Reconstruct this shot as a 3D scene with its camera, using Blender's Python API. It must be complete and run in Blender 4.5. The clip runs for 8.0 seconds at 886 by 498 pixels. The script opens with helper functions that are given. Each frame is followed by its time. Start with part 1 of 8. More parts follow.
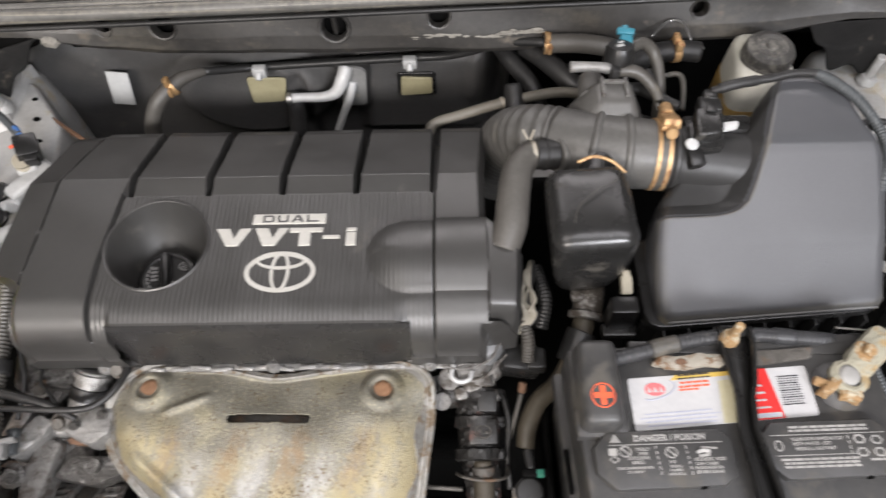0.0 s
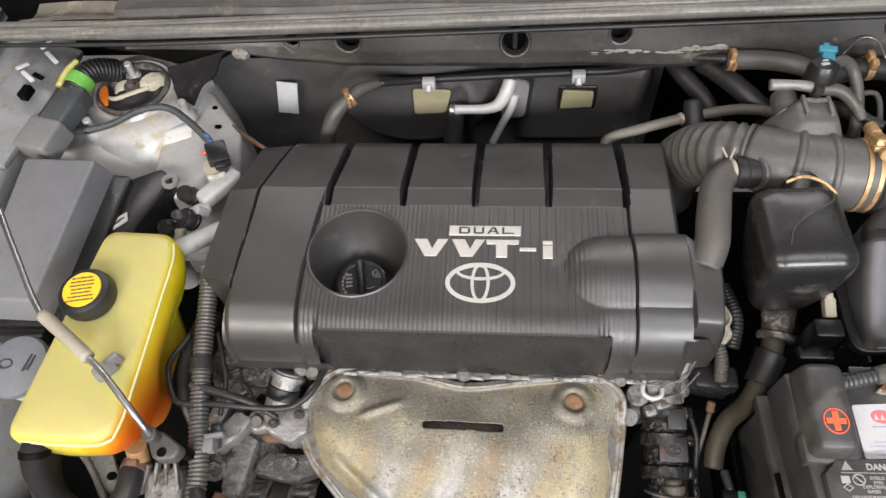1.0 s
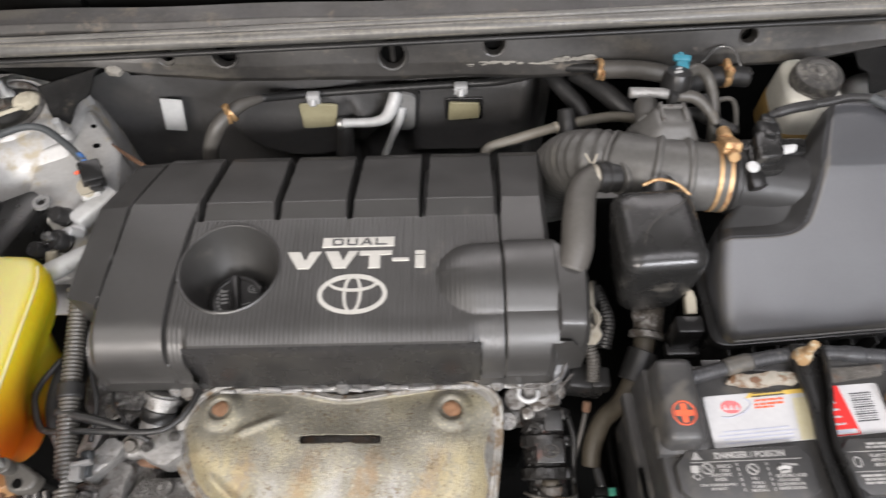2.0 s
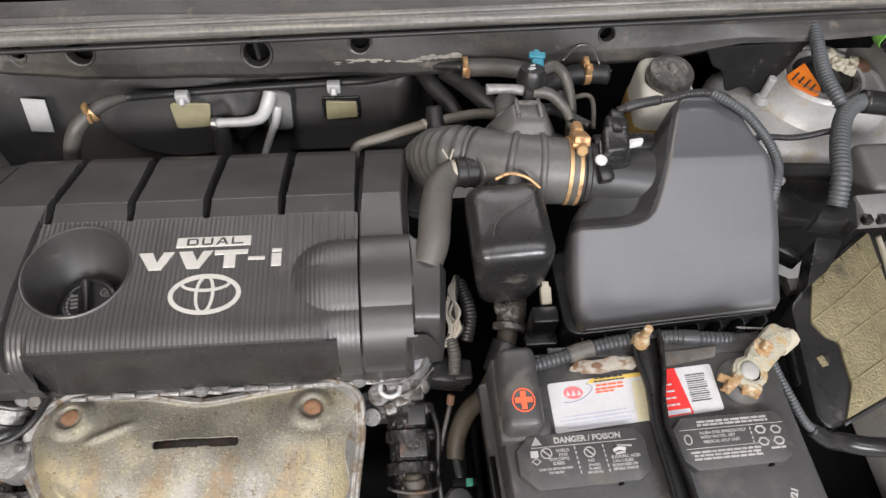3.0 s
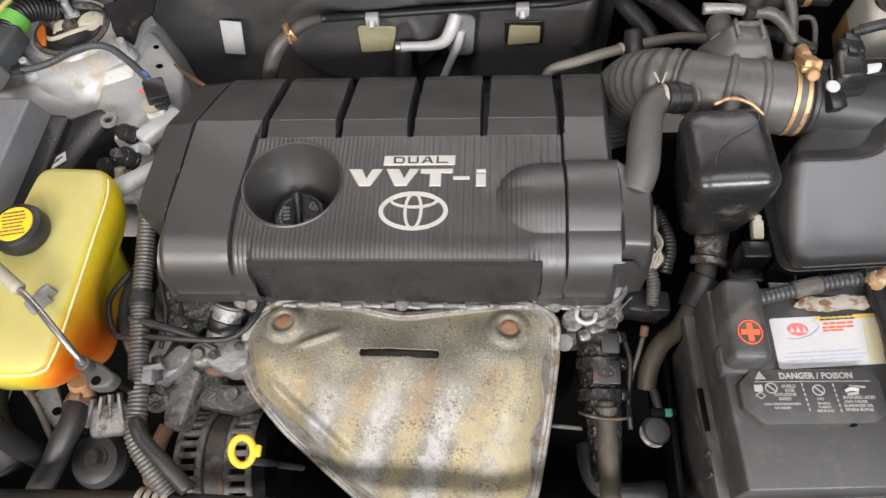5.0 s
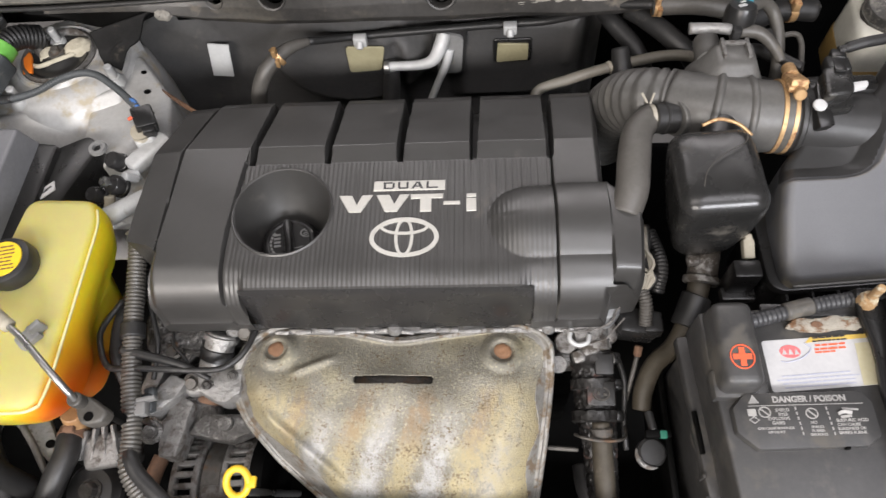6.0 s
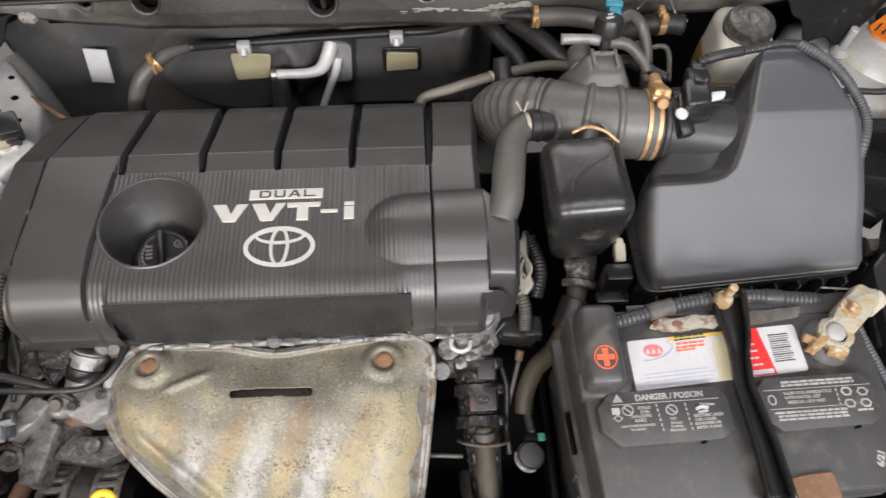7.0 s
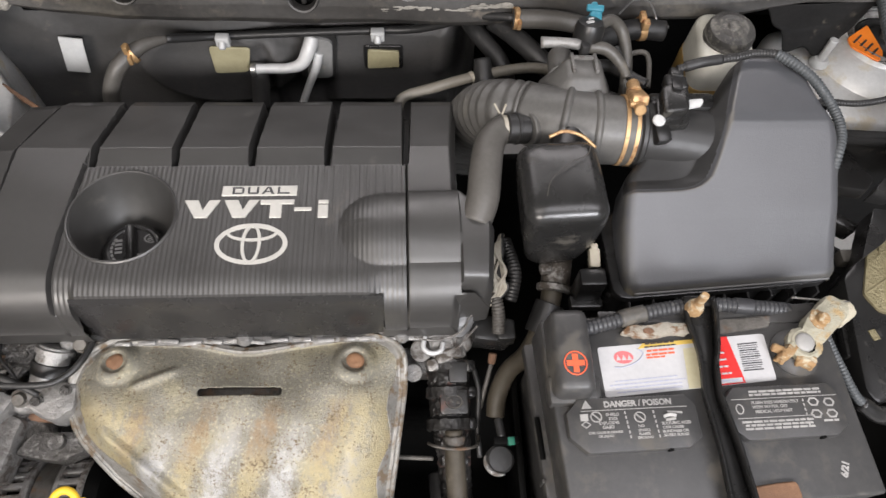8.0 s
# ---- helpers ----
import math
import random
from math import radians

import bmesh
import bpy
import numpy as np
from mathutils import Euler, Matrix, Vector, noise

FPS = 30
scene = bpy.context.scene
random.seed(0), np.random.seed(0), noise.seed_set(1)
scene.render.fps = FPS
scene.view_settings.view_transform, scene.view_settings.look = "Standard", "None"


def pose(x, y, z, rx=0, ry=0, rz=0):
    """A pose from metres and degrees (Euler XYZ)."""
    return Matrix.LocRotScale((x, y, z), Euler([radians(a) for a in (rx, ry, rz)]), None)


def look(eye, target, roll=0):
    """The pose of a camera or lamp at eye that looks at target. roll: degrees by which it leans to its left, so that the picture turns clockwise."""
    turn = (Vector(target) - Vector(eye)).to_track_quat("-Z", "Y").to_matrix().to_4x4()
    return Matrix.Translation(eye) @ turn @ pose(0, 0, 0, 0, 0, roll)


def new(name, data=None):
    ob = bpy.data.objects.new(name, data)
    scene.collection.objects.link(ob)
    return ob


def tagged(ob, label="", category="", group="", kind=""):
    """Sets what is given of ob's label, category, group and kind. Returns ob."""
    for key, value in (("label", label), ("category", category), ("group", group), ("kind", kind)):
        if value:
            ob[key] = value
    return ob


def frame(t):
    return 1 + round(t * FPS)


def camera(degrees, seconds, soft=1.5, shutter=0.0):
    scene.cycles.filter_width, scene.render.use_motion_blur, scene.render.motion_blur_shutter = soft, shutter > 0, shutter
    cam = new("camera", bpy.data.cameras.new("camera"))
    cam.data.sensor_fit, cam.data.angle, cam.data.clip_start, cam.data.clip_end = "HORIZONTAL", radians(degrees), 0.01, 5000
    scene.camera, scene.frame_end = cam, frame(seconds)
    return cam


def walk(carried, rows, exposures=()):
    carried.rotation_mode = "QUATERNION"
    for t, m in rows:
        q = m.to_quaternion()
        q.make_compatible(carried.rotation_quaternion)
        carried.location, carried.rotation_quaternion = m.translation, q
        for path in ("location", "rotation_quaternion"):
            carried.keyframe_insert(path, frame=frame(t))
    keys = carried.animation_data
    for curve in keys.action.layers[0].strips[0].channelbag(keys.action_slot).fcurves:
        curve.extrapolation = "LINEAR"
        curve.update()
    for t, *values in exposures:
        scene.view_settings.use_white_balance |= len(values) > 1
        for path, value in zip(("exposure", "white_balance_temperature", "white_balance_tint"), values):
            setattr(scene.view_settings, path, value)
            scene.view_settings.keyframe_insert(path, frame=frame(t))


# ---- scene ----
cam = camera(66.0, 8.0, soft=1.45, shutter=0.3)
PATH = [
    (0, (0.1736, 0.1037, 1.5400), (0.1559, 0.6094, 0.6775), -2.59),
    (0.5, (0.0612, 0.0989, 1.5436), (-0.0077, 0.6100, 0.6868), -6.32),
    (1, (0.0228, 0.1014, 1.5584), (-0.0684, 0.6126, 0.7037), -7.83),
    (1.5, (0.0229, 0.0982, 1.5573), (-0.0566, 0.6159, 0.7055), -7.18),
    (2, (0.1012, 0.0975, 1.5551), (0.0871, 0.6293, 0.7083), -2.54),
    (2.2, (0.1422, 0.0961, 1.5572), (0.1545, 0.6288, 0.7110), -0.75),
    (3.3, (0.1900, 0.0821, 1.5502), (0.2660, 0.6161, 0.7081), 4.30),
    (3.5, (0.1731, 0.0810, 1.5499), (0.2302, 0.6117, 0.7044), 3.06),
    (4, (0.1125, 0.0792, 1.5515), (0.1162, 0.5915, 0.6927), -0.47),
    (4.5, (0.0911, 0.0733, 1.5450), (0.0432, 0.5599, 0.6727), -4.79),
    (4.7, (0.0843, 0.0653, 1.5369), (0.0168, 0.5362, 0.6573), -6.90),
    (5.8, (0.0795, 0.0922, 1.5486), (0.0014, 0.5573, 0.6668), -9.06),
    (6, (0.0862, 0.0924, 1.5489), (0.0161, 0.5618, 0.6687), -8.55),
    (6.5, (0.1062, 0.0930, 1.5433), (0.0852, 0.5746, 0.6671), -3.97),
    (7, (0.1395, 0.0903, 1.5423), (0.1718, 0.5726, 0.6669), 1.30),
    (7.5, (0.1697, 0.0995, 1.5413), (0.2324, 0.5781, 0.6655), 4.90),
    (8, (0.1514, 0.0956, 1.5406), (0.2049, 0.5738, 0.6640), 4.87),
]
walk(cam, [(t, look(eye, target, roll)) for t, eye, target, roll in PATH])

# ---- light ----
world = bpy.data.worlds.new("world")
scene.world = world
world.use_nodes = True
world.node_tree.nodes["Background"].inputs[0].default_value = (0.75, 0.85, 1.0, 1)
world.node_tree.nodes["Background"].inputs[1].default_value = 0.003


def ceiling_lamp(x, y, z, sx, sy, watts, colour):
    data = bpy.data.lights.new("ceiling_lamp", "AREA")
    data.shape, data.size, data.size_y, data.energy, data.color = "RECTANGLE", sx, sy, watts, colour
    ob = new("ceiling_lamp", data)
    ob.location = (x, y, z)
    return ob


ceiling_lamp(-0.85, -0.3, 2.95, 1.5, 0.7, 17, (1.0, 0.925, 0.885))
ceiling_lamp(1.05, -0.3, 2.95, 1.7, 0.8, 25, (0.97, 0.94, 0.985))
ceiling_lamp(-1.1, -2.5, 2.95, 1.6, 1.2, 200, (1.0, 0.925, 0.87))
ceiling_lamp(1.4, -2.5, 2.95, 1.6, 1.2, 235, (0.95, 0.95, 1.0))
ceiling_lamp(0.1, 2.7, 2.95, 3.6, 0.9, 62, (1.0, 0.94, 0.95))


# ---- materials ----
def material(name, dark, light, rough=0.5, spread=0.12, metal=0.0, big=9.0, fine=160.0, bump=0.15, grain=900.0, depth=0.0004,
             spot=None, spot_size=60.0, spot_at=0.6, spot_rough=0.8, spot_metal=0.0, coat=0.0, contrast=0.14, streaks=(), bands=()):
    """A worn surface: two colours mixed at two scales, uneven gloss, fine relief, and spots of dirt, rust or dust."""
    m = bpy.data.materials.new(name)
    m.use_nodes = True
    nodes, links = m.node_tree.nodes, m.node_tree.links
    bsdf = nodes["Principled BSDF"]
    where = nodes.new("ShaderNodeNewGeometry")

    def noise_at(scale, detail=4.0, roughness=0.6, stretch=None):
        n = nodes.new("ShaderNodeTexNoise")
        n.inputs["Scale"].default_value, n.inputs["Detail"].default_value, n.inputs["Roughness"].default_value = scale, detail, roughness
        spot_at_place = where.outputs["Position"]
        if stretch:
            warp = nodes.new("ShaderNodeVectorMath")
            warp.operation = "MULTIPLY"
            links.new(spot_at_place, warp.inputs[0])
            warp.inputs[1].default_value = stretch
            spot_at_place = warp.outputs[0]
        links.new(spot_at_place, n.inputs["Vector"])
        return n.outputs["Fac"]

    def math_node(op, a, b):
        n = nodes.new("ShaderNodeMath")
        n.operation = op
        n.use_clamp = op == "MULTIPLY_ADD"
        for socket, value in zip(n.inputs, (a, b)):
            if isinstance(value, float):
                socket.default_value = value
            else:
                links.new(value, socket)
        return n.outputs[0]

    def spread_out(fac, low, high, to_low=0.0, to_high=1.0):
        n = nodes.new("ShaderNodeMapRange")
        links.new(fac, n.inputs["Value"])
        for key, value in (("From Min", low), ("From Max", high), ("To Min", to_low), ("To Max", to_high)):
            n.inputs[key].default_value = value
        return n.outputs["Result"]

    def mixed(fac, a, b):
        n = nodes.new("ShaderNodeMix")
        n.data_type = "RGBA"
        links.new(fac, n.inputs[0])
        for socket, value in ((n.inputs[6], a), (n.inputs[7], b)):
            if isinstance(value, tuple):
                socket.default_value = (*value, 1)
            else:
                links.new(value, socket)
        return n.outputs[2]

    large, small = noise_at(big), noise_at(fine, 6.0, 0.7)
    blend = spread_out(math_node("ADD", math_node("MULTIPLY", large, 0.6), math_node("MULTIPLY", small, 0.4)), 0.5 - contrast, 0.5 + contrast)
    colour = mixed(blend, dark, light)
    for streak in streaks:
        lines = math_node("ADD", math_node("MULTIPLY", noise_at(streak[1], 3.0, 0.5, streak[2]), 0.75), math_node("MULTIPLY", small, 0.25))
        amount = spread_out(lines, streak[3] - 0.05, streak[3] + 0.07, 0.0, streak[4])
        if len(streak) > 5:
            split = nodes.new("ShaderNodeSeparateXYZ")
            links.new(where.outputs["Position"], split.inputs[0])
            amount = math_node("MULTIPLY", amount, spread_out(split.outputs["Y"], *streak[5]))
        colour = mixed(amount, colour, streak[0])
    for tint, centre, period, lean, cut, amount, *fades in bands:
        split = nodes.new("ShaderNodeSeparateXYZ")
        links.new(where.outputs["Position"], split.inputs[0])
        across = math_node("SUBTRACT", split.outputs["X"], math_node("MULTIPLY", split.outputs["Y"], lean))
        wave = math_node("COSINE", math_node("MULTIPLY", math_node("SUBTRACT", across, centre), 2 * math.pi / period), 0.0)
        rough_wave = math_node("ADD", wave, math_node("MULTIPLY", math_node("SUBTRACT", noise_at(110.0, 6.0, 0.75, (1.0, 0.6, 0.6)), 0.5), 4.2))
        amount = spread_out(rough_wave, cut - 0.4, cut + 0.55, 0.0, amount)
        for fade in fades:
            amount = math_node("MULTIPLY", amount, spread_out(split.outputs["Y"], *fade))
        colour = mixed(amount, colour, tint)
    gloss = spread_out(noise_at(big * 3), 0.3, 0.7, rough - spread, rough + spread)
    metalness = None
    if spot:
        mask = spread_out(math_node("ADD", math_node("MULTIPLY", noise_at(spot_size, 5.0, 0.65), 0.7), math_node("MULTIPLY", noise_at(big * 1.7, 2.0), 0.3)), spot_at - 0.04, spot_at + 0.05)
        colour = mixed(mask, colour, spot)
        n = nodes.new("ShaderNodeMix")
        links.new(mask, n.inputs[0])
        links.new(gloss, n.inputs[2])
        n.inputs[3].default_value = spot_rough
        gloss = n.outputs[0]
        if metal:
            metalness = spread_out(mask, 0.0, 1.0, metal, spot_metal)
    links.new(colour, bsdf.inputs["Base Color"])
    links.new(gloss, bsdf.inputs["Roughness"])
    bsdf.inputs["Metallic"].default_value = metal
    if metalness is not None:
        links.new(metalness, bsdf.inputs["Metallic"])
    bsdf.inputs["Coat Weight"].default_value = coat
    if bump:
        b = nodes.new("ShaderNodeBump")
        b.inputs["Strength"].default_value, b.inputs["Distance"].default_value = bump, depth
        links.new(math_node("ADD", noise_at(grain, 3.0), small), b.inputs["Height"])
        links.new(b.outputs["Normal"], bsdf.inputs["Normal"])
    return m


M = {}
M["cover"] = material("cover_plastic", (0.0308, 0.03, 0.0288), (0.0436, 0.0423, 0.0403), 0.4, 0.06, grain=1500, bump=0.035, contrast=0.2, spot=(0.085, 0.078, 0.068), spot_at=0.66, spot_size=16, spot_rough=0.55)
M["cap_black"] = material("deep_black_plastic", (0.006, 0.006, 0.006), (0.011, 0.0105, 0.01), 0.33, 0.06, grain=1500, bump=0.03)
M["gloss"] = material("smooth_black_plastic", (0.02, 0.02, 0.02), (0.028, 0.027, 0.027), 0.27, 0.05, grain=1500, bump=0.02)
M["plastic"] = material("black_plastic", (0.011, 0.011, 0.011), (0.02, 0.0197, 0.0193), 0.3, 0.06, bump=0.05, spot=(0.06, 0.054, 0.047), spot_at=0.66)
M["resonator"] = material("worn_black_plastic", (0.015, 0.015, 0.0148), (0.026, 0.0257, 0.025), 0.27, 0.05, bump=0.06, spot=(0.07, 0.065, 0.056), spot_at=0.63, spot_size=30)
M["airbox"] = material("grained_plastic", (0.062, 0.064, 0.0695), (0.083, 0.0855, 0.092), 0.38, 0.012, grain=560, bump=0.3, depth=0.00045, contrast=0.2, fine=420)
M["rubber"] = material("black_rubber", (0.013, 0.013, 0.013), (0.028, 0.0275, 0.027), 0.45, 0.1, bump=0.12, spot=(0.075, 0.068, 0.058), spot_at=0.64, spot_size=90)
M["dusty_rubber"] = material("dusty_rubber", (0.062, 0.058, 0.052), (0.1, 0.094, 0.085), 0.5, 0.1, bump=0.15, spot=(0.15, 0.138, 0.115), spot_at=0.68, spot_size=24)
M["grey_rubber"] = material("grey_rubber", (0.052, 0.049, 0.044), (0.098, 0.092, 0.081), 0.43, 0.1, bump=0.15, spot=(0.125, 0.113, 0.092), spot_at=0.6)
M["duct"] = material("dusty_duct", (0.07, 0.068, 0.064), (0.118, 0.115, 0.108), 0.42, 0.1, bump=0.15, spot=(0.14, 0.132, 0.112), spot_at=0.66, spot_size=14)
M["felt"] = material("insulation_mat", (0.046, 0.045, 0.045), (0.09, 0.088, 0.086), 0.55, 0.1, bump=0.6, depth=0.001, spot=(0.15, 0.138, 0.122), spot_at=0.66, spot_size=30, contrast=0.2)
M["rail"] = material("painted_rail", (0.024, 0.023, 0.022), (0.052, 0.049, 0.045), 0.42, 0.1, bump=0.2, spot=(0.12, 0.105, 0.085), spot_at=0.62, spot_size=45, streaks=[((0.1, 0.09, 0.072), 30.0, (0.35, 1.0, 1.0), 0.6, 0.5)])
M["seal"] = material("weather_seal", (0.085, 0.083, 0.077), (0.16, 0.156, 0.145), 0.4, 0.08, big=14, bump=0.3, streaks=[((0.29, 0.265, 0.215), 90.0, (0.03, 3.0, 3.0), 0.56, 0.75)])
M["cowl"] = material("dusty_cowl", (0.12, 0.108, 0.09), (0.25, 0.225, 0.185), 0.8, 0.08, bump=0.5, spot=(0.4, 0.36, 0.29), spot_at=0.58, spot_size=25)
M["paint"] = material("silver_paint", (0.43, 0.427, 0.415), (0.58, 0.575, 0.56), 0.4, 0.06, metal=0.18, bump=0.08, spot=(0.42, 0.37, 0.28), spot_at=0.575, spot_size=30)
M["dull_paint"] = material("dull_silver_paint", (0.22, 0.225, 0.23), (0.32, 0.325, 0.33), 0.45, 0.08, metal=0.3, bump=0.1, spot=(0.2, 0.18, 0.15), spot_at=0.58, spot_size=40)
M["cast"] = material("dull_casting", (0.13, 0.126, 0.12), (0.28, 0.272, 0.26), 0.5, 0.1, metal=0.5, bump=0.9, depth=0.002, grain=200, spot=(0.06, 0.05, 0.042), spot_at=0.53, spot_size=80)
M["grimy"] = material("grimy_metal", (0.035, 0.033, 0.031), (0.13, 0.125, 0.118), 0.42, 0.12, metal=0.5, bump=1.0, depth=0.003, grain=160, spot=(0.28, 0.27, 0.26), spot_at=0.58, spot_size=90, spot_rough=0.4, spot_metal=0.6)
M["beige"] = material("beige_film", (0.26, 0.235, 0.14), (0.36, 0.33, 0.21), 0.55, 0.1, bump=0.2)
M["white_film"] = material("white_film", (0.48, 0.49, 0.49), (0.62, 0.625, 0.615), 0.5, 0.1, bump=0.1)
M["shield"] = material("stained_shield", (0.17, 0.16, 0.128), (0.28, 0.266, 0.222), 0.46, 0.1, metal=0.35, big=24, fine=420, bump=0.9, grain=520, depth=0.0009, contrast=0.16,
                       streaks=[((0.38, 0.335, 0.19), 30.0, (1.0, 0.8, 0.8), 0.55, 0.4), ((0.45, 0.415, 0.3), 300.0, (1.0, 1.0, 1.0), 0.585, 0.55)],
                       # Pale bands sit on the fold crests, brown and yellow ones between
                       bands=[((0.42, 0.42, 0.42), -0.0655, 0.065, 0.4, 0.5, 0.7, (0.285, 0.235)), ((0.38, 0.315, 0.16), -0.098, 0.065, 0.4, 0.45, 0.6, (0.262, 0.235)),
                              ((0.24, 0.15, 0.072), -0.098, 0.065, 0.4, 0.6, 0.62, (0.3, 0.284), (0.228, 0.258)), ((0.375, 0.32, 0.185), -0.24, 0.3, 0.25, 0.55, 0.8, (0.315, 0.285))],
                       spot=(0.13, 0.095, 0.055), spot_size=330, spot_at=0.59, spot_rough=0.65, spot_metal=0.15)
M["shield_rim"] = material("grey_shield_rim", (0.15, 0.143, 0.128), (0.29, 0.282, 0.26), 0.5, 0.1, metal=0.3, big=30, bump=0.7, spot=(0.13, 0.095, 0.06), spot_at=0.54, spot_size=90, spot_metal=0.1)
M["grey_lid"] = material("dusty_lid", (0.15, 0.152, 0.16), (0.2, 0.203, 0.212), 0.42, 0.06, big=12, bump=0.3, streaks=[((0.2, 0.2, 0.21), 30.0, (1.0, 0.4, 1.0), 0.58, 0.5)])
M["bolt_rust"] = material("bolt_rust", (0.15, 0.08, 0.045), (0.28, 0.15, 0.08), 0.8, 0.08, bump=0.7, depth=0.0008)
M["rust"] = material("rust", (0.085, 0.048, 0.032), (0.2, 0.11, 0.064), 0.8, 0.08, bump=0.7, depth=0.0008)
M["alu"] = material("cast_aluminium", (0.14, 0.135, 0.128), (0.36, 0.35, 0.335), 0.42, 0.12, metal=0.75, bump=0.7, depth=0.0008, spot=(0.06, 0.05, 0.04), spot_at=0.51, spot_size=75, spot_metal=0.1)
M["dirty_metal"] = material("oily_metal", (0.045, 0.041, 0.036), (0.16, 0.15, 0.135), 0.5, 0.15, metal=0.4, bump=0.7, depth=0.001, spot=(0.10, 0.06, 0.035), spot_at=0.57, spot_size=50)
M["bare"] = material("bare_steel", (0.28, 0.28, 0.275), (0.42, 0.42, 0.415), 0.35, 0.1, metal=0.9, bump=0.1)
M["pipe"] = material("white_pipe", (0.4, 0.405, 0.4), (0.56, 0.565, 0.56), 0.55, 0.1, metal=0.2, bump=0.15, spot=(0.25, 0.22, 0.18), spot_at=0.66)
M["zinc"] = material("yellow_zinc", (0.42, 0.26, 0.12), (0.6, 0.4, 0.21), 0.45, 0.1, metal=0.55, bump=0.2, spot=(0.24, 0.11, 0.045), spot_at=0.57, spot_size=120)
# Near-black for gaps and holes, their shade put into the colour; black parts too
M["pit"] = material("black_and_gap_shade", (0.0012, 0.0012, 0.0012), (0.0025, 0.0025, 0.0023), 0.6, 0.15, bump=0.3)
M["screen"] = material("dark_glass", (0.01, 0.011, 0.012), (0.014, 0.015, 0.016), 0.06, 0.02, bump=0.0)
M["white_paint"] = material("white_print", (0.27, 0.265, 0.255), (0.38, 0.372, 0.355), 0.5, 0.05, big=40, bump=0.0, contrast=0.1)
M["letter"] = material("pale_lettering", (0.43, 0.42, 0.385), (0.54, 0.528, 0.49), 0.45, 0.08, metal=0.2, bump=0.1)
M["battery"] = material("battery_case", (0.034, 0.034, 0.0348), (0.061, 0.0597, 0.058), 0.38, 0.1, bump=0.12, contrast=0.2, spot=(0.085, 0.079, 0.069), spot_at=0.58, spot_size=26, streaks=[((0.08, 0.075, 0.066), 60.0, (1.0, 0.5, 1.0), 0.6, 0.5)])
M["label_white"] = material("white_label", (0.43, 0.43, 0.44), (0.52, 0.52, 0.52), 0.4, 0.08, bump=0.05)
M["label_tan"] = material("tanned_label", (0.46, 0.42, 0.26), (0.55, 0.52, 0.38), 0.45, 0.08, bump=0.05)
M["label_red"] = material("red_label", (0.56, 0.02, 0.02), (0.66, 0.035, 0.03), 0.4, 0.08, bump=0.05)
M["label_yellow"] = material("yellow_label", (0.56, 0.38, 0.07), (0.62, 0.46, 0.13), 0.45, 0.08, bump=0.05)
M["print_grey"] = material("grey_print", (0.33, 0.35, 0.45), (0.42, 0.43, 0.5), 0.5, 0.05, bump=0.0)
M["print_dark"] = material("dark_print", (0.03, 0.03, 0.035), (0.05, 0.05, 0.05), 0.5, 0.05, bump=0.0)
M["print_red"] = material("red_print", (0.72, 0.1, 0.04), (0.8, 0.14, 0.06), 0.5, 0.05, bump=0.0)
M["logo_red"] = material("faded_red_print", (0.6, 0.12, 0.13), (0.66, 0.2, 0.2), 0.5, 0.05, bump=0.0)
M["orange"] = material("orange_sticker", (0.85, 0.2, 0.02), (0.95, 0.28, 0.035), 0.45, 0.08, bump=0.1)
M["cap_yellow"] = material("yellow_cap_label", (0.75, 0.5, 0.02), (0.85, 0.6, 0.04), 0.45, 0.08, bump=0.1)
M["yellow_ring"] = material("yellow_handle", (0.72, 0.45, 0.02), (0.82, 0.55, 0.04), 0.4, 0.08, bump=0.1)
M["teal"] = material("teal_plastic", (0.025, 0.16, 0.22), (0.05, 0.24, 0.31), 0.45, 0.08, bump=0.1)
M["green"] = material("green_tape", (0.1, 0.35, 0.05), (0.2, 0.5, 0.1), 0.5, 0.08, bump=0.2)
M["grease"] = material("pale_grease", (0.38, 0.345, 0.255), (0.54, 0.5, 0.4), 0.6, 0.1, bump=0.7, depth=0.002, grain=200)
M["sleeve"] = material("tan_sleeve", (0.3, 0.27, 0.21), (0.4, 0.37, 0.29), 0.6, 0.08, bump=0.15)
M["reservoir"] = material("milky_plastic", (0.56, 0.55, 0.48), (0.68, 0.67, 0.6), 0.4, 0.08, bump=0.1)
M["fluid"] = material("amber_fluid", (0.3, 0.19, 0.06), (0.4, 0.27, 0.1), 0.35, 0.08, bump=0.05)
M["loom"] = material("corrugated_loom", (0.045, 0.05, 0.053), (0.084, 0.091, 0.095), 0.5, 0.1, bump=0.2, spot=(0.17, 0.165, 0.15), spot_at=0.66)
M["foil"] = material("stained_foil", (0.17, 0.145, 0.08), (0.29, 0.255, 0.15), 0.5, 0.12, metal=0.35, bump=1.0, grain=330, depth=0.002, spot=(0.03, 0.027, 0.02), spot_size=14, spot_at=0.60)
M["grey_plastic"] = material("grey_plastic", (0.15, 0.15, 0.148), (0.22, 0.22, 0.215), 0.5, 0.08, bump=0.15, spot=(0.3, 0.28, 0.24), spot_at=0.66)
M["wire"] = material("pale_wire", (0.28, 0.255, 0.2), (0.4, 0.37, 0.31), 0.5, 0.1, bump=0.1)
M["washer_cap"] = material("blue_grey_cap", (0.13, 0.135, 0.15), (0.18, 0.185, 0.2), 0.5, 0.06, bump=0.15)
M["airbox"].node_tree.nodes["Principled BSDF"].inputs["Specular IOR Level"].default_value = 0.8


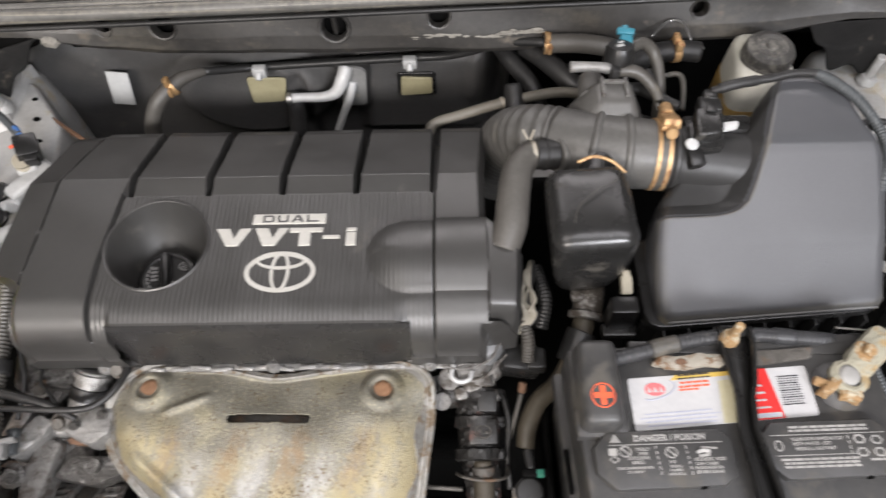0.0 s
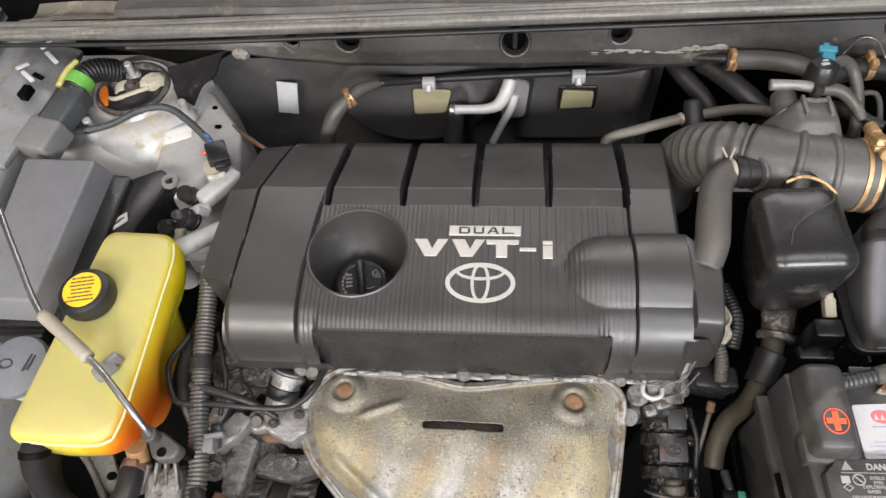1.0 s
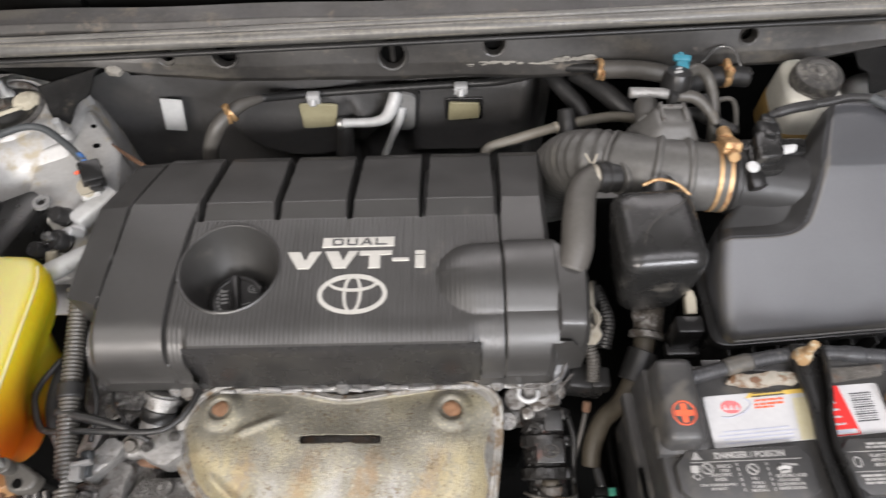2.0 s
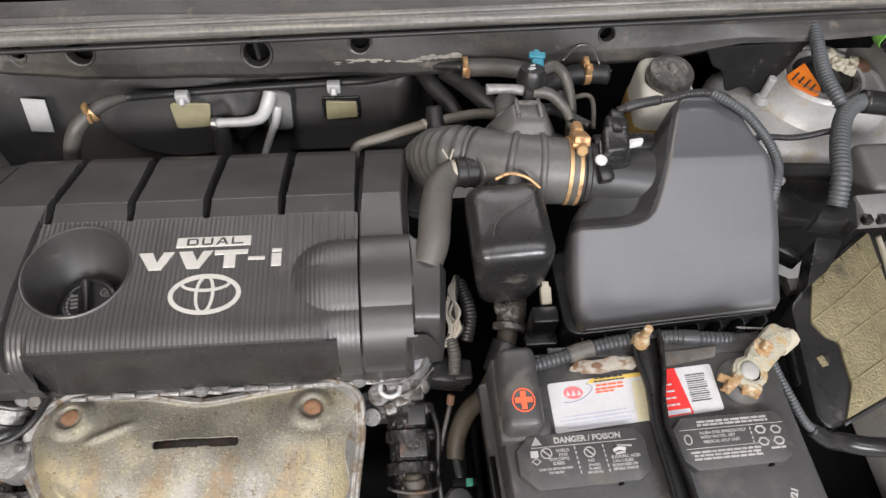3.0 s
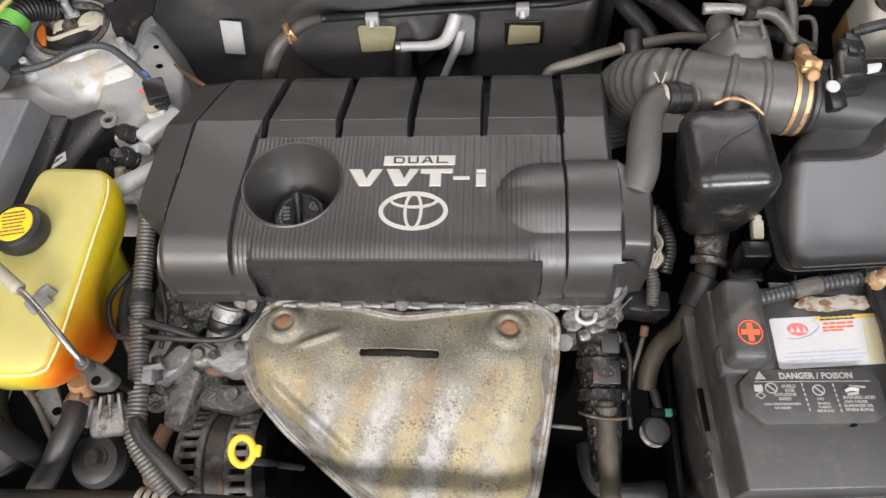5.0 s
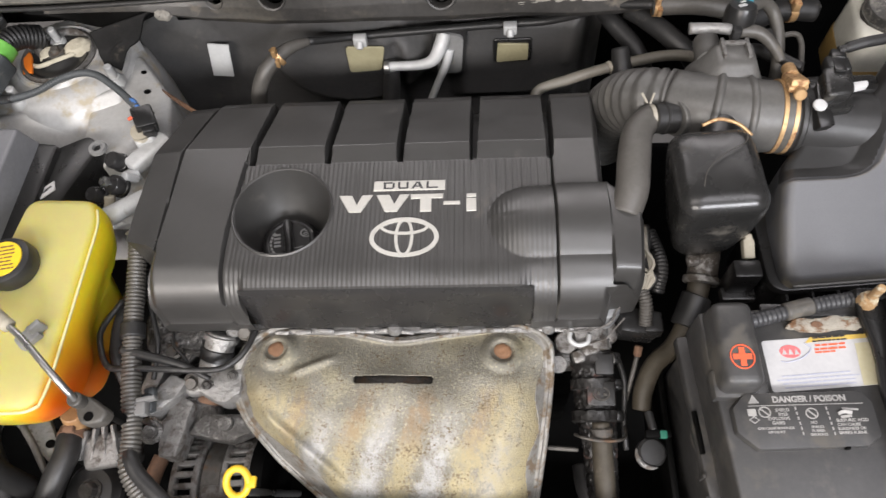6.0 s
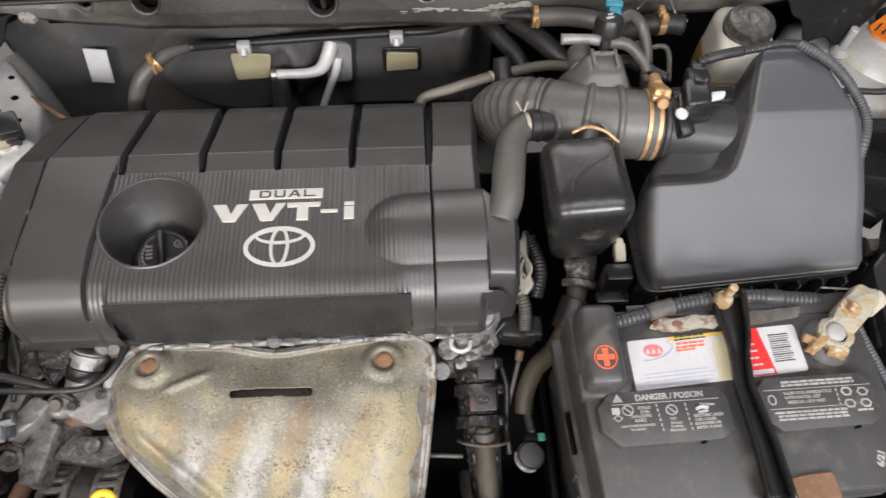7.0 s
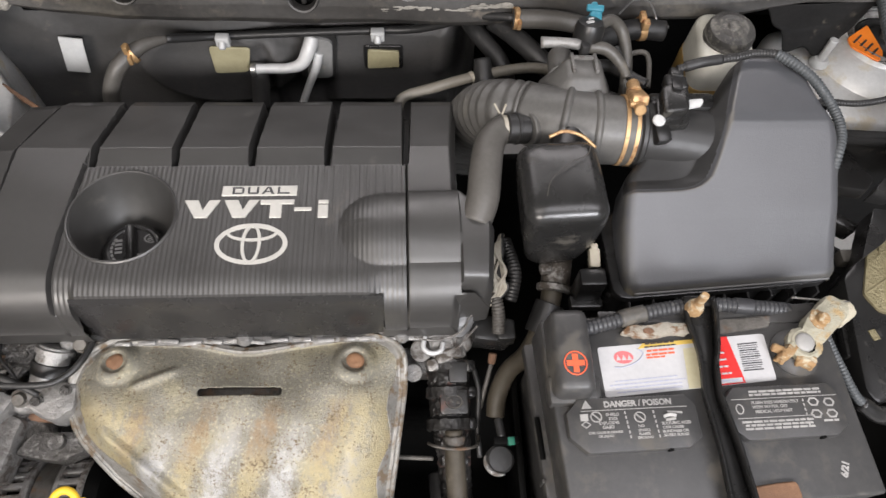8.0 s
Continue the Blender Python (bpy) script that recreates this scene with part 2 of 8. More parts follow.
def worn_edges(m, colour, low, high):
    """Rubbed, dusty edges where the surface bends outwards."""
    nodes, links = m.node_tree.nodes, m.node_tree.links
    base = nodes["Principled BSDF"].inputs["Base Color"]
    bend, wear, mix, rough = nodes.new("ShaderNodeNewGeometry"), nodes.new("ShaderNodeMapRange"), nodes.new("ShaderNodeMix"), nodes.new("ShaderNodeTexNoise")
    add = nodes.new("ShaderNodeMath")
    add.operation = "MULTIPLY_ADD"
    rough.inputs["Scale"].default_value = 55.0
    add.inputs[1].default_value, add.inputs[2].default_value = 0.02, -0.01
    links.new(bend.outputs["Position"], rough.inputs["Vector"])
    links.new(rough.outputs["Fac"], add.inputs[0])
    total = nodes.new("ShaderNodeMath")
    links.new(bend.outputs["Pointiness"], total.inputs[0])
    links.new(add.outputs[0], total.inputs[1])
    wear.inputs["From Min"].default_value, wear.inputs["From Max"].default_value = low, high
    links.new(total.outputs[0], wear.inputs["Value"])
    mix.data_type = "RGBA"
    links.new(wear.outputs["Result"], mix.inputs[0])
    links.new(base.links[0].from_socket, mix.inputs[6])
    mix.inputs[7].default_value = (*colour, 1)
    links.new(mix.outputs[2], base)


worn_edges(M["airbox"], (0.15, 0.135, 0.105), 0.51, 0.56)
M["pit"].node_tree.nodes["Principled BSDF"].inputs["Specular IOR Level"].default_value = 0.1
M["cover"].node_tree.nodes["Principled BSDF"].inputs["Specular IOR Level"].default_value = 0.9
M["old_hose"] = material("old_hose", (0.034, 0.028, 0.019), (0.07, 0.059, 0.042), 0.6, 0.1, bump=0.4, spot=(0.1, 0.088, 0.066), spot_at=0.64)
M["soot"] = material("sooty_plastic", (0.007, 0.0068, 0.0065), (0.026, 0.0245, 0.023), 0.4, 0.12, big=30, bump=0.5, depth=0.001, grain=300, spot=(0.1, 0.05, 0.04), spot_at=0.6, spot_size=60)
M["crust"] = material("terminal_crust", (0.29, 0.165, 0.07), (0.41, 0.27, 0.135), 0.8, 0.08, bump=1.0, depth=0.002, grain=260, spot=(0.52, 0.47, 0.35), spot_at=0.56, spot_size=140)
M["residue"] = material("battery_residue", (0.24, 0.22, 0.18), (0.42, 0.39, 0.33), 0.7, 0.1, bump=0.9, depth=0.0015, grain=300, spot=(0.16, 0.085, 0.04), spot_at=0.5, spot_size=120, streaks=[((0.2, 0.5, 0.5), 60.0, (1, 1, 1), 0.63, 0.6)])
M["bolt_head"] = material("dull_bolt_head", (0.27, 0.265, 0.25), (0.36, 0.355, 0.34), 0.55, 0.1, metal=0.1, bump=0.2)
M["clean_cast"] = material("pale_casting", (0.19, 0.187, 0.182), (0.36, 0.355, 0.343), 0.42, 0.1, metal=0.55, bump=0.8, depth=0.0014, grain=240, spot=(0.1, 0.085, 0.07), spot_at=0.57, spot_size=70)
M["scuffed_cap"] = material("scuffed_black_cap", (0.035, 0.034, 0.032), (0.07, 0.067, 0.063), 0.5, 0.1, bump=0.8, depth=0.001, grain=300, spot=(0.19, 0.178, 0.155), spot_at=0.585, spot_size=300, streaks=[((0.2, 0.19, 0.165), 90.0, (1.0, 0.25, 1.0), 0.57, 0.6)])
M["matte_black"] = material("matte_black_rubber", (0.007, 0.007, 0.007), (0.016, 0.0155, 0.015), 0.75, 0.1, bump=0.5, depth=0.001, spot=(0.07, 0.062, 0.05), spot_at=0.64, spot_size=50)
M["matte_black"].node_tree.nodes["Principled BSDF"].inputs["Specular IOR Level"].default_value = 0.25
M["chalk"] = material("chalky_sealer", (0.13, 0.122, 0.105), (0.32, 0.305, 0.27), 0.75, 0.1, bump=0.8, depth=0.001, grain=400)
M["dark_grey"] = material("dusty_dark_grey", (0.075, 0.074, 0.071), (0.115, 0.113, 0.108), 0.5, 0.08, bump=0.15, spot=(0.17, 0.16, 0.14), spot_at=0.66)
M["dull_black"] = material("dull_black_plastic", (0.016, 0.016, 0.016), (0.028, 0.0275, 0.027), 0.46, 0.06, bump=0.1, spot=(0.06, 0.056, 0.05), spot_at=0.66)
M["lug"] = material("corroded_lug", (0.28, 0.265, 0.2), (0.41, 0.39, 0.305), 0.65, 0.1, bump=0.9, depth=0.0016, grain=260, spot=(0.38, 0.27, 0.13), spot_at=0.58, spot_size=55)
M["concrete"] = material("workshop_floor", (0.16, 0.155, 0.15), (0.26, 0.255, 0.245), 0.6, 0.12, big=0.8, fine=12, grain=60, bump=0.3, depth=0.003)
M["wall"] = material("painted_wall", (0.2, 0.2, 0.2), (0.26, 0.26, 0.255), 0.8, 0.08, big=0.6, fine=8, grain=50, bump=0.2, depth=0.002)


# ---- shapes ----
def smooth_step(a, b, x):
    t = np.clip((x - a) / (b - a), 0, 1)
    return t * t * (3 - 2 * t)


def basis(axis):
    """A turn whose z is axis."""
    return Vector(axis).to_track_quat("Z", "Y").to_matrix().to_4x4()


def moved(bm, m):
    bmesh.ops.transform(bm, matrix=m, verts=bm.verts)
    return bm


def joined(*some):
    out = bmesh.new()
    for bm in some:
        me = bpy.data.meshes.new("tmp")
        bm.to_mesh(me)
        bm.free()
        out.from_mesh(me)
        bpy.data.meshes.remove(me)
    return out


def box(c, s, bevel=0.003, seg=2, rot=(0, 0, 0), taper=(1.0, 1.0), shear=(0.0, 0.0)):
    """A bevelled box by centre and size; taper scales its top, shear shifts it."""
    bm = bmesh.new()
    bmesh.ops.create_cube(bm, size=1)
    for v in bm.verts:
        k = v.co.z > 0
        v.co = Vector((v.co.x * s[0] * (taper[0] if k else 1), v.co.y * s[1] * (taper[1] if k else 1), v.co.z * s[2]))
        if k:
            v.co.x += shear[0]
            v.co.y += shear[1]
    if bevel:
        bmesh.ops.bevel(bm, geom=list(bm.edges), offset=bevel, segments=seg, profile=0.5, affect="EDGES", clamp_overlap=True)
    return moved(bm, pose(*c, *rot))


def lathe(profile, at=(0, 0, 0), axis=(0, 0, 1), seg=28, squash=1.0):
    """Turns (radius, height) pairs round an axis."""
    bm, rings = bmesh.new(), []
    for r, h in profile:
        if r < 1e-6:
            rings.append([bm.verts.new((0, 0, h))])
        else:
            rings.append([bm.verts.new((r * math.cos(2 * math.pi * k / seg), squash * r * math.sin(2 * math.pi * k / seg), h)) for k in range(seg)])
    for a, b in zip(rings, rings[1:]):
        for k in range(seg):
            quad = [a[k % len(a)], a[(k + 1) % len(a)], b[(k + 1) % len(b)], b[k % len(b)]]
            quad = list(dict.fromkeys(quad))
            if len(quad) > 2:
                bm.faces.new(quad)
    bmesh.ops.recalc_face_normals(bm, faces=bm.faces)
    return moved(bm, Matrix.Translation(at) @ basis(axis))


def rod(p0, p1, r, seg=16, r1=None, bevel=0.001):
    p0, p1 = Vector(p0), Vector(p1)
    h, r1 = (p1 - p0).length, r if r1 is None else r1
    b = min(bevel, r * 0.4, r1 * 0.4)
    return lathe([(0, 0), (r - b, 0), (r, b), (r1, h - b), (r1 - b, h), (0, h)], p0, p1 - p0, seg)


def curve_points(points, sub=8):
    """A smooth line through a few control points."""
    p = [Vector(q) for q in points]
    p = [p[0] * 2 - p[1], *p, p[-1] * 2 - p[-2]]
    out = []
    for i in range(1, len(p) - 2):
        for k in range(sub):
            t = k / sub
            a, b, c, d = p[i - 1], p[i], p[i + 1], p[i + 2]
            out.append(0.5 * ((2 * b) + (c - a) * t + (2 * a - 5 * b + 4 * c - d) * t * t + (3 * b - a - 3 * c + d) * t ** 3))
    return out + [p[-2]]


def tube(points, r, seg=14, sub=8, ripple=None, squash=1.0):
    """A hose through control points. r: a radius or one for each control point; ripple: (pitch, height) of its corrugation."""
    line = curve_points(points, sub)
    radii = np.interp(np.linspace(0, 1, len(line)), np.linspace(0, 1, len(points)), r if isinstance(r, (list, tuple)) else [r] * len(points))
    if ripple:
        far = np.r_[0, np.cumsum([(b - a).length for a, b in zip(line, line[1:])])]
        n = max(8, int(far[-1] / ripple[0] * 4))
        at = np.linspace(0, far[-1], n)
        line = [Vector([np.interp(s, far, [q[k] for q in line]) for k in range(3)]) for s in at]
        radii = np.interp(at, far, radii) + ripple[1] * np.array([(0, 1, 1, 0)[k % 4] for k in range(n)])
    radii = [float(v) for v in radii]
    bm, rings, side = bmesh.new(), [], None
    for i, q in enumerate(line):
        ahead = (line[min(i + 1, len(line) - 1)] - line[max(i - 1, 0)]).normalized()
        side = ahead.orthogonal() if side is None else side - ahead * side.dot(ahead)
        side.normalize()
        up = ahead.cross(side)
        rings.append([bm.verts.new(q + radii[i] * (side * math.cos(2 * math.pi * k / seg) + up * math.sin(2 * math.pi * k / seg) * squash)) for k in range(seg)])
    for a, b in zip(rings, rings[1:]):
        for k in range(seg):
            bm.faces.new((a[k], a[(k + 1) % seg], b[(k + 1) % seg], b[k]))
    bm.faces.new(rings[0][::-1])
    bm.faces.new(rings[-1])
    return bm


def rounded(outline, r, n=5):
    """A polygon with its corners rounded."""
    out, count = [], len(outline)
    for i in range(count):
        p, q, s = (Vector((*outline[(i + k) % count], 0)) for k in (-1, 0, 1))
        a, b = (p - q), (s - q)
        d = min(r, a.length * 0.45, b.length * 0.45)
        a, b = q + a.normalized() * d, q + b.normalized() * d
        for k in range(n + 1):
            t = k / n
            w = a * (1 - t) ** 2 + q * 2 * t * (1 - t) + b * t * t
            out.append((w.x, w.y))
    return out


def prism(outline, z0, z1, bevel=0.002, seg=2, m=None, taper=1.0):
    """A plate or block from an outline; taper draws its top in."""
    bm = bmesh.new()
    cx, cy = np.mean([p[0] for p in outline]), np.mean([p[1] for p in outline])
    low = [bm.verts.new((x, y, z0)) for x, y in outline]
    high = [bm.verts.new((cx + (x - cx) * taper, cy + (y - cy) * taper, z1)) for x, y in outline]
    n = len(outline)
    bm.faces.new(low[::-1])
    top = bm.faces.new(high)
    for i in range(n):
        bm.faces.new((low[i], low[(i + 1) % n], high[(i + 1) % n], high[i]))
    bmesh.ops.recalc_face_normals(bm, faces=bm.faces)
    if bevel:
        bmesh.ops.bevel(bm, geom=list(top.edges), offset=bevel, segments=seg, profile=0.5, affect="EDGES", clamp_overlap=True)
    return moved(bm, m) if m else bm


def sheet(xs, ys, zs, skirt=None, keep=None, thick=None):
    """A surface from grids of x, y and z; skirt closes its rim down to a height; thick: the way to its other side."""
    rows, cols = zs.shape
    verts = np.stack([xs, ys, zs], -1).reshape(-1, 3)
    at = np.arange(rows * cols).reshape(rows, cols)
    faces = np.stack([at[:-1, :-1], at[:-1, 1:], at[1:, 1:], at[1:, :-1]], -1).reshape(-1, 4)
    if keep is not None:
        faces = faces[keep[:-1, :-1].reshape(-1)]
    verts, faces = verts.tolist(), faces.tolist()
    if thick:
        n, uses = len(verts), {}
        for f in faces:
            for a, b in zip(f, f[1:] + f[:1]):
                uses[(a, b)] = (b, a) not in uses
                if (b, a) in uses:
                    uses[(a, b)] = uses[(b, a)] = False
        verts += [(x + thick[0], y + thick[1], z + thick[2]) for x, y, z in verts]
        faces += [[i + n for i in f[::-1]] for f in faces] + [[b, a, a + n, b + n] for (a, b), rim in uses.items() if rim]
    if skirt is not None:
        rim = [*at[0, :], *at[1:, -1], *at[-1, -2::-1], *at[-2:0:-1, 0]]
        base = len(verts)
        verts += [(verts[i][0], verts[i][1], min(skirt, verts[i][2])) for i in rim]
        n = len(rim)
        faces += [(rim[(k + 1) % n], rim[k], base + k, base + (k + 1) % n) for k in range(n)]
    bm = bmesh.new()
    made = [bm.verts.new(v) for v in verts]
    for f in faces:
        bm.faces.new([made[i] for i in f])
    return bm


def small_print(cx, cy, z, w, lines, pitch, high, rz=0.0, seed=1, fill=0.85):
    """Lines of unreadable small print: rows of short flat bars of word length, set on a flat face."""
    rng, bm = random.Random(seed), bmesh.new()
    for k in range(lines):
        wide = w * rng.uniform(fill, 1.0)
        x = -wide / 2
        while x < wide / 2:
            word = min(rng.uniform(2.0, 5.0) * high, wide / 2 - x)
            if word > high * 0.6:
                y = ((lines - 1) / 2 - k) * pitch
                corners = [(x, y - high / 2), (x + word, y - high / 2), (x + word, y + high / 2), (x, y + high / 2)]
                low = [bm.verts.new((a, b, -0.0002)) for a, b in corners]
                top = [bm.verts.new((a, b, 0.0002)) for a, b in corners]
                bm.faces.new(top)
                for i in range(4):
                    bm.faces.new((low[i], low[(i + 1) % 4], top[(i + 1) % 4], top[i]))
            x += word + high * 0.6
    return moved(bm, pose(cx, cy, z, 0, 0, rz))


def crusted(bm, size, seed):
    """Roughens a part as corrosion does."""
    bmesh.ops.subdivide_edges(bm, edges=[e for e in bm.edges if e.calc_length() > 0.004], cuts=3, use_grid_fill=True)
    for v in bm.verts:
        v.co += size * Vector(noise.noise_vector(v.co * 190 + Vector((seed, 0, 0)))) + 0.6 * size * Vector(noise.noise_vector(v.co * 420 + Vector((0, seed, 0))))
    return bm


def loft(sections, per=6):
    """A skin over rounded rectangles stacked in z: (z, cx, cy, half width, half depth, corner radius), closed at both ends."""
    bm, rings = bmesh.new(), []
    for z, cx, cy, hx, hy, r in sections:
        ring = []
        for k, (sx, sy) in enumerate(((1, 1), (-1, 1), (-1, -1), (1, -1))):
            for i in range(per):
                a = math.pi / 2 * (k + i / (per - 1))
                ring.append(bm.verts.new((cx + sx * (hx - r) + r * math.cos(a), cy + sy * (hy - r) + r * math.sin(a), z)))
        rings.append(ring)
    n = len(rings[0])
    for a, b in zip(rings, rings[1:]):
        for k in range(n):
            bm.faces.new((a[k], a[(k + 1) % n], b[(k + 1) % n], b[k]))
    bm.faces.new(rings[0][::-1])
    bm.faces.new(rings[-1])
    return bm


def lettering(words, size, at, rx=0, rz=0, depth=0.0006, wide=1.0, heavy=0.0, slant=0.0):
    """Words in the built-in font, as a mesh, centred on their place."""
    data = bpy.data.curves.new("words", "FONT")
    data.body, data.size, data.extrude, data.offset, data.shear = words, size, depth / 2, heavy, slant
    data.align_x, data.align_y, data.resolution_u = "CENTER", "CENTER", 3
    ob = bpy.data.objects.new("words", data)
    scene.collection.objects.link(ob)
    me = bpy.data.meshes.new_from_object(ob.evaluated_get(bpy.context.evaluated_depsgraph_get()))
    bm = bmesh.new()
    bm.from_mesh(me)
    bpy.data.objects.remove(ob)
    bpy.data.meshes.remove(me)
    return moved(bm, pose(*at, rx, 0, rz) @ Matrix.Diagonal((wide, 1, 1, 1)))


PLACE = {}


def thing(name, at, label, category, group="", kind=""):
    ob = new(name)
    ob.location, ob.empty_display_size, PLACE[name] = at, 0.02, Vector(at)
    PLACE[ob] = Vector(at)
    return tagged(ob, label, category, group, kind)


def part(name, bm, mat, parent=None, label="", sharp=38):
    """Links a bmesh, given in world places, as one mesh object under a thing or part."""
    me = bpy.data.meshes.new(name)
    for f in bm.faces:
        f.smooth = True
    for e in bm.edges:
        if len(e.link_faces) == 2 and e.calc_face_angle(0) > radians(sharp):
            e.smooth = False
    c = Vector([(min(v.co[k] for v in bm.verts) + max(v.co[k] for v in bm.verts)) / 2 for k in range(3)])
    bmesh.ops.translate(bm, vec=-c, verts=bm.verts)
    bm.to_mesh(me)
    bm.free()
    me.materials.append(mat)
    ob = new(name, me)
    ob.parent = parent
    ob.location = c - (PLACE[parent] if parent else Vector((0, 0, 0)))
    PLACE[ob] = c
    return tagged(ob, label)


def structure(name, bm, mat, label, category):
    return tagged(part(name, bm, mat, None, label), category=category, kind="structure")


# ---- the place: workshop and body shell ----
structure("floor", box((0.1, 0.5, -0.05), (9, 9, 0.1), 0), M["concrete"], "grey concrete workshop floor under the car", "floor")
structure("ceiling", box((0.1, 0.5, 3.15), (9, 9, 0.1), 0), M["wall"], "plain pale workshop ceiling", "ceiling")
for name, c, s in (("wall_north", (0.1, 5.05, 1.55), (9, 0.1, 3.1)), ("wall_south", (0.1, -4.05, 1.55), (9, 0.1, 3.1)),
                   ("wall_west", (-4.45, 0.5, 1.55), (0.1, 9, 3.1)), ("wall_east", (4.65, 0.5, 1.55), (0.1, 9, 3.1))):
    structure(name, box(c, s, 0), M["wall"], "plain pale workshop wall", "wall")

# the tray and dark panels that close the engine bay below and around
# Unseen tray added, and the crossmember near-black, to put shade in the gaps
structure("undertray", box((0.1, 0.45, 0.48), (1.7, 0.85, 0.02), 0.002), M["pit"], "added near-black undertray that keeps the gaps below the engine dark", "undertray")
structure("front_crossmember", box((0.1, 0.1, 0.58), (1.7, 0.05, 0.2), 0.01), M["pit"], "radiator support panel, coloured near-black for shade", "panel")
structure("inner_fender_left", box((-0.72, 0.48, 0.7), (0.03, 0.8, 0.42), 0.006), M["paint"], "silver painted inner fender", "fender")
structure("inner_fender_right", box((0.93, 0.48, 0.7), (0.03, 0.8, 0.42), 0.006), M["paint"], "silver painted inner fender", "fender")


def firewall():
    """The insulated bulkhead behind the engine, with pressed bulges."""
    u, v = np.meshgrid(np.linspace(0, 1, 220), np.linspace(0, 1, 120))
    x, z = -0.47 + 1.3 * u, 0.56 + 0.40 * v
    y = 0.822 + 0 * x
    y = y - 0.03 * smooth_step(1.0, 0.75, np.hypot((x + 0.115) / 0.125, (z - 0.80) / 0.085))
    y = y - 0.016 * smooth_step(1.15, 0.85, np.maximum(np.abs(x - 0.125) / 0.085, np.abs(z - 0.79) / 0.075))
    y = y - 0.01 * smooth_step(1.15, 0.85, np.maximum(np.abs(x - 0.235) / 0.035, np.abs(z - 0.83) / 0.045))
    y = y - 0.012 * smooth_step(0.9, 0.6, np.hypot((x + 0.37) / 0.1, (z - 0.78) / 0.16))
    y = y + 0.012 * smooth_step(0.012, 0.004, np.abs(x + 0.045)) * smooth_step(0.86, 0.83, z)
    y = y + 0.09 * smooth_step(0.215, 0.255, x) * smooth_step(0.9, 0.87, z)
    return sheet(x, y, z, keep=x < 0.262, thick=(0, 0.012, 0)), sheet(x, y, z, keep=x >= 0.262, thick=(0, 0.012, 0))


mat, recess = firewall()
# Recess split off the mat and coloured near-black to stand in for shade
structure("firewall_recess_shade", recess, M["pit"], "firewall recess behind the intake, coloured near-black for shade", "firewall")
# Strip added for the shadow line between the rail and the firewall
structure("cowl_gap_shade", box((0.16, 0.812, 0.918), (1.0, 0.006, 0.052), 0.001), M["pit"], "black strip for the shade under the cowl rail", "panel")
structure("firewall", mat, M["felt"], "black felted insulation mat on the firewall", "firewall")


HOLES = ((-0.251, 0.968, 0.009), (-0.178, 0.970, 0.0155), (0.031, 0.966, 0.0165), (0.158, 0.976, 0.013), (0.47, 0.975, 0.010))


def rail_face():
    """The pressed rail under the seal, with its round holes cut through."""
    path = [(0.800, 1.012), (0.772, 1.012), (0.766, 1.004), (0.764, 0.985), (0.752, 0.955), (0.748, 0.938), (0.752, 0.929), (0.762, 0.9285)]
    far = np.r_[0, np.cumsum([math.dist(a, b) for a, b in zip(path, path[1:])])]
    s = np.linspace(0, far[-1], 90)
    yy, zz = np.interp(s, far, [p[0] for p in path]), np.interp(s, far, [p[1] for p in path])
    xs = np.linspace(-0.47, 0.98, 900)
    x, y = np.meshgrid(xs, yy)
    z = np.repeat(zz[:, None], len(xs), 1)
    drop = 0.012 * ((x - 0.15) / 0.8) ** 2 + 0.003 * np.sin(x * 9) + 0.001 * np.sin(x * 37)
    y += 0.0015 * np.sin(x * 23 + z * 60)
    keep = np.ones_like(x, bool)
    for hx, hz, r in HOLES:
        keep &= (np.hypot(x - hx, (z - hz) * 1.08) > r) | (y > 0.78)
    z = z - drop * (z < 0.99)
    # the lower edge rises towards both ends
    rise = np.interp(x, [-0.47, -0.34, -0.27, -0.19, 0.4, 0.56, 0.65, 0.83, 0.98], [0.6, 0.55, 0.25, 0.0, 0.0, 0.2, 0.55, 0.75, 0.8])
    z = np.where(z < 0.992, z + (0.992 - z) * rise, z)
    return sheet(x, y, z, None, keep)


# Added closing panel, near-black in place of shade behind the rail
structure("cowl_back_shade", box((0.15, 0.842, 0.94), (1.66, 0.01, 0.13), 0), M["pit"], "added black panel for the shade behind the cowl rail", "panel")
rail = structure("cowl_rail", rail_face(), M["rail"], "dusty dark painted cowl rail with round holes", "panel")
for x, z, r in HOLES:
    drop = 0.012 * ((x - 0.15) / 0.8) ** 2 + 0.003 * math.sin(x * 9) + 0.001 * math.sin(x * 37)
    y = 0.7565 + 0.4 * (z - 0.968)
    part("hole_lip", lathe([(r * 1.22, 0.001), (r * 1.14, -0.0018), (r * 1.0, -0.0012), (r * 0.93, 0.003), (r * 0.9, 0.014)], (x, y, z - drop), (0, 0.93, -0.37), 32), M["rail"], rail)
    # The hole's shade is put into the cup's near-black colour
    part("hole_cup", lathe([(r * 1.3, 0.006), (r * 1.3, 0.03), (0, 0.03)], (x, y, z - drop), (0, 0.93, -0.37), 24), M["pit"], rail, "cup behind the hole, near-black for its shade")
part("grommet", tube([(0.031, 0.758, 0.985), (0.031, 0.76, 0.965), (0.031, 0.762, 0.95)], 0.003, 8), M["rail"], rail)
rng = random.Random(4)
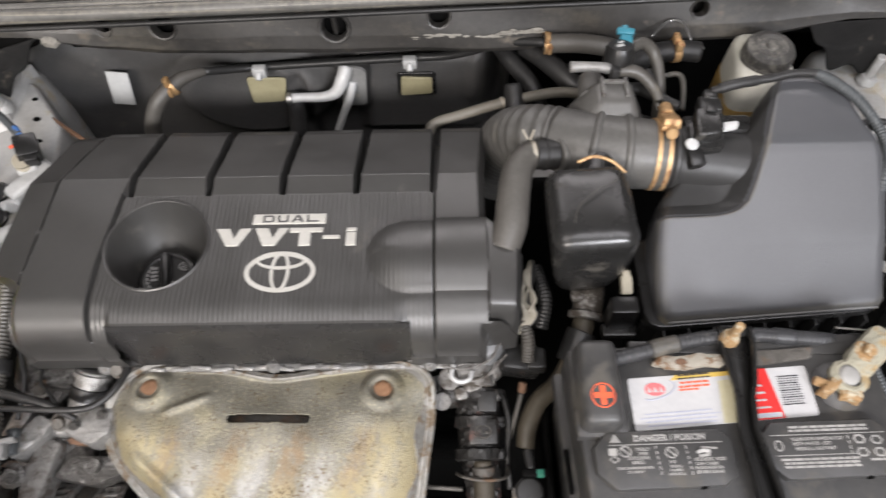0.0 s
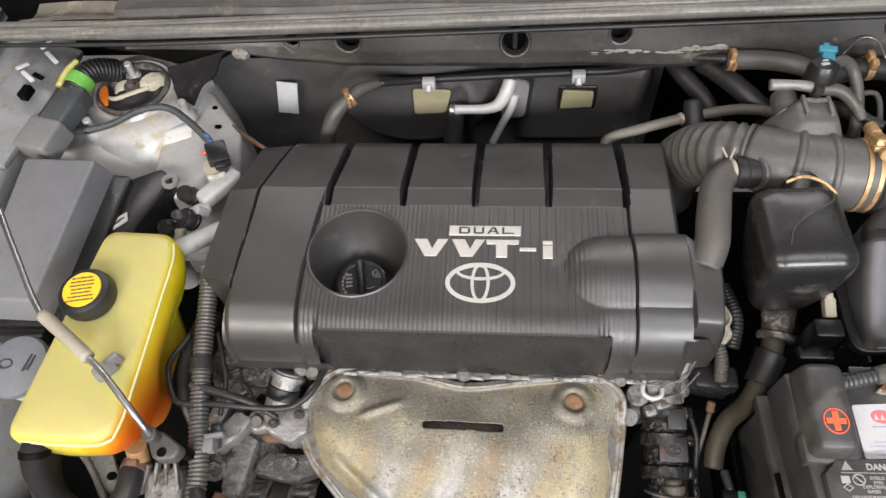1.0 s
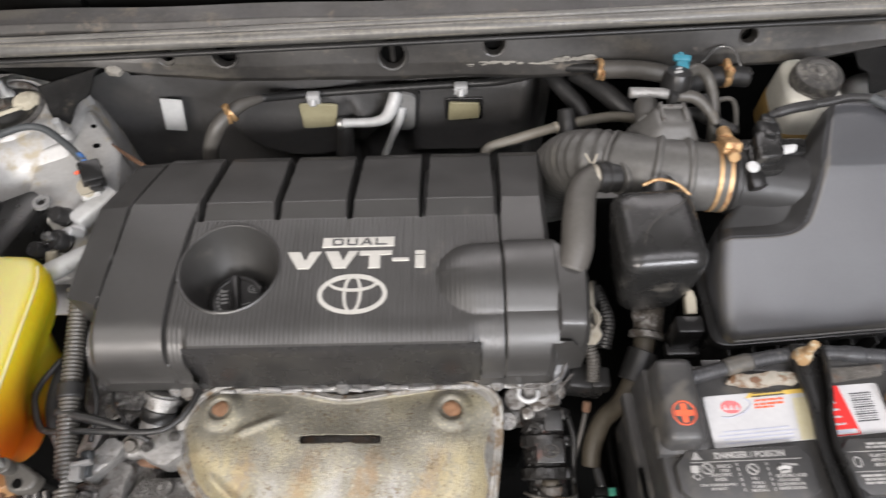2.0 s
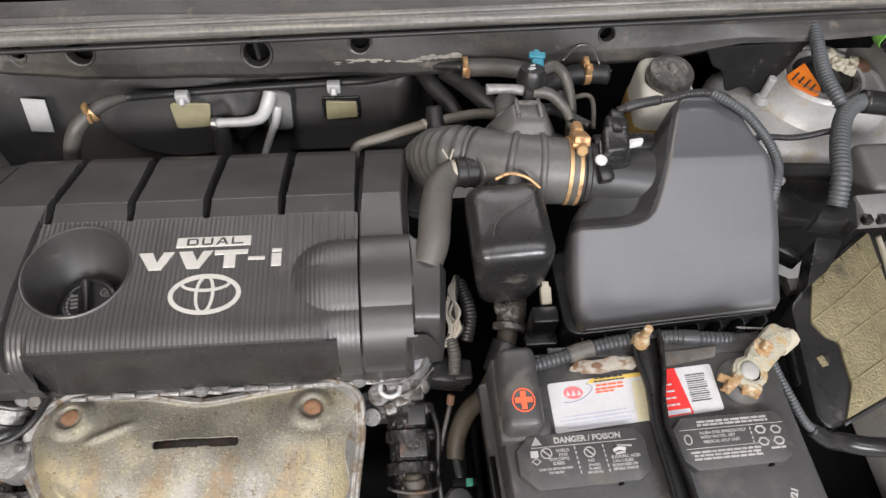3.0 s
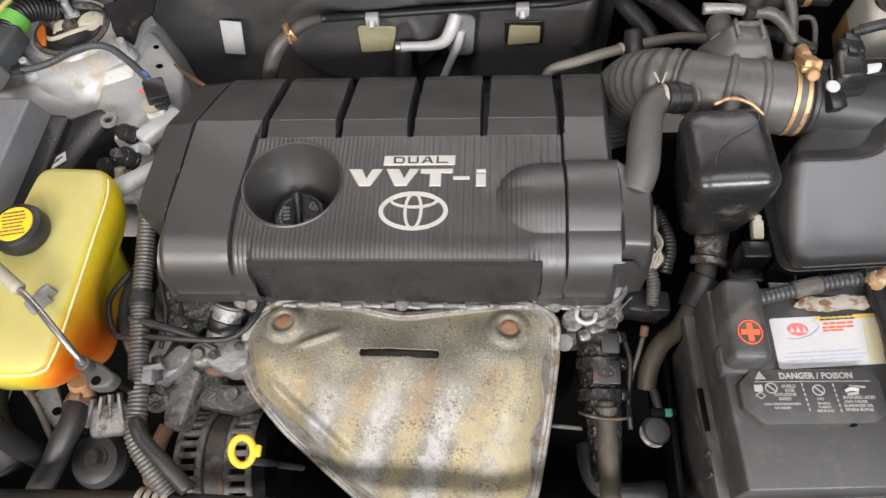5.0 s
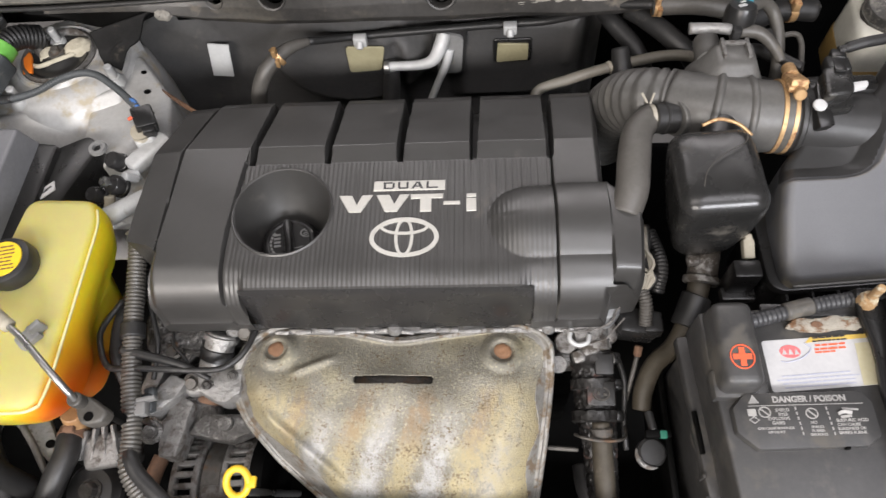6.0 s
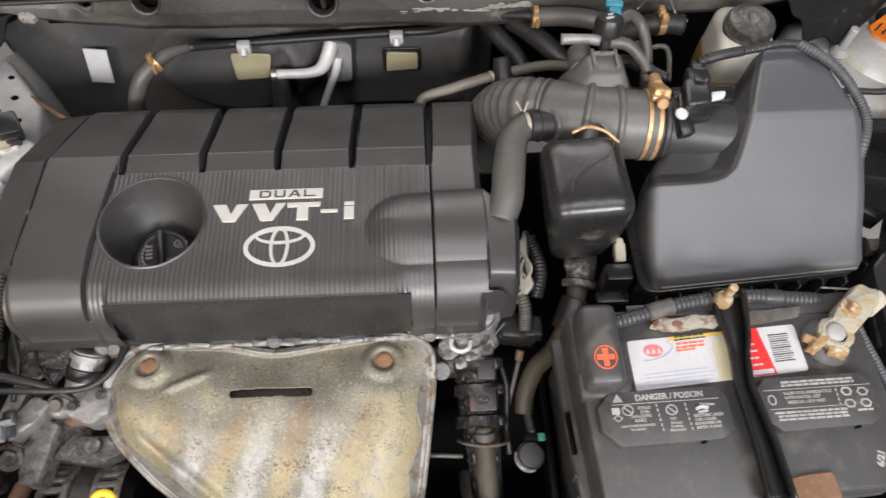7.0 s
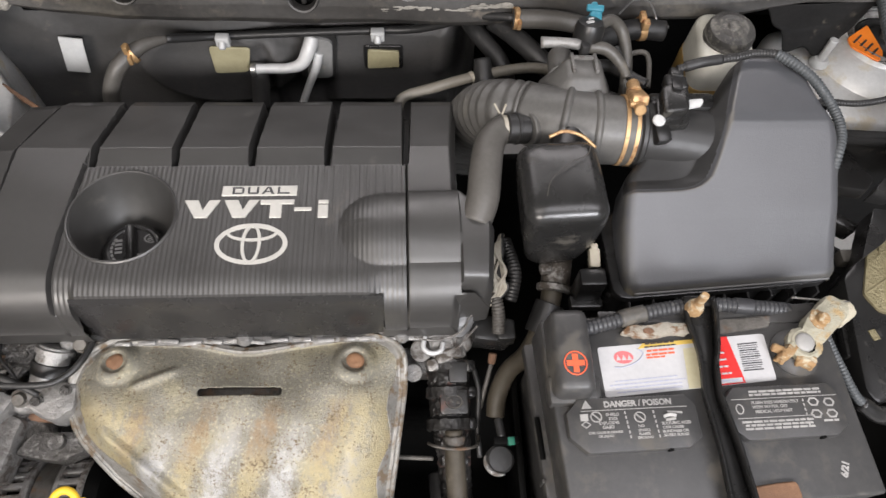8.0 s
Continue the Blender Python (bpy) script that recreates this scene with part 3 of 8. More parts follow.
part("scuff", joined(*[moved(lathe([(0, 0.35), (0.7, 0.25), (1.0, 0.0)], (0, 0, 0), (0, 0, 1), 9, rng.uniform(0.4, 0.9)), Matrix.Translation((0.125 + 0.155 * t + rng.uniform(-0.006, 0.006), 0.7505, 0.9475 + 0.008 * t + 0.003 * math.sin(9 * t) + rng.uniform(-0.004, 0.003))) @ basis((0, -0.92, 0.38)) @ Matrix.Diagonal((rng.uniform(1.5, 5.0), rng.uniform(0.8, 1.6), 0.6, 1)) @ Matrix.Scale(rng.uniform(0.001, 0.0022), 4)) for t in (0.5 + 0.5 * math.sin(k * 12.9) * abs(math.sin(k * 7.3)) ** 0.4 for k in range(64))]), M["chalk"], rail, "chalky scuffed sealer")
part("sealer_lump", crusted(lathe([(0, 0.008), (0.005, 0.0075), (0.0095, 0.004), (0.012, 0)], (-0.319, 0.7495, 0.957), (0, -0.85, 0.45), 16, 0.75), 0.003, 12), M["chalk"], rail, "pale dried sealer lump")

seal = thing("weather_seal", (0.15, 0.765, 1.0), "long grey rubber weather seal along the cowl edge", "seal")
line = [(-0.64, 0.752, 0.992), (-0.52, 0.749, 0.994), (-0.4, 0.746, 0.997), (-0.1, 0.751, 1.001), (0.2, 0.758, 1.004), (0.5, 0.764, 1.008), (0.75, 0.77, 1.012), (0.98, 0.775, 1.016)]
part("bulb", tube(line, 0.0085, 16, 10), M["seal"], seal)
part("lip", tube([(x, y - 0.012, z - 0.008) for x, y, z in line], 0.0028, 10, 10), M["rubber"], seal)
part("lip", tube([(x, y + 0.011, z + 0.004) for x, y, z in line], 0.005, 10, 10), M["seal"], seal)


def cowl_tray():
    u, v = np.meshgrid(np.linspace(0, 1, 120), np.linspace(0, 1, 24))
    x, y = -0.62 + 1.6 * u, 0.775 + 0.35 * v
    z = 0.99 - 0.03 * smooth_step(0, 0.12, v) + 0.05 * v + 0.004 * np.sin(x * 21 + v * 3) * (v < 0.8)
    return sheet(x, y, z)


structure("cowl_tray", cowl_tray(), M["cowl"], "dusty brown cowl tray behind the seal", "panel")
structure("cowl_cover", box((0.55, 0.93, 1.022), (1.05, 0.2, 0.012), 0.004, rot=(8, 0, 1)), M["rail"], "dark plastic wiper cowl cover", "panel")
structure("cowl_seam", box((0.03, 0.86, 1.005), (0.012, 0.16, 0.03), 0.003, rot=(10, 0, 0)), M["rubber"], "black cowl joint strip", "trim")
structure("cowl_ridge", box((-0.46, 0.845, 0.985), (0.2, 0.014, 0.04), 0.004, rot=(0, 0, -8)), M["pit"], "dark pressed ridge in the cowl", "panel")
structure("windscreen", box((0.15, 1.32, 1.25), (1.7, 0.01, 0.75), 0.002, rot=(-55, 0, 0)), M["screen"], "dark glossy lower windscreen", "windscreen")




def strut_tower(side, cx, cy):
    """A domed strut tower pressed out of silver sheet, with its rubber-lined top mount."""
    up = (0.02 * side, 0.03, 1)
    ob = thing("strut_tower", (cx, cy, 0.6), "silver painted strut tower with a dirty top mount", "strut tower", "strut towers")
    part("tower", lathe([(0.125, 0.0), (0.118, 0.18), (0.108, 0.245), (0.094, 0.272), (0.075, 0.284), (0.06, 0.287), (0.056, 0.292), (0.052, 0.291), (0.05, 0.278), (0.0, 0.276)], (cx, cy, 0.6), up, 56), M["paint"], ob)
    part("apron", prism(rounded([(cx + side * 0.02, 0.6), (cx - side * 0.17, 0.60), (cx - side * 0.2, 0.82), (cx + side * 0.02, 0.84)], 0.03), 0.58, 0.845, 0.02, 4, taper=0.93), M["paint"], ob)
    at = Vector((cx, cy, 0.6)) + Vector(up).normalized() * 0.278
    part("mount_ring", lathe([(0.0515, 0.004), (0.0505, 0.014), (0.047, 0.0175), (0.0435, 0.015), (0.042, 0.010)], at, up, 44), M["cast"], ob)
    part("mount_plate", lathe([(0.0425, 0.008), (0.038, 0.012), (0.03, 0.009), (0.024, 0.010), (0.02, 0.014), (0.012, 0.015), (0.0, 0.015)], at, up, 36), M["rubber"], ob)
    part("mount_nut", lathe([(0.0, 0.026), (0.005, 0.026), (0.006, 0.02), (0.0105, 0.02), (0.0115, 0.013), (0.0115, 0.01)], at, up, 12), M["dirty_metal"], ob)
    return ob, at


tower, top = strut_tower(1, -0.503, 0.745)
part("grease", lathe([(0, 0.012), (0.013, 0.011), (0.019, 0.006), (0.021, 0)], top + Vector((0.024, 0.014, 0.010)), (0.1, -0.15, 1), 11, 0.7), M["grease"], tower, "pale dried grease")
part("grease", lathe([(0, 0.010), (0.010, 0.008), (0.015, 0)], top + Vector((-0.015, 0.004, 0.010)), (0.1, -0.1, 1), 10, 0.75), M["grease"], tower, "pale dried grease")
part("wax_run", tube([top + Vector((-0.032, -0.016, 0.013)), top + Vector((-0.018, -0.02, 0.015)), top + Vector((0.004, -0.011, 0.016)), top + Vector((0.024, 0.001, 0.015))], 0.0032, 8, squash=0.6), M["grease"], tower, "pale wax run")
part("sticker", prism(rounded([(-0.047, -0.012), (-0.036, -0.036), (-0.024, -0.034), (-0.034, -0.004), (-0.04, 0.006)], 0.004), 0.014, 0.0175, 0.0005, 1, Matrix.Translation(top)), M["orange"], tower, "orange sticker edge")
for x, y, z in ((-0.508, 0.783, 0.875), (-0.415, 0.718, 0.868), (-0.535, 0.682, 0.872)):
    part("stud", joined(rod((x, y, z), (x + 0.002, y, z + 0.036), 0.0055, 12), lathe([(0, 0.012), (0.009, 0.012), (0.0115, 0.008), (0.013, 0.003), (0.013, 0)], (x, y, z + 0.004), seg=12)), M["pipe"], tower)
part("wing_nut", joined(lathe([(0, 0.012), (0.008, 0.012), (0.011, 0.004), (0.016, 0)], (-0.527, 0.768, 0.885), seg=12), box((-0.527, 0.768, 0.897), (0.026, 0.008, 0.008), 0.003, rot=(0, 0, 25))), M["dirty_metal"], tower)
part("gusset", prism(rounded([(-0.44, 0.57), (-0.315, 0.60), (-0.335, 0.70), (-0.40, 0.785), (-0.46, 0.74)], 0.012), 0.70, 0.866, 0.012, 4, taper=0.92), M["paint"], tower)
for x, y, r in ((-0.372, 0.705, 0.005), (-0.358, 0.668, 0.004), (-0.385, 0.74, 0.004)):
    part("hole", lathe([(0, 0.0015), (r, 0.0015), (r, 0)], (x, y, 0.866), seg=16, squash=0.7), M["pit"], tower)
part("rusty_edge", tube([(-0.353, 0.708, 0.865), (-0.318, 0.681, 0.866), (-0.288, 0.662, 0.864)], [0.002, 0.0034, 0.002], 10, squash=0.5), M["rust"], tower, "rusty torn edge")



def tower_shelf():
    """The pressed shelf round the tower: level on top, with a sloping bright front."""
    x, y = np.meshgrid(np.linspace(-0.615, -0.405, 90), np.linspace(0.565, 0.80, 90))
    edge = np.interp(x, [-0.615, -0.56, -0.49, -0.45, -0.41, -0.37, -0.35], [0.640, 0.648, 0.660, 0.672, 0.69, 0.712, 0.725])
    z = 0.8735 - 1.25 * 0.5 * ((edge - y) + np.sqrt((edge - y) ** 2 + 0.009 ** 2)) - 0.25 * np.clip(x + 0.40, 0, 1)
    z += 0.0012 * np.sin(x * 47 + y * 31) + 0.004 * np.exp(-((y - edge - 0.012) / 0.006) ** 2)
    return sheet(x, y, np.maximum(z, 0.74), 0.74)


part("shelf", tower_shelf(), M["paint"], tower)
tower2, top = strut_tower(-1, 0.812, 0.76)
structure("inner_liner", joined(box((0.815, 0.598, 0.79), (0.29, 0.012, 0.206), 0.005, 2, rot=(0, 0, -4)), box((0.815, 0.596, 0.884), (0.29, 0.018, 0.012), 0.004, 2, rot=(0, 0, -4))), M["matte_black"], "black liner panel below the strut tower", "panel")
sticker = part("sticker", prism(rounded([(0.748, 0.764), (0.784, 0.789), (0.789, 0.739), (0.783, 0.727), (0.776, 0.722), (0.748, 0.748)], 0.004), 0.892, 0.8945, 0.0006, 1), M["orange"], tower2, "orange warning sticker")
part("print", joined(*[box((0.7605 + 0.0055 * k, 0.7615 - 0.0075 * k, 0.8948), (0.02 - 0.004 * (k % 2), 0.0026, 0.0008), 0, rot=(0, 0, 42)) for k in range(4)]), M["print_dark"], sticker, "dark print as plain bars")
part("grease", joined(*[crusted(lathe([(0, h), (0.6 * r, 0.8 * h), (r, 0)], (0.8 + dx, 0.76 + dy, 0.891), (0, 0, 1), 12), 0.0025, dx * 900) for dx, dy, r, h in ((0.035, 0.028, 0.017, 0.009), (0.047, 0.014, 0.012, 0.008), (0.026, 0.042, 0.012, 0.012), (0.058, 0.03, 0.011, 0.007))]), M["grease"], tower2, "pale dried grease")
part("rust_patch", lathe([(0, 0.01), (0.018, 0.007), (0.026, 0.0)], top + Vector((0.055, 0.02, 0.008)), seg=14, squash=0.7), M["rust"], tower2)
for x, y in ((0.713, 0.742), (0.662, 0.675), (0.688, 0.655)):
    h = 0.04 if y > 0.7 else 0.008
    part("stud", joined(rod((x, y, 0.87), (x, y, 0.872 + h), 0.0058, 12), lathe([(0, 0.01), (0.009, 0.01), (0.0115, 0.006), (0.013, 0.002), (0.013, 0)], (x, y, 0.87), seg=12)), M["pipe"], tower2)
part("shelf", prism(rounded([(0.655, 0.632), (0.93, 0.62), (0.93, 0.82), (0.65, 0.82)], 0.03), 0.7, 0.868, 0.022, 4, taper=0.95), M["paint"], tower2)

for name, pts, label in (("cowl_flap", [(-0.425, 0.745, 0.938), (-0.335, 0.752, 0.962), (-0.402, 0.731, 0.896), (-0.425, 0.729, 0.887)], "black rubber flap hanging over the strut tower"), ("cowl_flap", [(0.60, 0.752, 0.958), (0.742, 0.752, 0.967), (0.715, 0.746, 0.89), (0.655, 0.746, 0.9)], "black rubber flap hanging over the strut tower")):
    flap = thing(name, pts[3], label, "flap", "cowl flaps")
    u, v = np.meshgrid(np.linspace(0, 1, 24), np.linspace(0, 1, 18))
    grid = [pts[0][k] * (1 - u) * (1 - v) + pts[1][k] * u * (1 - v) + pts[2][k] * u * v + pts[3][k] * (1 - u) * v for k in range(3)]
    bm = sheet(grid[0], grid[1], grid[2] + 0.006 * np.sin(u * 9 + v * 4) * v + 0.004 * np.sin(v * 11), thick=(0, 0, -0.003))
    part("sheet", bm, M["matte_black"], flap)
    if pts[0][0] < 0:
        u, v = np.meshgrid(np.linspace(0, 1, 30), np.linspace(0, 1, 12))
        # Near-black strip added where shade lies between rail and tower
        part("rail_shade_strip", sheet(-0.515 + 0.185 * u + 0.01 * v * (1 - u), 0.772 + 0.006 * np.sin(7 * u) - 0.012 * v, 0.974 - 0.01 * u - (0.016 + 0.045 * u * (1 - u) * 1.8) * v, thick=(0, 0.003, 0)), M["pit"], flap, "black strip for the shade under the rail")

rail_left = thing("fender_rail", (-0.66, 0.6, 0.9), "silver painted fender rail with white sealer streaks", "fender rail")
part("rail", joined(box((-0.655, 0.66, 0.90), (0.10, 0.5, 0.05), 0.01, 3, rot=(0, 8, 0)), box((-0.62, 0.70, 0.925), (0.07, 0.22, 0.012), 0.005, 2, rot=(-4, 12, -6))), M["dull_paint"], rail_left)
for cx, cy, long, turn in ((-0.612, 0.797, 0.03, 84), (-0.596, 0.768, 0.026, -42), (-0.632, 0.752, 0.018, 50), (-0.617, 0.733, 0.024, -38)):
    part("sealer", box((cx, cy, 0.9365), (long, 0.0065, 0.003), 0.0012, 2, rot=(0, 10, turn)), M["white_film"], rail_left, "white sealer streak")
part("slot", box((-0.604, 0.735, 0.9345), (0.016, 0.007, 0.003), 0.001, rot=(0, 10, -25)), M["pit"], rail_left)
part("black_edge", joined(box((-0.715, 0.66, 0.955), (0.03, 0.5, 0.02), 0.005, 2), box((-0.692, 0.66, 0.94), (0.018, 0.5, 0.012), 0.003, 2)), M["plastic"], rail_left)


# ---- engine cover ----
def cover_shell():
    rows = np.unique(np.round(np.r_[np.linspace(0.3615, 0.385, 16), np.linspace(0.387, 0.642, 128), np.linspace(0.485, 0.492, 10), np.linspace(0.522, 0.531, 14), np.linspace(0.415, 0.436, 14), np.linspace(0.543, 0.551, 8)], 5))
    left = np.interp(rows, [0.36, 0.40, 0.4165, 0.423, 0.4285, 0.432, 0.435, 0.473, 0.557, 0.607, 0.642], [-0.270, -0.266, -0.264, -0.2675, -0.278, -0.292, -0.3005, -0.3, -0.293, -0.286, -0.284])
    right = np.interp(rows, [0.36, 0.374, 0.379, 0.45, 0.463, 0.486, 0.491, 0.55, 0.642], [0.203, 0.2045, 0.237, 0.2425, 0.236, 0.212, 0.2062, 0.2058, 0.2135])
    fixed = np.arange(-0.262, 0.2045, 0.0009)
    x = np.stack([np.r_[np.linspace(a, -0.2625, 16), fixed, np.linspace(0.2047, b, 16)] for a, b in zip(left, right)])
    y = np.repeat(rows[:, None], x.shape[1], 1)
    z = np.full_like(x, 0.946)
    seam_in = np.interp(y, [0.36, 0.443, 0.5, 0.53, 0.642], [-0.189, -0.190, -0.1845, -0.1815, -0.170])
    mid = (x > seam_in) & (x < 0.1525)
    # the outer panel, a little lower, and the open seam beside it
    seam = np.interp(y, [0.41, 0.545, 0.642], [-0.2635, -0.2565, -0.241])
    wide = np.interp(y, [0.42, 0.5, 0.6], [0.0013, 0.0017, 0.0026])
    outer = y > 0.417
    z -= (0.0035 + 0.12 * np.clip(seam - x, 0, 1)) * smooth_step(seam + 0.001, seam - 0.001, x) * outer
    z -= 0.008 * smooth_step(wide * 1.4, wide * 0.8, np.abs(x - seam + 0.5 * wide)) * outer
    # the raised cam bulge: a rounded nose that runs out to the right-hand end
    s = (y - 0.4505) / np.where(y > 0.4505, 0.0385, 0.045)
    nose = np.clip(0.127 - x, 0, 1) / 0.044
    dome = np.clip(1 - s * s - nose * nose, 0, 1)
    lobe = np.where(s > 0, dome ** (0.55 + 0.4 * np.clip(nose, 0, 1)), dome ** (0.85 + 0.3 * np.clip(nose, 0, 1)))
    # the ribbed field between the seams
    field = mid & (y < 0.5265)
    z -= 0.0045 * mid * np.clip((0.546 - y) / 0.0195, 0, 1)
    well = smooth_step(0.052, 0.057, np.hypot(x + 0.1345, y - 0.465))
    z += 0.00055 * field * well * (1 - 0.5 * (lobe > 0.05)) * smooth_step(0.5262, 0.5245, y) * (0.5 + 0.5 * np.clip(2.2 * np.sin(2 * np.pi * x / 0.0049), -1, 1))
    z -= 0.005 * smooth_step(0.0015, 0.0005, np.abs(x - seam_in)) * (y < 0.528)
    z -= 0.005 * smooth_step(0.0015, 0.0005, np.abs(x - 0.1525)) * (y < 0.528)
    z += 0.014 * lobe
    # the back blocks break downwards along one crease and are cut by tapering grooves
    z -= 0.0355 * np.clip((y - 0.547) / 0.095, 0, 1) + 0.003 * smooth_step(0.63, 0.642, y)
    for g in (-0.091, -0.011, 0.069, 0.1515, -0.1755):
        half = np.interp(y, [0.527, 0.55, 0.64], [0.0025, 0.0033, 0.0045])
        at = g + 0.02 * (y - 0.53) + (0.03 * (y - 0.53) if g < -0.1 else 0)
        z -= 0.032 * smooth_step(half + 0.0011, half - 0.0007, np.abs(x - at)) * smooth_step(0.525, 0.528, y)
    # the front: rounded at both ends, a crisp edge over the dark recess between
    recess = (x > -0.172) & (x < 0.128)
    d = np.clip(0.408 - y, 0, 0.0435)
    slope = np.clip(0.405 - y, 0, 0.03)
    ends = np.maximum(smooth_step(0.112, 0.1285, x), smooth_step(-0.164, -0.1725, x))
    z -= (1 - ends) * (0.065 - np.sqrt(0.065 ** 2 - slope ** 2))
    z -= ends * (0.045 - np.sqrt(np.maximum(0.045 ** 2 - d ** 2, 0)))
    z -= np.where(recess, 0.02 * np.clip((0.3775 - y) / 0.003, 0, 1), 0)
    z -= np.where(~recess, 0.028 * smooth_step(0.368, 0.362, y), 0)
    # rounded right-hand end, and the plain side cap a step lower
    z -= 0.016 * smooth_step(right[:, None] - 0.009, right[:, None], x) ** 1.5
    z -= 0.006 * smooth_step(-0.2575, -0.2655, x) ** 2 * (y < 0.42)
    cap = (x > 0.2047) & (y < 0.4875) & (y > 0.3775)
    z = np.where(cap, 0.944 + 0.013 * np.clip(1 - ((y - 0.44) / 0.066) ** 2, 0, 1) ** 0.7 - 0.1 * (x - 0.2047) - 0.02 * smooth_step(right[:, None] - 0.008, right[:, None], x) ** 1.6 - 0.03 * smooth_step(0.392, 0.378, y) ** 2, z)
    # slight warp of the moulding
    z += 0.0005 * np.sin(x * 41 + y * 13) * np.sin(y * 57 - x * 9)
    z = np.maximum(z, 0.862)
    keep = (np.hypot(x + 0.1345, y - 0.465) > 0.0517) & ~(recess & (y < 0.3758))
    bm = sheet(x, y, z, 0.862, keep)
    gone = [f for f in bm.faces if all(v.co.y < 0.3617 and -0.1715 < v.co.x < 0.1275 for v in f.verts)]
    bmesh.ops.delete(bm, geom=gone, context="FACES")
    return bm


def filler_well():
    """A funnel whose bottom lies nearer the front than its mouth."""
    bm, rings, n = bmesh.new(), [], 72
    for r, cy, z in ((0.0552, 0.465, 0.9395), (0.0548, 0.465, 0.9425), (0.0535, 0.465, 0.9436), (0.0522, 0.465, 0.943), (0.0508, 0.4648, 0.9385), (0.0485, 0.4625, 0.927), (0.0445, 0.4585, 0.912), (0.0395, 0.4535, 0.898), (0.0365, 0.451, 0.89), (0.034, 0.449, 0.884), (0.012, 0.449, 0.883)):
        rings.append([bm.verts.new((-0.1345 + r * math.cos(2 * math.pi * k / n), cy + r * math.sin(2 * math.pi * k / n), z)) for k in range(n)])
    for a, b in zip(rings, rings[1:]):
        for k in range(n):
            bm.faces.new((a[k], a[(k + 1) % n], b[(k + 1) % n], b[k]))
    bm.faces.new(rings[-1])
    bmesh.ops.recalc_face_normals(bm, faces=bm.faces)
    return bm


def strokes(shapes, z0, z1):
    """Letters cut from straight-edged outlines, with softened upper edges."""
    return joined(*[prism(outline, z0, z1, 0.0005, 1) for outline in shapes])


def bar(x0, y0, x1, y1):
    return [(x0, y0), (x1, y0), (x1, y1), (x0, y1)]


cover = thing("engine_cover", (-0.03, 0.5, 0.862), "black ribbed plastic engine cover with pale lettering", "engine cover")
part("shell", cover_shell(), M["cover"], cover, sharp=30)
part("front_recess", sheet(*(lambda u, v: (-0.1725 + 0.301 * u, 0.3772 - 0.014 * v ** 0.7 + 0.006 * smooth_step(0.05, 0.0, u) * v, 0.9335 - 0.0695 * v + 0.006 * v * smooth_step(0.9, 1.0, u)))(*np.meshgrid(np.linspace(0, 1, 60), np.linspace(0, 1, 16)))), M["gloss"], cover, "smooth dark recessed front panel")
part("filler_well", filler_well(), M["cover"], cover)
LETTERS = (("letter_v", [[(-0.0745, 0.4822), (-0.0602, 0.4822), (-0.0545, 0.4705), (-0.0492, 0.4822), (-0.038, 0.4822), (-0.0497, 0.4612), (-0.0622, 0.4612)]]),
           ("letter_v", [[(-0.0342, 0.4822), (-0.02, 0.4822), (-0.0143, 0.4705), (-0.009, 0.4822), (0.0012, 0.4822), (-0.0115, 0.4612), (-0.0242, 0.4612)]]),
           ("letter_t", [[(0.0024, 0.4822), (0.0372, 0.4822), (0.0367, 0.4765), (0.0248, 0.4765), (0.0248, 0.4605), (0.0128, 0.4605), (0.0128, 0.4765), (0.003, 0.4765)]]),
           ("dash", [bar(0.0375, 0.4685, 0.0548, 0.4728)]),
           ("letter_i", [bar(0.0614, 0.46, 0.0718, 0.4758), bar(0.0616, 0.4772, 0.0718, 0.4815)]))
for name, shapes in LETTERS:
    part(name, strokes(shapes, 0.9385, 0.9432), M["letter"], cover, "pale raised capital lettering")
plate = part("plate", prism([(-0.0378, 0.4872), (0.0388, 0.4872), (0.0392, 0.4995), (-0.0372, 0.4995)], 0.9385, 0.943, 0.0005, 1), M["letter"], cover, "pale raised name plate")
DUAL = ([bar(-0.027, 0.489, -0.0244, 0.4977), bar(-0.0243, 0.489, -0.0175, 0.4909), bar(-0.0243, 0.4958, -0.0175, 0.4977), [(-0.0174, 0.489), (-0.0150, 0.4906), (-0.0150, 0.4961), (-0.0174, 0.4977)]],
        [bar(-0.0115, 0.4904, -0.0091, 0.4977), [(-0.0115, 0.4903), (-0.0098, 0.489), (-0.0017, 0.489), (0.0, 0.4903), (0.0, 0.4909), (-0.0115, 0.4909)], bar(-0.0024, 0.491, 0.0, 0.4977)],
        [[(0.0028, 0.489), (0.0056, 0.489), (0.0093, 0.4962), (0.0104, 0.4977), (0.0082, 0.4977)], [(0.0105, 0.4977), (0.0094, 0.4962), (0.0131, 0.489), (0.0159, 0.489), (0.0119, 0.4977)], bar(0.0062, 0.4912, 0.0126, 0.4928)],
        [bar(0.019, 0.489, 0.0214, 0.4977), bar(0.0215, 0.489, 0.0315, 0.4909)])
for name, shapes in zip(("letter_d", "letter_u", "letter_a", "letter_l"), DUAL):
    part(name, strokes(shapes, 0.9425, 0.9436), M["print_dark"], plate)


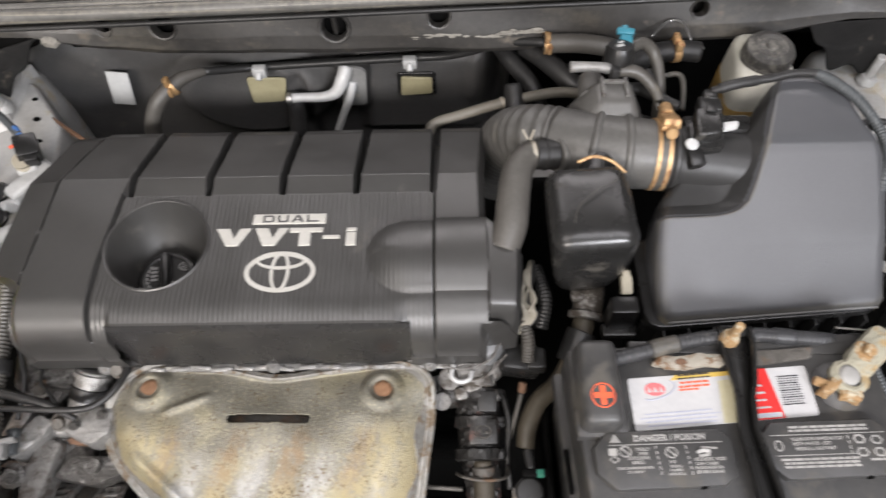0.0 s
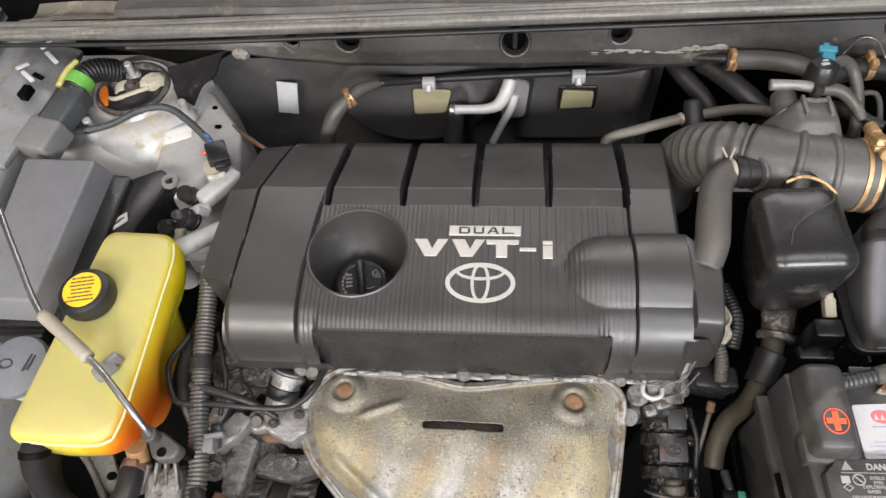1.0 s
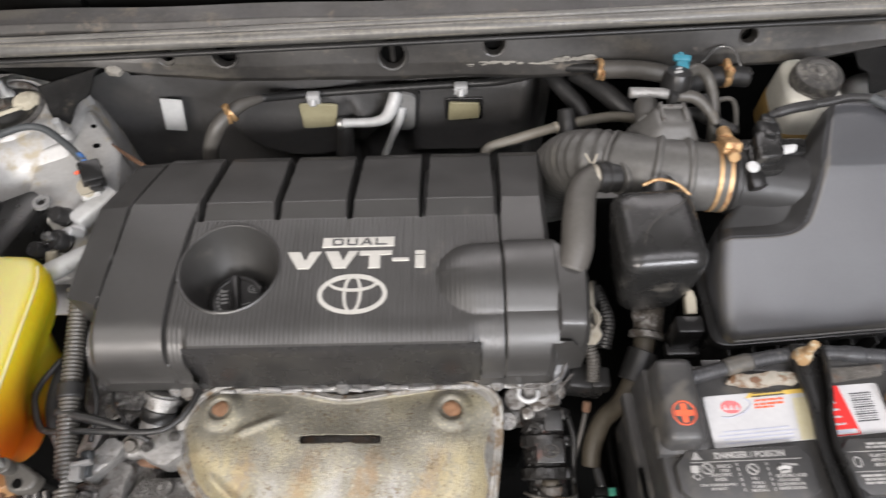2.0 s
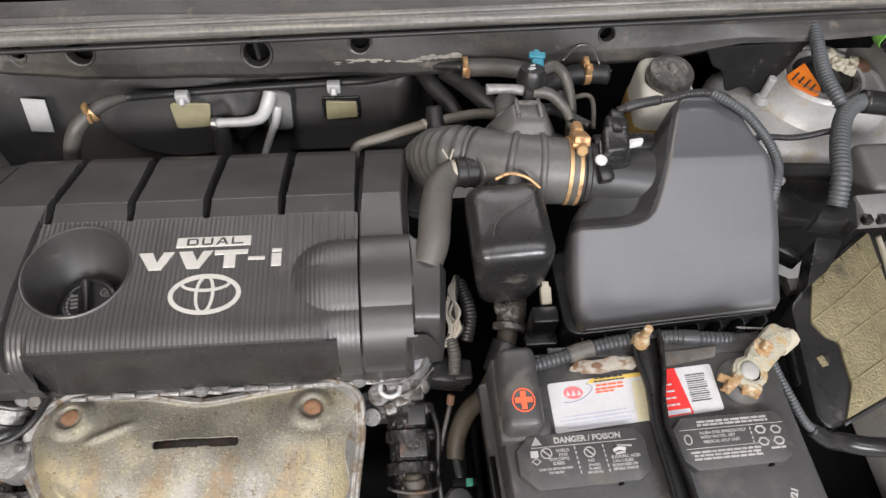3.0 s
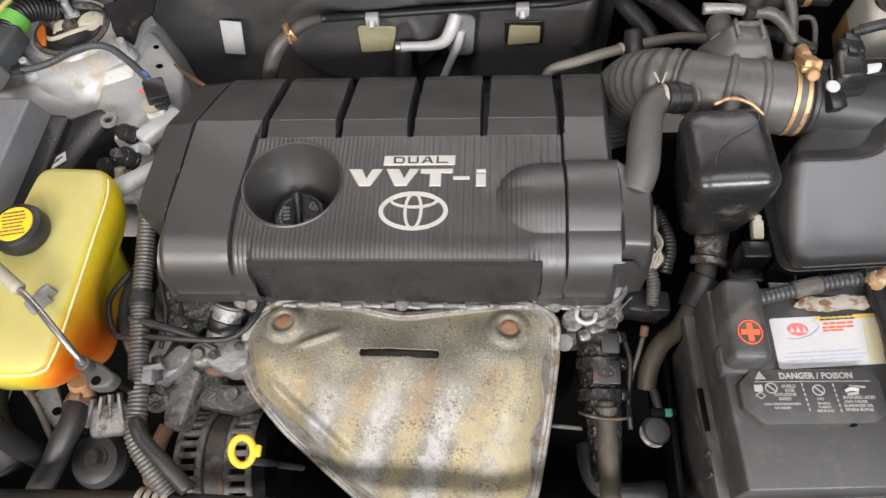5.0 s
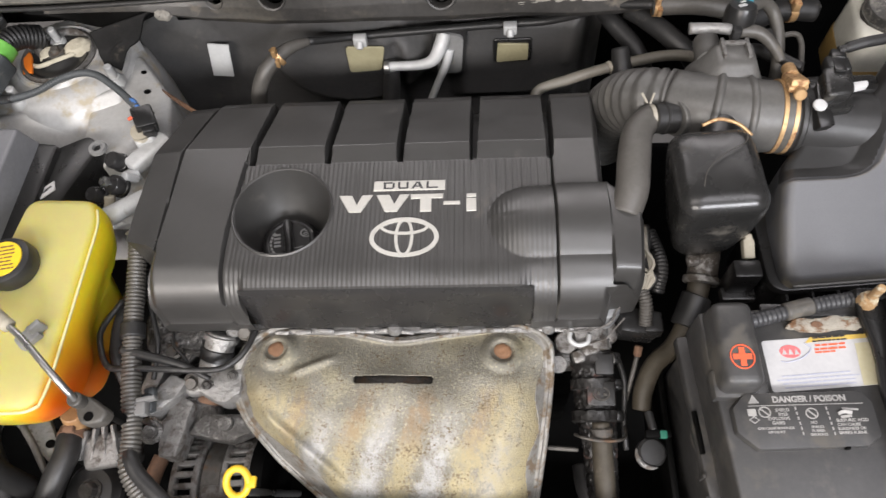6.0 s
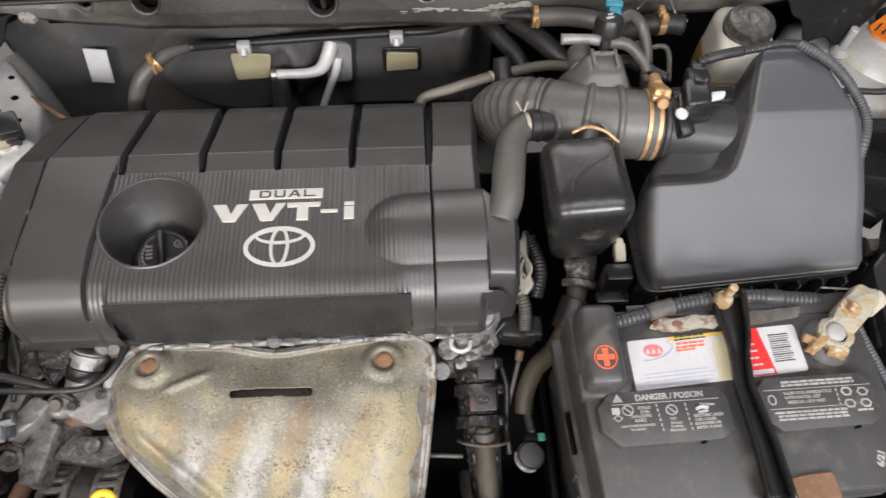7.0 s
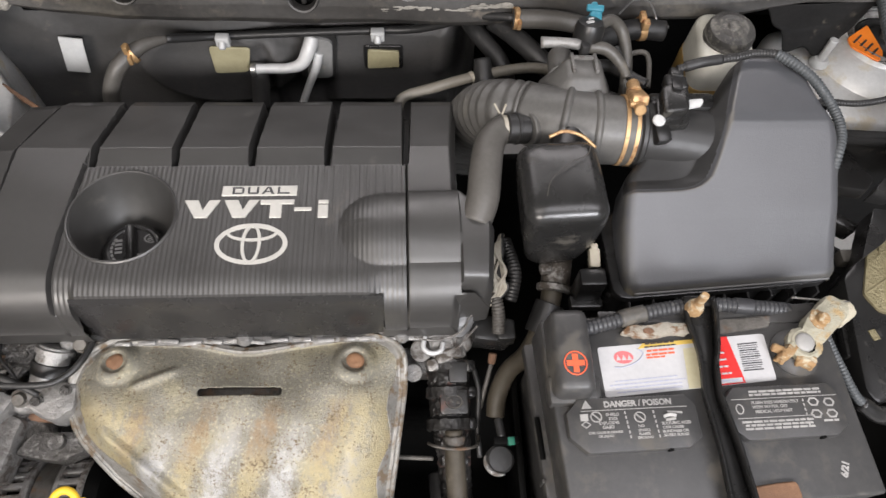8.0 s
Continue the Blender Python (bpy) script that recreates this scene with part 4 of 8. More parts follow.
def ellipse_ring(cx, cy, a, b, w, z0, z1, n=56):
    bm, rings = bmesh.new(), []
    for k in range(n):
        c, s = math.cos(2 * math.pi * k / n), math.sin(2 * math.pi * k / n)
        rings.append([bm.verts.new((cx + c * p, cy + s * q, z)) for p, q, z in ((a, b, z0), (a - 0.0004, b - 0.0004, z1), (a - w, b - w, z1), (a - w - 0.0004, b - w - 0.0004, z0))])
    for k in range(n):
        p, q = rings[k], rings[(k + 1) % n]
        for j in range(3):
            bm.faces.new((p[j], q[j], q[j + 1], p[j + 1]))
    bmesh.ops.recalc_face_normals(bm, faces=bm.faces)
    return bm


part("badge", joined(ellipse_ring(-0.0025, 0.4305, 0.0362, 0.0235, 0.0050, 0.938, 0.9428), ellipse_ring(-0.0025, 0.4435, 0.0258, 0.0105, 0.0034, 0.938, 0.9432), ellipse_ring(-0.0025, 0.4305, 0.0102, 0.0228, 0.0036, 0.938, 0.9436)), M["letter"], cover, "pale oval badge of plain rings")

oil_cap = thing("oil_cap", (-0.135, 0.449, 0.884), "black ribbed oil filler cap in the cover's well", "cap")
part("cap", lathe([(0, 0.0195), (0.0225, 0.0195), (0.0235, 0.0205), (0.0255, 0.0208), (0.0285, 0.0195), (0.0305, 0.016), (0.031, 0.0), (0, 0)], (-0.135, 0.449, 0.884), (0, 0, 1), 48), M["cap_black"], oil_cap)
for k in range(30):
    a = 2 * math.pi * k / 30
    part("ridge", rod((-0.135 + 0.0309 * math.cos(a), 0.449 + 0.0309 * math.sin(a), 0.885), (-0.135 + 0.0304 * math.cos(a), 0.449 + 0.0304 * math.sin(a), 0.9005), 0.0011, 6), M["cap_black"], oil_cap)
part("grip", moved(box((0, 0, 0), (0.0105, 0.052, 0.011), 0.003, 3, taper=(0.7, 0.94)), pose(-0.1345, 0.449, 0.9085, 0, 0, 11)), M["cap_black"], oil_cap)
words = []
for k in range(9):
    a = radians(152 + 13.5 * k)
    words.append(box((-0.135 + 0.0205 * math.cos(a), 0.449 + 0.0205 * math.sin(a), 0.9038), (0.0034, 0.0024, 0.0006), 0, rot=(0, 0, math.degrees(a) + 90)))
for k in range(4):
    words.append(box((-0.1497 + 0.0007 * k, 0.4575 - 0.0046 * k, 0.9038), (0.0072, 0.0026, 0.0006), 0, rot=(0, 0, 8)))
part("print", joined(*words), M["grey_plastic"], oil_cap, "grey moulded print")
part("symbol", joined(ellipse_ring(-0.117, 0.4605, 0.0074, 0.0058, 0.0013, 0.9034, 0.9041, 24), box((-0.117, 0.4605, 0.9037), (0.008, 0.0012, 0.0006), 0, rot=(0, 0, 20)), box((-0.117, 0.4630, 0.9037), (0.005, 0.0009, 0.0006), 0, rot=(0, 0, 20)), box((-0.117, 0.458, 0.9037), (0.006, 0.0009, 0.0006), 0, rot=(0, 0, 20))), M["grey_plastic"], oil_cap, "pale moulded symbol")
part("arrow", tube([(-0.1285, 0.441, 0.904), (-0.124, 0.4415, 0.904), (-0.119, 0.4435, 0.904)], 0.0008, 6), M["grey_plastic"], oil_cap)


# ---- exhaust heat shield ----
def heat_shield():
    v = np.linspace(0, 1, 210)
    yy = 0.367 - 0.235 * v
    left = np.interp(yy, [0.13, 0.174, 0.2, 0.235, 0.27, 0.295, 0.318, 0.335, 0.35, 0.36, 0.367], [-0.015, -0.068, -0.102, -0.146, -0.180, -0.194, -0.1965, -0.19, -0.178, -0.166, -0.148])
    right = np.interp(yy, [0.13, 0.19, 0.246, 0.31, 0.34, 0.352, 0.36, 0.367], [0.112, 0.128, 0.138, 0.1475, 0.1485, 0.143, 0.133, 0.114])
    u = np.linspace(0, 1, 300)
    x = left[:, None] + (right - left)[:, None] * u
    sag = 0.014 * np.exp(-((x + 0.01) / 0.055) ** 2)
    y = yy[:, None] - sag * (1 - smooth_step(0, 0.35, v))[:, None]
    z = np.interp(v, [0, 0.1, 0.26, 0.4, 0.55, 0.75, 1.0], [0.85, 0.856, 0.8625, 0.859, 0.842, 0.80, 0.725])
    z = np.convolve(np.pad(z, 18, mode="edge"), np.hanning(39)[1:-1] / np.hanning(39).sum(), mode="valid")[:, None] + 0 * x
    edge = np.minimum(x - left[:, None], right[:, None] - x)
    z -= 0.034 * (1 - np.clip(edge / 0.045, 0, 1)) ** 2.2 * smooth_step(0.05, 0.3, v)[:, None]
    z += 0.005 * smooth_step(0.006, 0.002, edge) + 0.005 * smooth_step(0.034, 0.012, v)[:, None] - 0.004 * smooth_step(0.012, 0.0, v)[:, None]
    # pressed folds running to the front, dimples round the bolts, a diagonal crease
    front = smooth_step(0.33, 0.6, v)[:, None]
    z += 0.0019 * front * np.cos((x - 0.4 * y + 0.0655) / 0.0325 * np.pi) * smooth_step(0.03, 0.06, edge)
    for bx, by in ((-0.148, 0.34), (0.096, 0.336)):
        r = np.hypot(x - bx, y - by)
        z += 0.006 * smooth_step(0.026, 0.015, r) - 0.004 * smooth_step(0.013, 0.010, r)
    z += 0.004 * np.exp(-(((y - 0.318) - 0.35 * (x + 0.115)) / 0.005) ** 2) * smooth_step(-0.135, -0.12, x) * smooth_step(-0.075, -0.095, x)
    z += 0.009 * np.exp(-(((y - 0.245) + 0.75 * (x + 0.12)) / 0.009) ** 2) * smooth_step(-0.165, -0.14, x) * smooth_step(-0.05, -0.09, x)
    z += 0.0026 * np.sin(x * 62 + y * 21) * np.sin(y * 74 - x * 18 + 1.0) * smooth_step(0.02, 0.05, edge)
    z -= 0.007 * np.exp(-(((x + 0.125) / 0.022) ** 2 + ((y - 0.262) / 0.03) ** 2)) - 0.005 * np.exp(-(((x + 0.105) / 0.016) ** 2 + ((y - 0.232) / 0.02) ** 2))
    z -= 0.004 * np.exp(-(((x - 0.118) / 0.02) ** 2 + ((y - 0.27) / 0.05) ** 2))
    slot = np.hypot(y - 0.3065, np.maximum(np.abs(x + 0.019) - 0.038, 0)) < 0.0044
    rim = [(x[i, j], y[i, j], z[i, j] - 0.0008) for i, j in [(i, 0) for i in range(209, 8, -10)] + [(0, j) for j in range(0, 300, 13)] + [(i, -1) for i in range(8, 210, 10)]]
    wide = 0.013 + 0.004 * np.sin(y * 90) + 0.009 * smooth_step(0.3, 0.2, y) * (x < 0)
    border = (np.minimum(edge, 0.5 * v[:, None] + 0.003) < wide)
    return sheet(x, y, z, None, ~slot, (0, 0, -0.0018)), sheet(x, y, z + 0.0007, None, border, (0, 0, -0.0004)), rim


shield = thing("heat_shield", (-0.02, 0.25, 0.72), "stained pressed-metal exhaust heat shield with rusty bolts", "heat shield")
bm, band, rim = heat_shield()
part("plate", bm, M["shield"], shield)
part("border", band, M["shield_rim"], shield, "grey pressed border")
part("rolled_rim", tube(rim, 0.0032, 10, 3), M["shield_rim"], shield, "grey rolled rim")
for x, y in ((-0.148, 0.34), (0.096, 0.336)):
    part("bolt", crusted(joined(lathe([(0, 0.0072), (0.004, 0.0074), (0.0078, 0.0068), (0.0096, 0.0052), (0.0104, 0.003), (0.0106, 0.0)], (x, y, 0.853), (0, 0.03, 1), 20), lathe([(0.0128, 0.0018), (0.0117, 0.003), (0, 0.003)], (x, y, 0.852), (0, 0.03, 1), 24)), 0.0006, x * 50), M["bolt_rust"], shield, "rusty flanged bolt")
part("inner_plate", box((-0.019, 0.3065, 0.842), (0.11, 0.03, 0.004), 0.001), M["dirty_metal"], shield)

# ---- battery ----
battery = thing("battery", (0.41, 0.257, 0.74), "black car battery with white and red labels, corroded terminal", "battery")
part("case", joined(box((0.4135, 0.257, 0.835), (0.262, 0.17, 0.19), 0.006, 3, rot=(0, 0, 3)), box((0.412, 0.257, 0.888), (0.281, 0.176, 0.016), 0.004, 2, rot=(0, 0, 3)), box((0.4135, 0.257, 0.93), (0.270, 0.176, 0.05), 0.0025, 3, rot=(0, 0, 3))), M["battery"], battery)
part("grip_slot", box((0.2745, 0.243, 0.8965), (0.005, 0.04, 0.003), 0.001, rot=(0, 0, 3)), M["pit"], battery)
part("side_rib", joined(*[box((0.2735 + 0.0005 * k, 0.185 + 0.019 * k, 0.889), (0.0035, 0.004, 0.02), 0.001, rot=(0, 0, 3)) for k in range(2)]), M["battery"], battery)
part("terminal_shelf", box((0.43, 0.338, 0.9545), (0.2, 0.012, 0.004), 0.0015, rot=(0, 0, -1)), M["battery"], battery)
for cx, cy, w, rz in ((0.3465, 0.240, 0.112, 1.5), (0.482, 0.247, 0.104, 1.5)):
    lid = part("vent_cap", prism(rounded([(-w / 2 - 0.004, -0.011), (-w / 2 + 0.011, -0.0255), (w / 2 - 0.012, -0.0245), (w / 2, -0.016), (w / 2, 0.012), (w / 2 - 0.008, 0.022), (-w / 2 + 0.008, 0.022), (-w / 2 - 0.004, 0.01)], 0.0016, 2), 0, 0.008, 0.001, 2, pose(cx, cy, 0.9545, 0, 0, rz), 0.985), M["battery"], battery)
    part("pry_notch", box((cx + 0.027, cy - 0.0242, 0.9595), (0.004, 0.0025, 0.005), 0.0005, rot=(0, 0, rz)), M["pit"], lid)
    if cx < 0.4:
        part("print", lettering("DANGER / POISON", 0.0072, (cx + 0.004, cy + 0.0156, 0.9627), rz=rz, depth=0.0003, wide=0.98, heavy=0.00025), M["white_paint"], lid, "white warning print")
        part("warning_triangle", prism([(cx - 0.046, cy + 0.0118), (cx - 0.037, cy + 0.0120), (cx - 0.0416, cy + 0.0192)], 0.9623, 0.9628, 0), M["white_paint"], lid)
        part("rule", box((cx, cy + 0.0108, 0.9627), (0.094, 0.0006, 0.0003), 0, rot=(0, 0, rz)), M["white_paint"], lid)
        words = [("SHIELD", -0.0195, 0.0062, 0.0036), ("EYES", -0.0195, 0.0026, 0.0036), ("EXPLOSIVE", -0.0235, -0.001, 0.0036), ("GASES", -0.0245, -0.0046, 0.0036), ("CAN CAUSE BLINDNESS", -0.0275, -0.009, 0.0027), ("OR INJURY", -0.0275, -0.0122, 0.0027),
                 ("NO", 0.004, -0.0042, 0.0034), ("SPARKS", 0.006, -0.0078, 0.0030), ("FLAMES", 0.006, -0.0109, 0.0030), ("SMOKING", 0.006, -0.014, 0.0030),
                 ("SULFURIC ACID", 0.035, -0.0022, 0.0036), ("CAN CAUSE", 0.0315, -0.0058, 0.0033), ("BLINDNESS OR", 0.033, -0.0091, 0.0033), ("SEVERE BURNS", 0.033, -0.0124, 0.0033)]
        part("print", joined(*[lettering(w, size, (cx + gx, cy + gy, 0.9627), rz=rz, depth=0.0003, wide=1.02, heavy=0.00008) for w, gx, gy, size in words]), M["white_paint"], lid, "white warning words")
        for gx in (-0.0085, 0.0165):
            part("separator", joined(*[box((cx + gx + 0.0004 * k, cy + 0.0078 - 0.0042 * k, 0.9627), (0.0012, 0.0026, 0.0003), 0, rot=(0, 0, rz)) for k in range(6)]), M["white_paint"], lid)
        for gx, gy in ((-0.034, 0.0045), (0.004, 0.0035)):
            part("symbol", joined(ellipse_ring(cx + gx, cy + gy, 0.0054, 0.005, 0.0011, 0.9622, 0.9628, 22), box((cx + gx, cy + gy, 0.9626), (0.009, 0.0012, 0.0004), 0, rot=(0, 0, -42))), M["white_paint"], lid)
        part("symbol", joined(box((cx - 0.0445, cy + 0.0042, 0.9626), (0.007, 0.006, 0.0004), 0.001, 1, rot=(0, 0, rz)), ellipse_ring(cx - 0.0435, cy - 0.002, 0.0046, 0.0036, 0.0012, 0.9622, 0.9628, 4)), M["white_paint"], lid)
        part("symbol", joined(tube([(cx + 0.025, cy + 0.0028, 0.9627), (cx + 0.03, cy + 0.0044, 0.9627), (cx + 0.036, cy + 0.0036, 0.9627)], 0.0022, 6, squash=0.3), box((cx + 0.0355, cy + 0.0072, 0.9626), (0.013, 0.0016, 0.0004), 0, rot=(0, 0, -4)), box((cx + 0.031, cy + 0.001, 0.9626), (0.009, 0.0022, 0.0004), 0, rot=(0, 0, 8))), M["white_paint"], lid)
    else:
        part("print", small_print(cx + 0.002, cy + 0.0155, 0.9626, 0.074, 2, 0.0029, 0.0019, rz, 21), M["white_paint"], lid)
        for gx, gy, w in ((0.0, 0.0106, 0.096), (-0.012, -0.0065, 0.068)):
            part("rule", box((cx + gx, cy + gy, 0.9627), (w, 0.0006, 0.0003), 0, rot=(0, 0, rz)), M["white_paint"], lid)
        words = [("FLUSH EYES IMMEDIATELY", -0.009, 0.0066), ("WITH WATER. GET", -0.0145, 0.0026), ("MEDICAL HELP FAST", -0.012, -0.0014)]
        part("print", joined(*[lettering(w, 0.0037, (cx + gx, cy + gy, 0.9627), rz=rz, depth=0.0003, heavy=0.00008) for w, gx, gy in words]), M["white_paint"], lid, "white first-aid words")
        part("separator", joined(*[box((cx + 0.0165, cy + 0.0078 - 0.0042 * k, 0.9627), (0.0012, 0.0026, 0.0003), 0, rot=(0, 0, rz)) for k in range(6)]), M["white_paint"], lid)
        part("print", small_print(cx - 0.01, cy - 0.0128, 0.9626, 0.066, 3, 0.0030, 0.0018, rz, 23), M["white_paint"], lid)
        for gx, gy in ((0.0255, 0.0062), (0.0395, 0.0056), (0.0255, -0.0045), (0.0395, -0.0045)):
            part("symbol", ellipse_ring(cx + gx, cy + gy, 0.0056, 0.0046, 0.0018, 0.9622, 0.9628, 6), M["white_paint"], lid)
        part("print", small_print(cx + 0.037, cy - 0.0105, 0.9626, 0.014, 1, 0.003, 0.0018, rz, 24), M["white_paint"], lid)
        part("symbol", ellipse_ring(cx - 0.042, cy + 0.001, 0.004, 0.005, 0.0012, 0.9622, 0.9628, 12), M["white_paint"], lid)
label = part("label", prism(rounded([(0.3255, 0.263), (0.4845, 0.2755), (0.4835, 0.3205), (0.3245, 0.310)], 0.003, 3), 0.9545, 0.9556, 0.0002, 1), M["label_white"], battery, "white battery label")
part("panel", prism([(0.425, 0.271), (0.455, 0.2735), (0.4475, 0.318), (0.42, 0.3163)], 0.9553, 0.9561, 0), M["label_red"], label, "red label panel")
part("panel", prism([(0.402, 0.2693), (0.425, 0.271), (0.42, 0.3085), (0.404, 0.3072)], 0.9553, 0.9560, 0), M["label_tan"], label, "tanned label edge")
part("panel", prism([(0.362, 0.3078), (0.42, 0.3125), (0.42, 0.3163), (0.367, 0.3128)], 0.9553, 0.9559, 0), M["label_yellow"], label, "yellow label panel")
part("print", small_print(0.366, 0.2745, 0.9557, 0.07, 4, 0.0034, 0.0012, 4.3, 31), M["print_grey"], label, "grey small print")
part("print", small_print(0.383, 0.3045, 0.9559, 0.03, 2, 0.0036, 0.0017, 4.3, 32), M["print_red"], label, "red small print")
part("print", small_print(0.378, 0.2995, 0.9559, 0.02, 1, 0.0036, 0.0014, 4.3, 33), M["print_red"], label, "red small print")
part("print", small_print(0.383, 0.3115, 0.9563, 0.03, 2, 0.003, 0.0012, 4.3, 34), M["print_dark"], label, "dark small print")
logo = part("logo", lathe([(0, 0.0004), (0.0088, 0.0004), (0.0091, 0)], (0.3475, 0.3, 0.9556), (0, 0, 1), 28, 0.66), M["logo_red"], label, "plain red oval")
for k in range(3):
    part("logo_bar", moved(prism([(-0.0021, -0.0026), (0.0021, -0.0026), (0, 0.0026)], 0, 0.0003, 0), pose(0.3423 + 0.0052 * k, 0.2997, 0.956, 0, 0, 4)), M["label_white"], logo)
part("swoosh", tube([(0.338, 0.291, 0.9557), (0.345, 0.2905, 0.9557), (0.358, 0.295, 0.9557), (0.366, 0.303, 0.9557), (0.361, 0.308, 0.9557)], 0.0006, 6), M["print_grey"], label, "thin blue curve")
part("barcode", joined(*[box((0.4655 - 0.0006 * (k % 4 == 1), 0.2855 + 0.0021 * k, 0.9559), (0.019 - 0.0025 * (k % 4 == 1), 0.0004 + 0.0005 * (k % 3 == 0), 0.0004), 0, rot=(0, 0, 4)) for k in range(13)]), M["print_dark"], label, "barcode bars")
part("price_box", box((0.4395, 0.2755, 0.9562), (0.026, 0.0042, 0.0004), 0, rot=(0, 0, 4)), M["label_white"], label)
part("print", small_print(0.441, 0.2757, 0.9566, 0.018, 1, 0.003, 0.0016, 4, 36), M["print_grey"], label)
part("print", small_print(0.436, 0.292, 0.9565, 0.015, 4, 0.0065, 0.0016, 4.3, 35, 0.5), M["label_white"], label, "pale small print")
part("date_mark", lettering("6/21", 0.008, (0.5225, 0.1965, 0.9553), rz=68, depth=0.0003, heavy=0.0004), M["white_paint"], battery, "white date print")
boot = part("terminal_boot", joined(box((0.2955, 0.30, 0.963), (0.038, 0.082, 0.042), 0.008, 3, taper=(0.88, 0.92)), box((0.298, 0.27, 0.952), (0.048, 0.028, 0.02), 0.006, 2)), M["battery"], battery, "black terminal cover with a red plus")
part("plus_mark", joined(ellipse_ring(0.2955, 0.286, 0.0105, 0.0112, 0.0013, 0.983, 0.9846, 36), box((0.2955, 0.286, 0.9842), (0.0155, 0.0048, 0.001), 0), box((0.2955, 0.286, 0.98415), (0.0048, 0.0165, 0.001), 0)), M["print_red"], boot, "red plus in a ring")
clamp = part("terminal_clamp", lathe([(0.0225, 0), (0.0225, 0.0025), (0.0165, 0.0035), (0.013, 0.006), (0.0, 0.0065)], (0.508, 0.301, 0.954), (0, 0, 1), 28), M["battery"], battery, "round terminal seat")
part("clamp_jaw", joined(crusted(box((0.495, 0.2975, 0.963), (0.020, 0.0085, 0.014), 0.002, 2, rot=(0, 8, 38)), 0.0016, 1), crusted(box((0.511, 0.2895, 0.962), (0.0165, 0.009, 0.014), 0.002, 2, rot=(0, -6, -20)), 0.0016, 2), rod((0.483, 0.304, 0.965), (0.493, 0.299, 0.965), 0.0042, 10)), M["crust"], clamp, "crusted tan clamp jaws")
part("clamp_ring", crusted(lathe([(0.0095, 0.0), (0.0155, 0.001), (0.016, 0.011), (0.0125, 0.0135), (0.0095, 0.013)], (0.5135, 0.3055, 0.956), (0, 0, 1), 20), 0.0009, 3), M["lug"], clamp, "pale crusted clamp ring")
part("terminal_bolt", lathe([(0, 0.011), (0.0062, 0.011), (0.0086, 0.0095), (0.0092, 0.008), (0.0092, 0)], (0.5125, 0.307, 0.9605), (0, -0.1, 1), 24), M["bolt_head"], clamp, "worn round terminal post")
part("cable_lug", crusted(prism(rounded([(0.5495, 0.354), (0.5665, 0.344), (0.564, 0.333), (0.527, 0.302), (0.511, 0.3165), (0.5215, 0.331)], 0.005, 3), 0.9575, 0.9705, 0.003, 2), 0.001, 4), M["lug"], clamp, "pale corroded cable lug")
part("lug_crimp", crusted(rod((0.5555, 0.334, 0.954), (0.574, 0.3455, 0.952), 0.0105, 14), 0.0008, 5), M["grease"], clamp, "whitish crimped lug end")
part("lug_nut", crusted(lathe([(0, 0.0085), (0.004, 0.0085), (0.006, 0.006), (0.006, 0.002), (0.0105, 0.001), (0.0105, 0)], (0.533, 0.327, 0.9695), (0.1, 0, 1), 12), 0.0009, 6), M["crust"], clamp)
part("steel_wire", rod((0.52, 0.356, 0.957), (0.574, 0.348, 0.961), 0.0011, 8), M["cast"], clamp)

strap = thing("battery_strap", (0.42, 0.26, 0.95), "black steel battery hold-down strap with rusty stud", "strap")


def strap_strip(offset, wide, low, high):
    """A strip along the strap, which narrows towards the front and bends aside."""
    s = np.linspace(0, 1, 30)
    mid = np.interp(s, [0, 0.08, 0.26, 0.34, 0.48, 0.74, 1], [0.4225, 0.4212, 0.4205, 0.4175, 0.4145, 0.4195, 0.4205])
    half = np.interp(s, [0, 0.08, 0.26, 0.34, 0.48, 0.74, 1], [0.0115, 0.0125, 0.0075, 0.0052, 0.0052, 0.007, 0.009])
    xs = np.stack([mid + offset * half - wide / 2 * (half if not offset else 1), mid + offset * half + wide / 2 * (half if not offset else 1)])
    ys = np.stack([0.349 - 0.186 * s] * 2)
    return sheet(xs, ys, np.full_like(xs, high), None, None, (0, 0, low - high))


part("web", strap_strip(0, 2.0, 0.9645, 0.967), M["plastic"], strap)
part("flange", strap_strip(-1, 0.0022, 0.9645, 0.971), M["plastic"], strap)
part("flange", strap_strip(1, 0.0022, 0.9645, 0.979), M["plastic"], strap)
part("end_bracket", box((0.4215, 0.351, 0.958), (0.026, 0.010, 0.03), 0.003, rot=(14, 0, -3)), M["plastic"], strap)
part("end_hook", box((0.4215, 0.163, 0.953), (0.02, 0.012, 0.03), 0.003), M["plastic"], strap)
part("stud", joined(rod((0.4165, 0.341, 0.955), (0.4165, 0.341, 0.999), 0.004, 10), lathe([(0, 0.011), (0.0062, 0.011), (0.007, 0.009), (0.0085, 0.0035), (0.0085, 0)], (0.4165, 0.341, 0.968), seg=12)), M["crust"], strap, "rusty stud and nut")
tray = thing("battery_tray", (0.41, 0.2, 0.72), "black plastic battery tray with rusty front bracket", "tray")
# Tray coloured near-black for the shade beside the battery
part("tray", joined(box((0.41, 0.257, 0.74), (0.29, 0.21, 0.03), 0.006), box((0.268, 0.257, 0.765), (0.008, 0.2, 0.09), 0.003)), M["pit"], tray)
part("bracket", crusted(prism(rounded([(0.437, 0.166), (0.478, 0.166), (0.476, 0.1875), (0.438, 0.1845)], 0.003, 3), 0.955, 0.9585, 0.0008, 1), 0.0008, 9), M["bolt_rust"], tray, "rusty bracket")


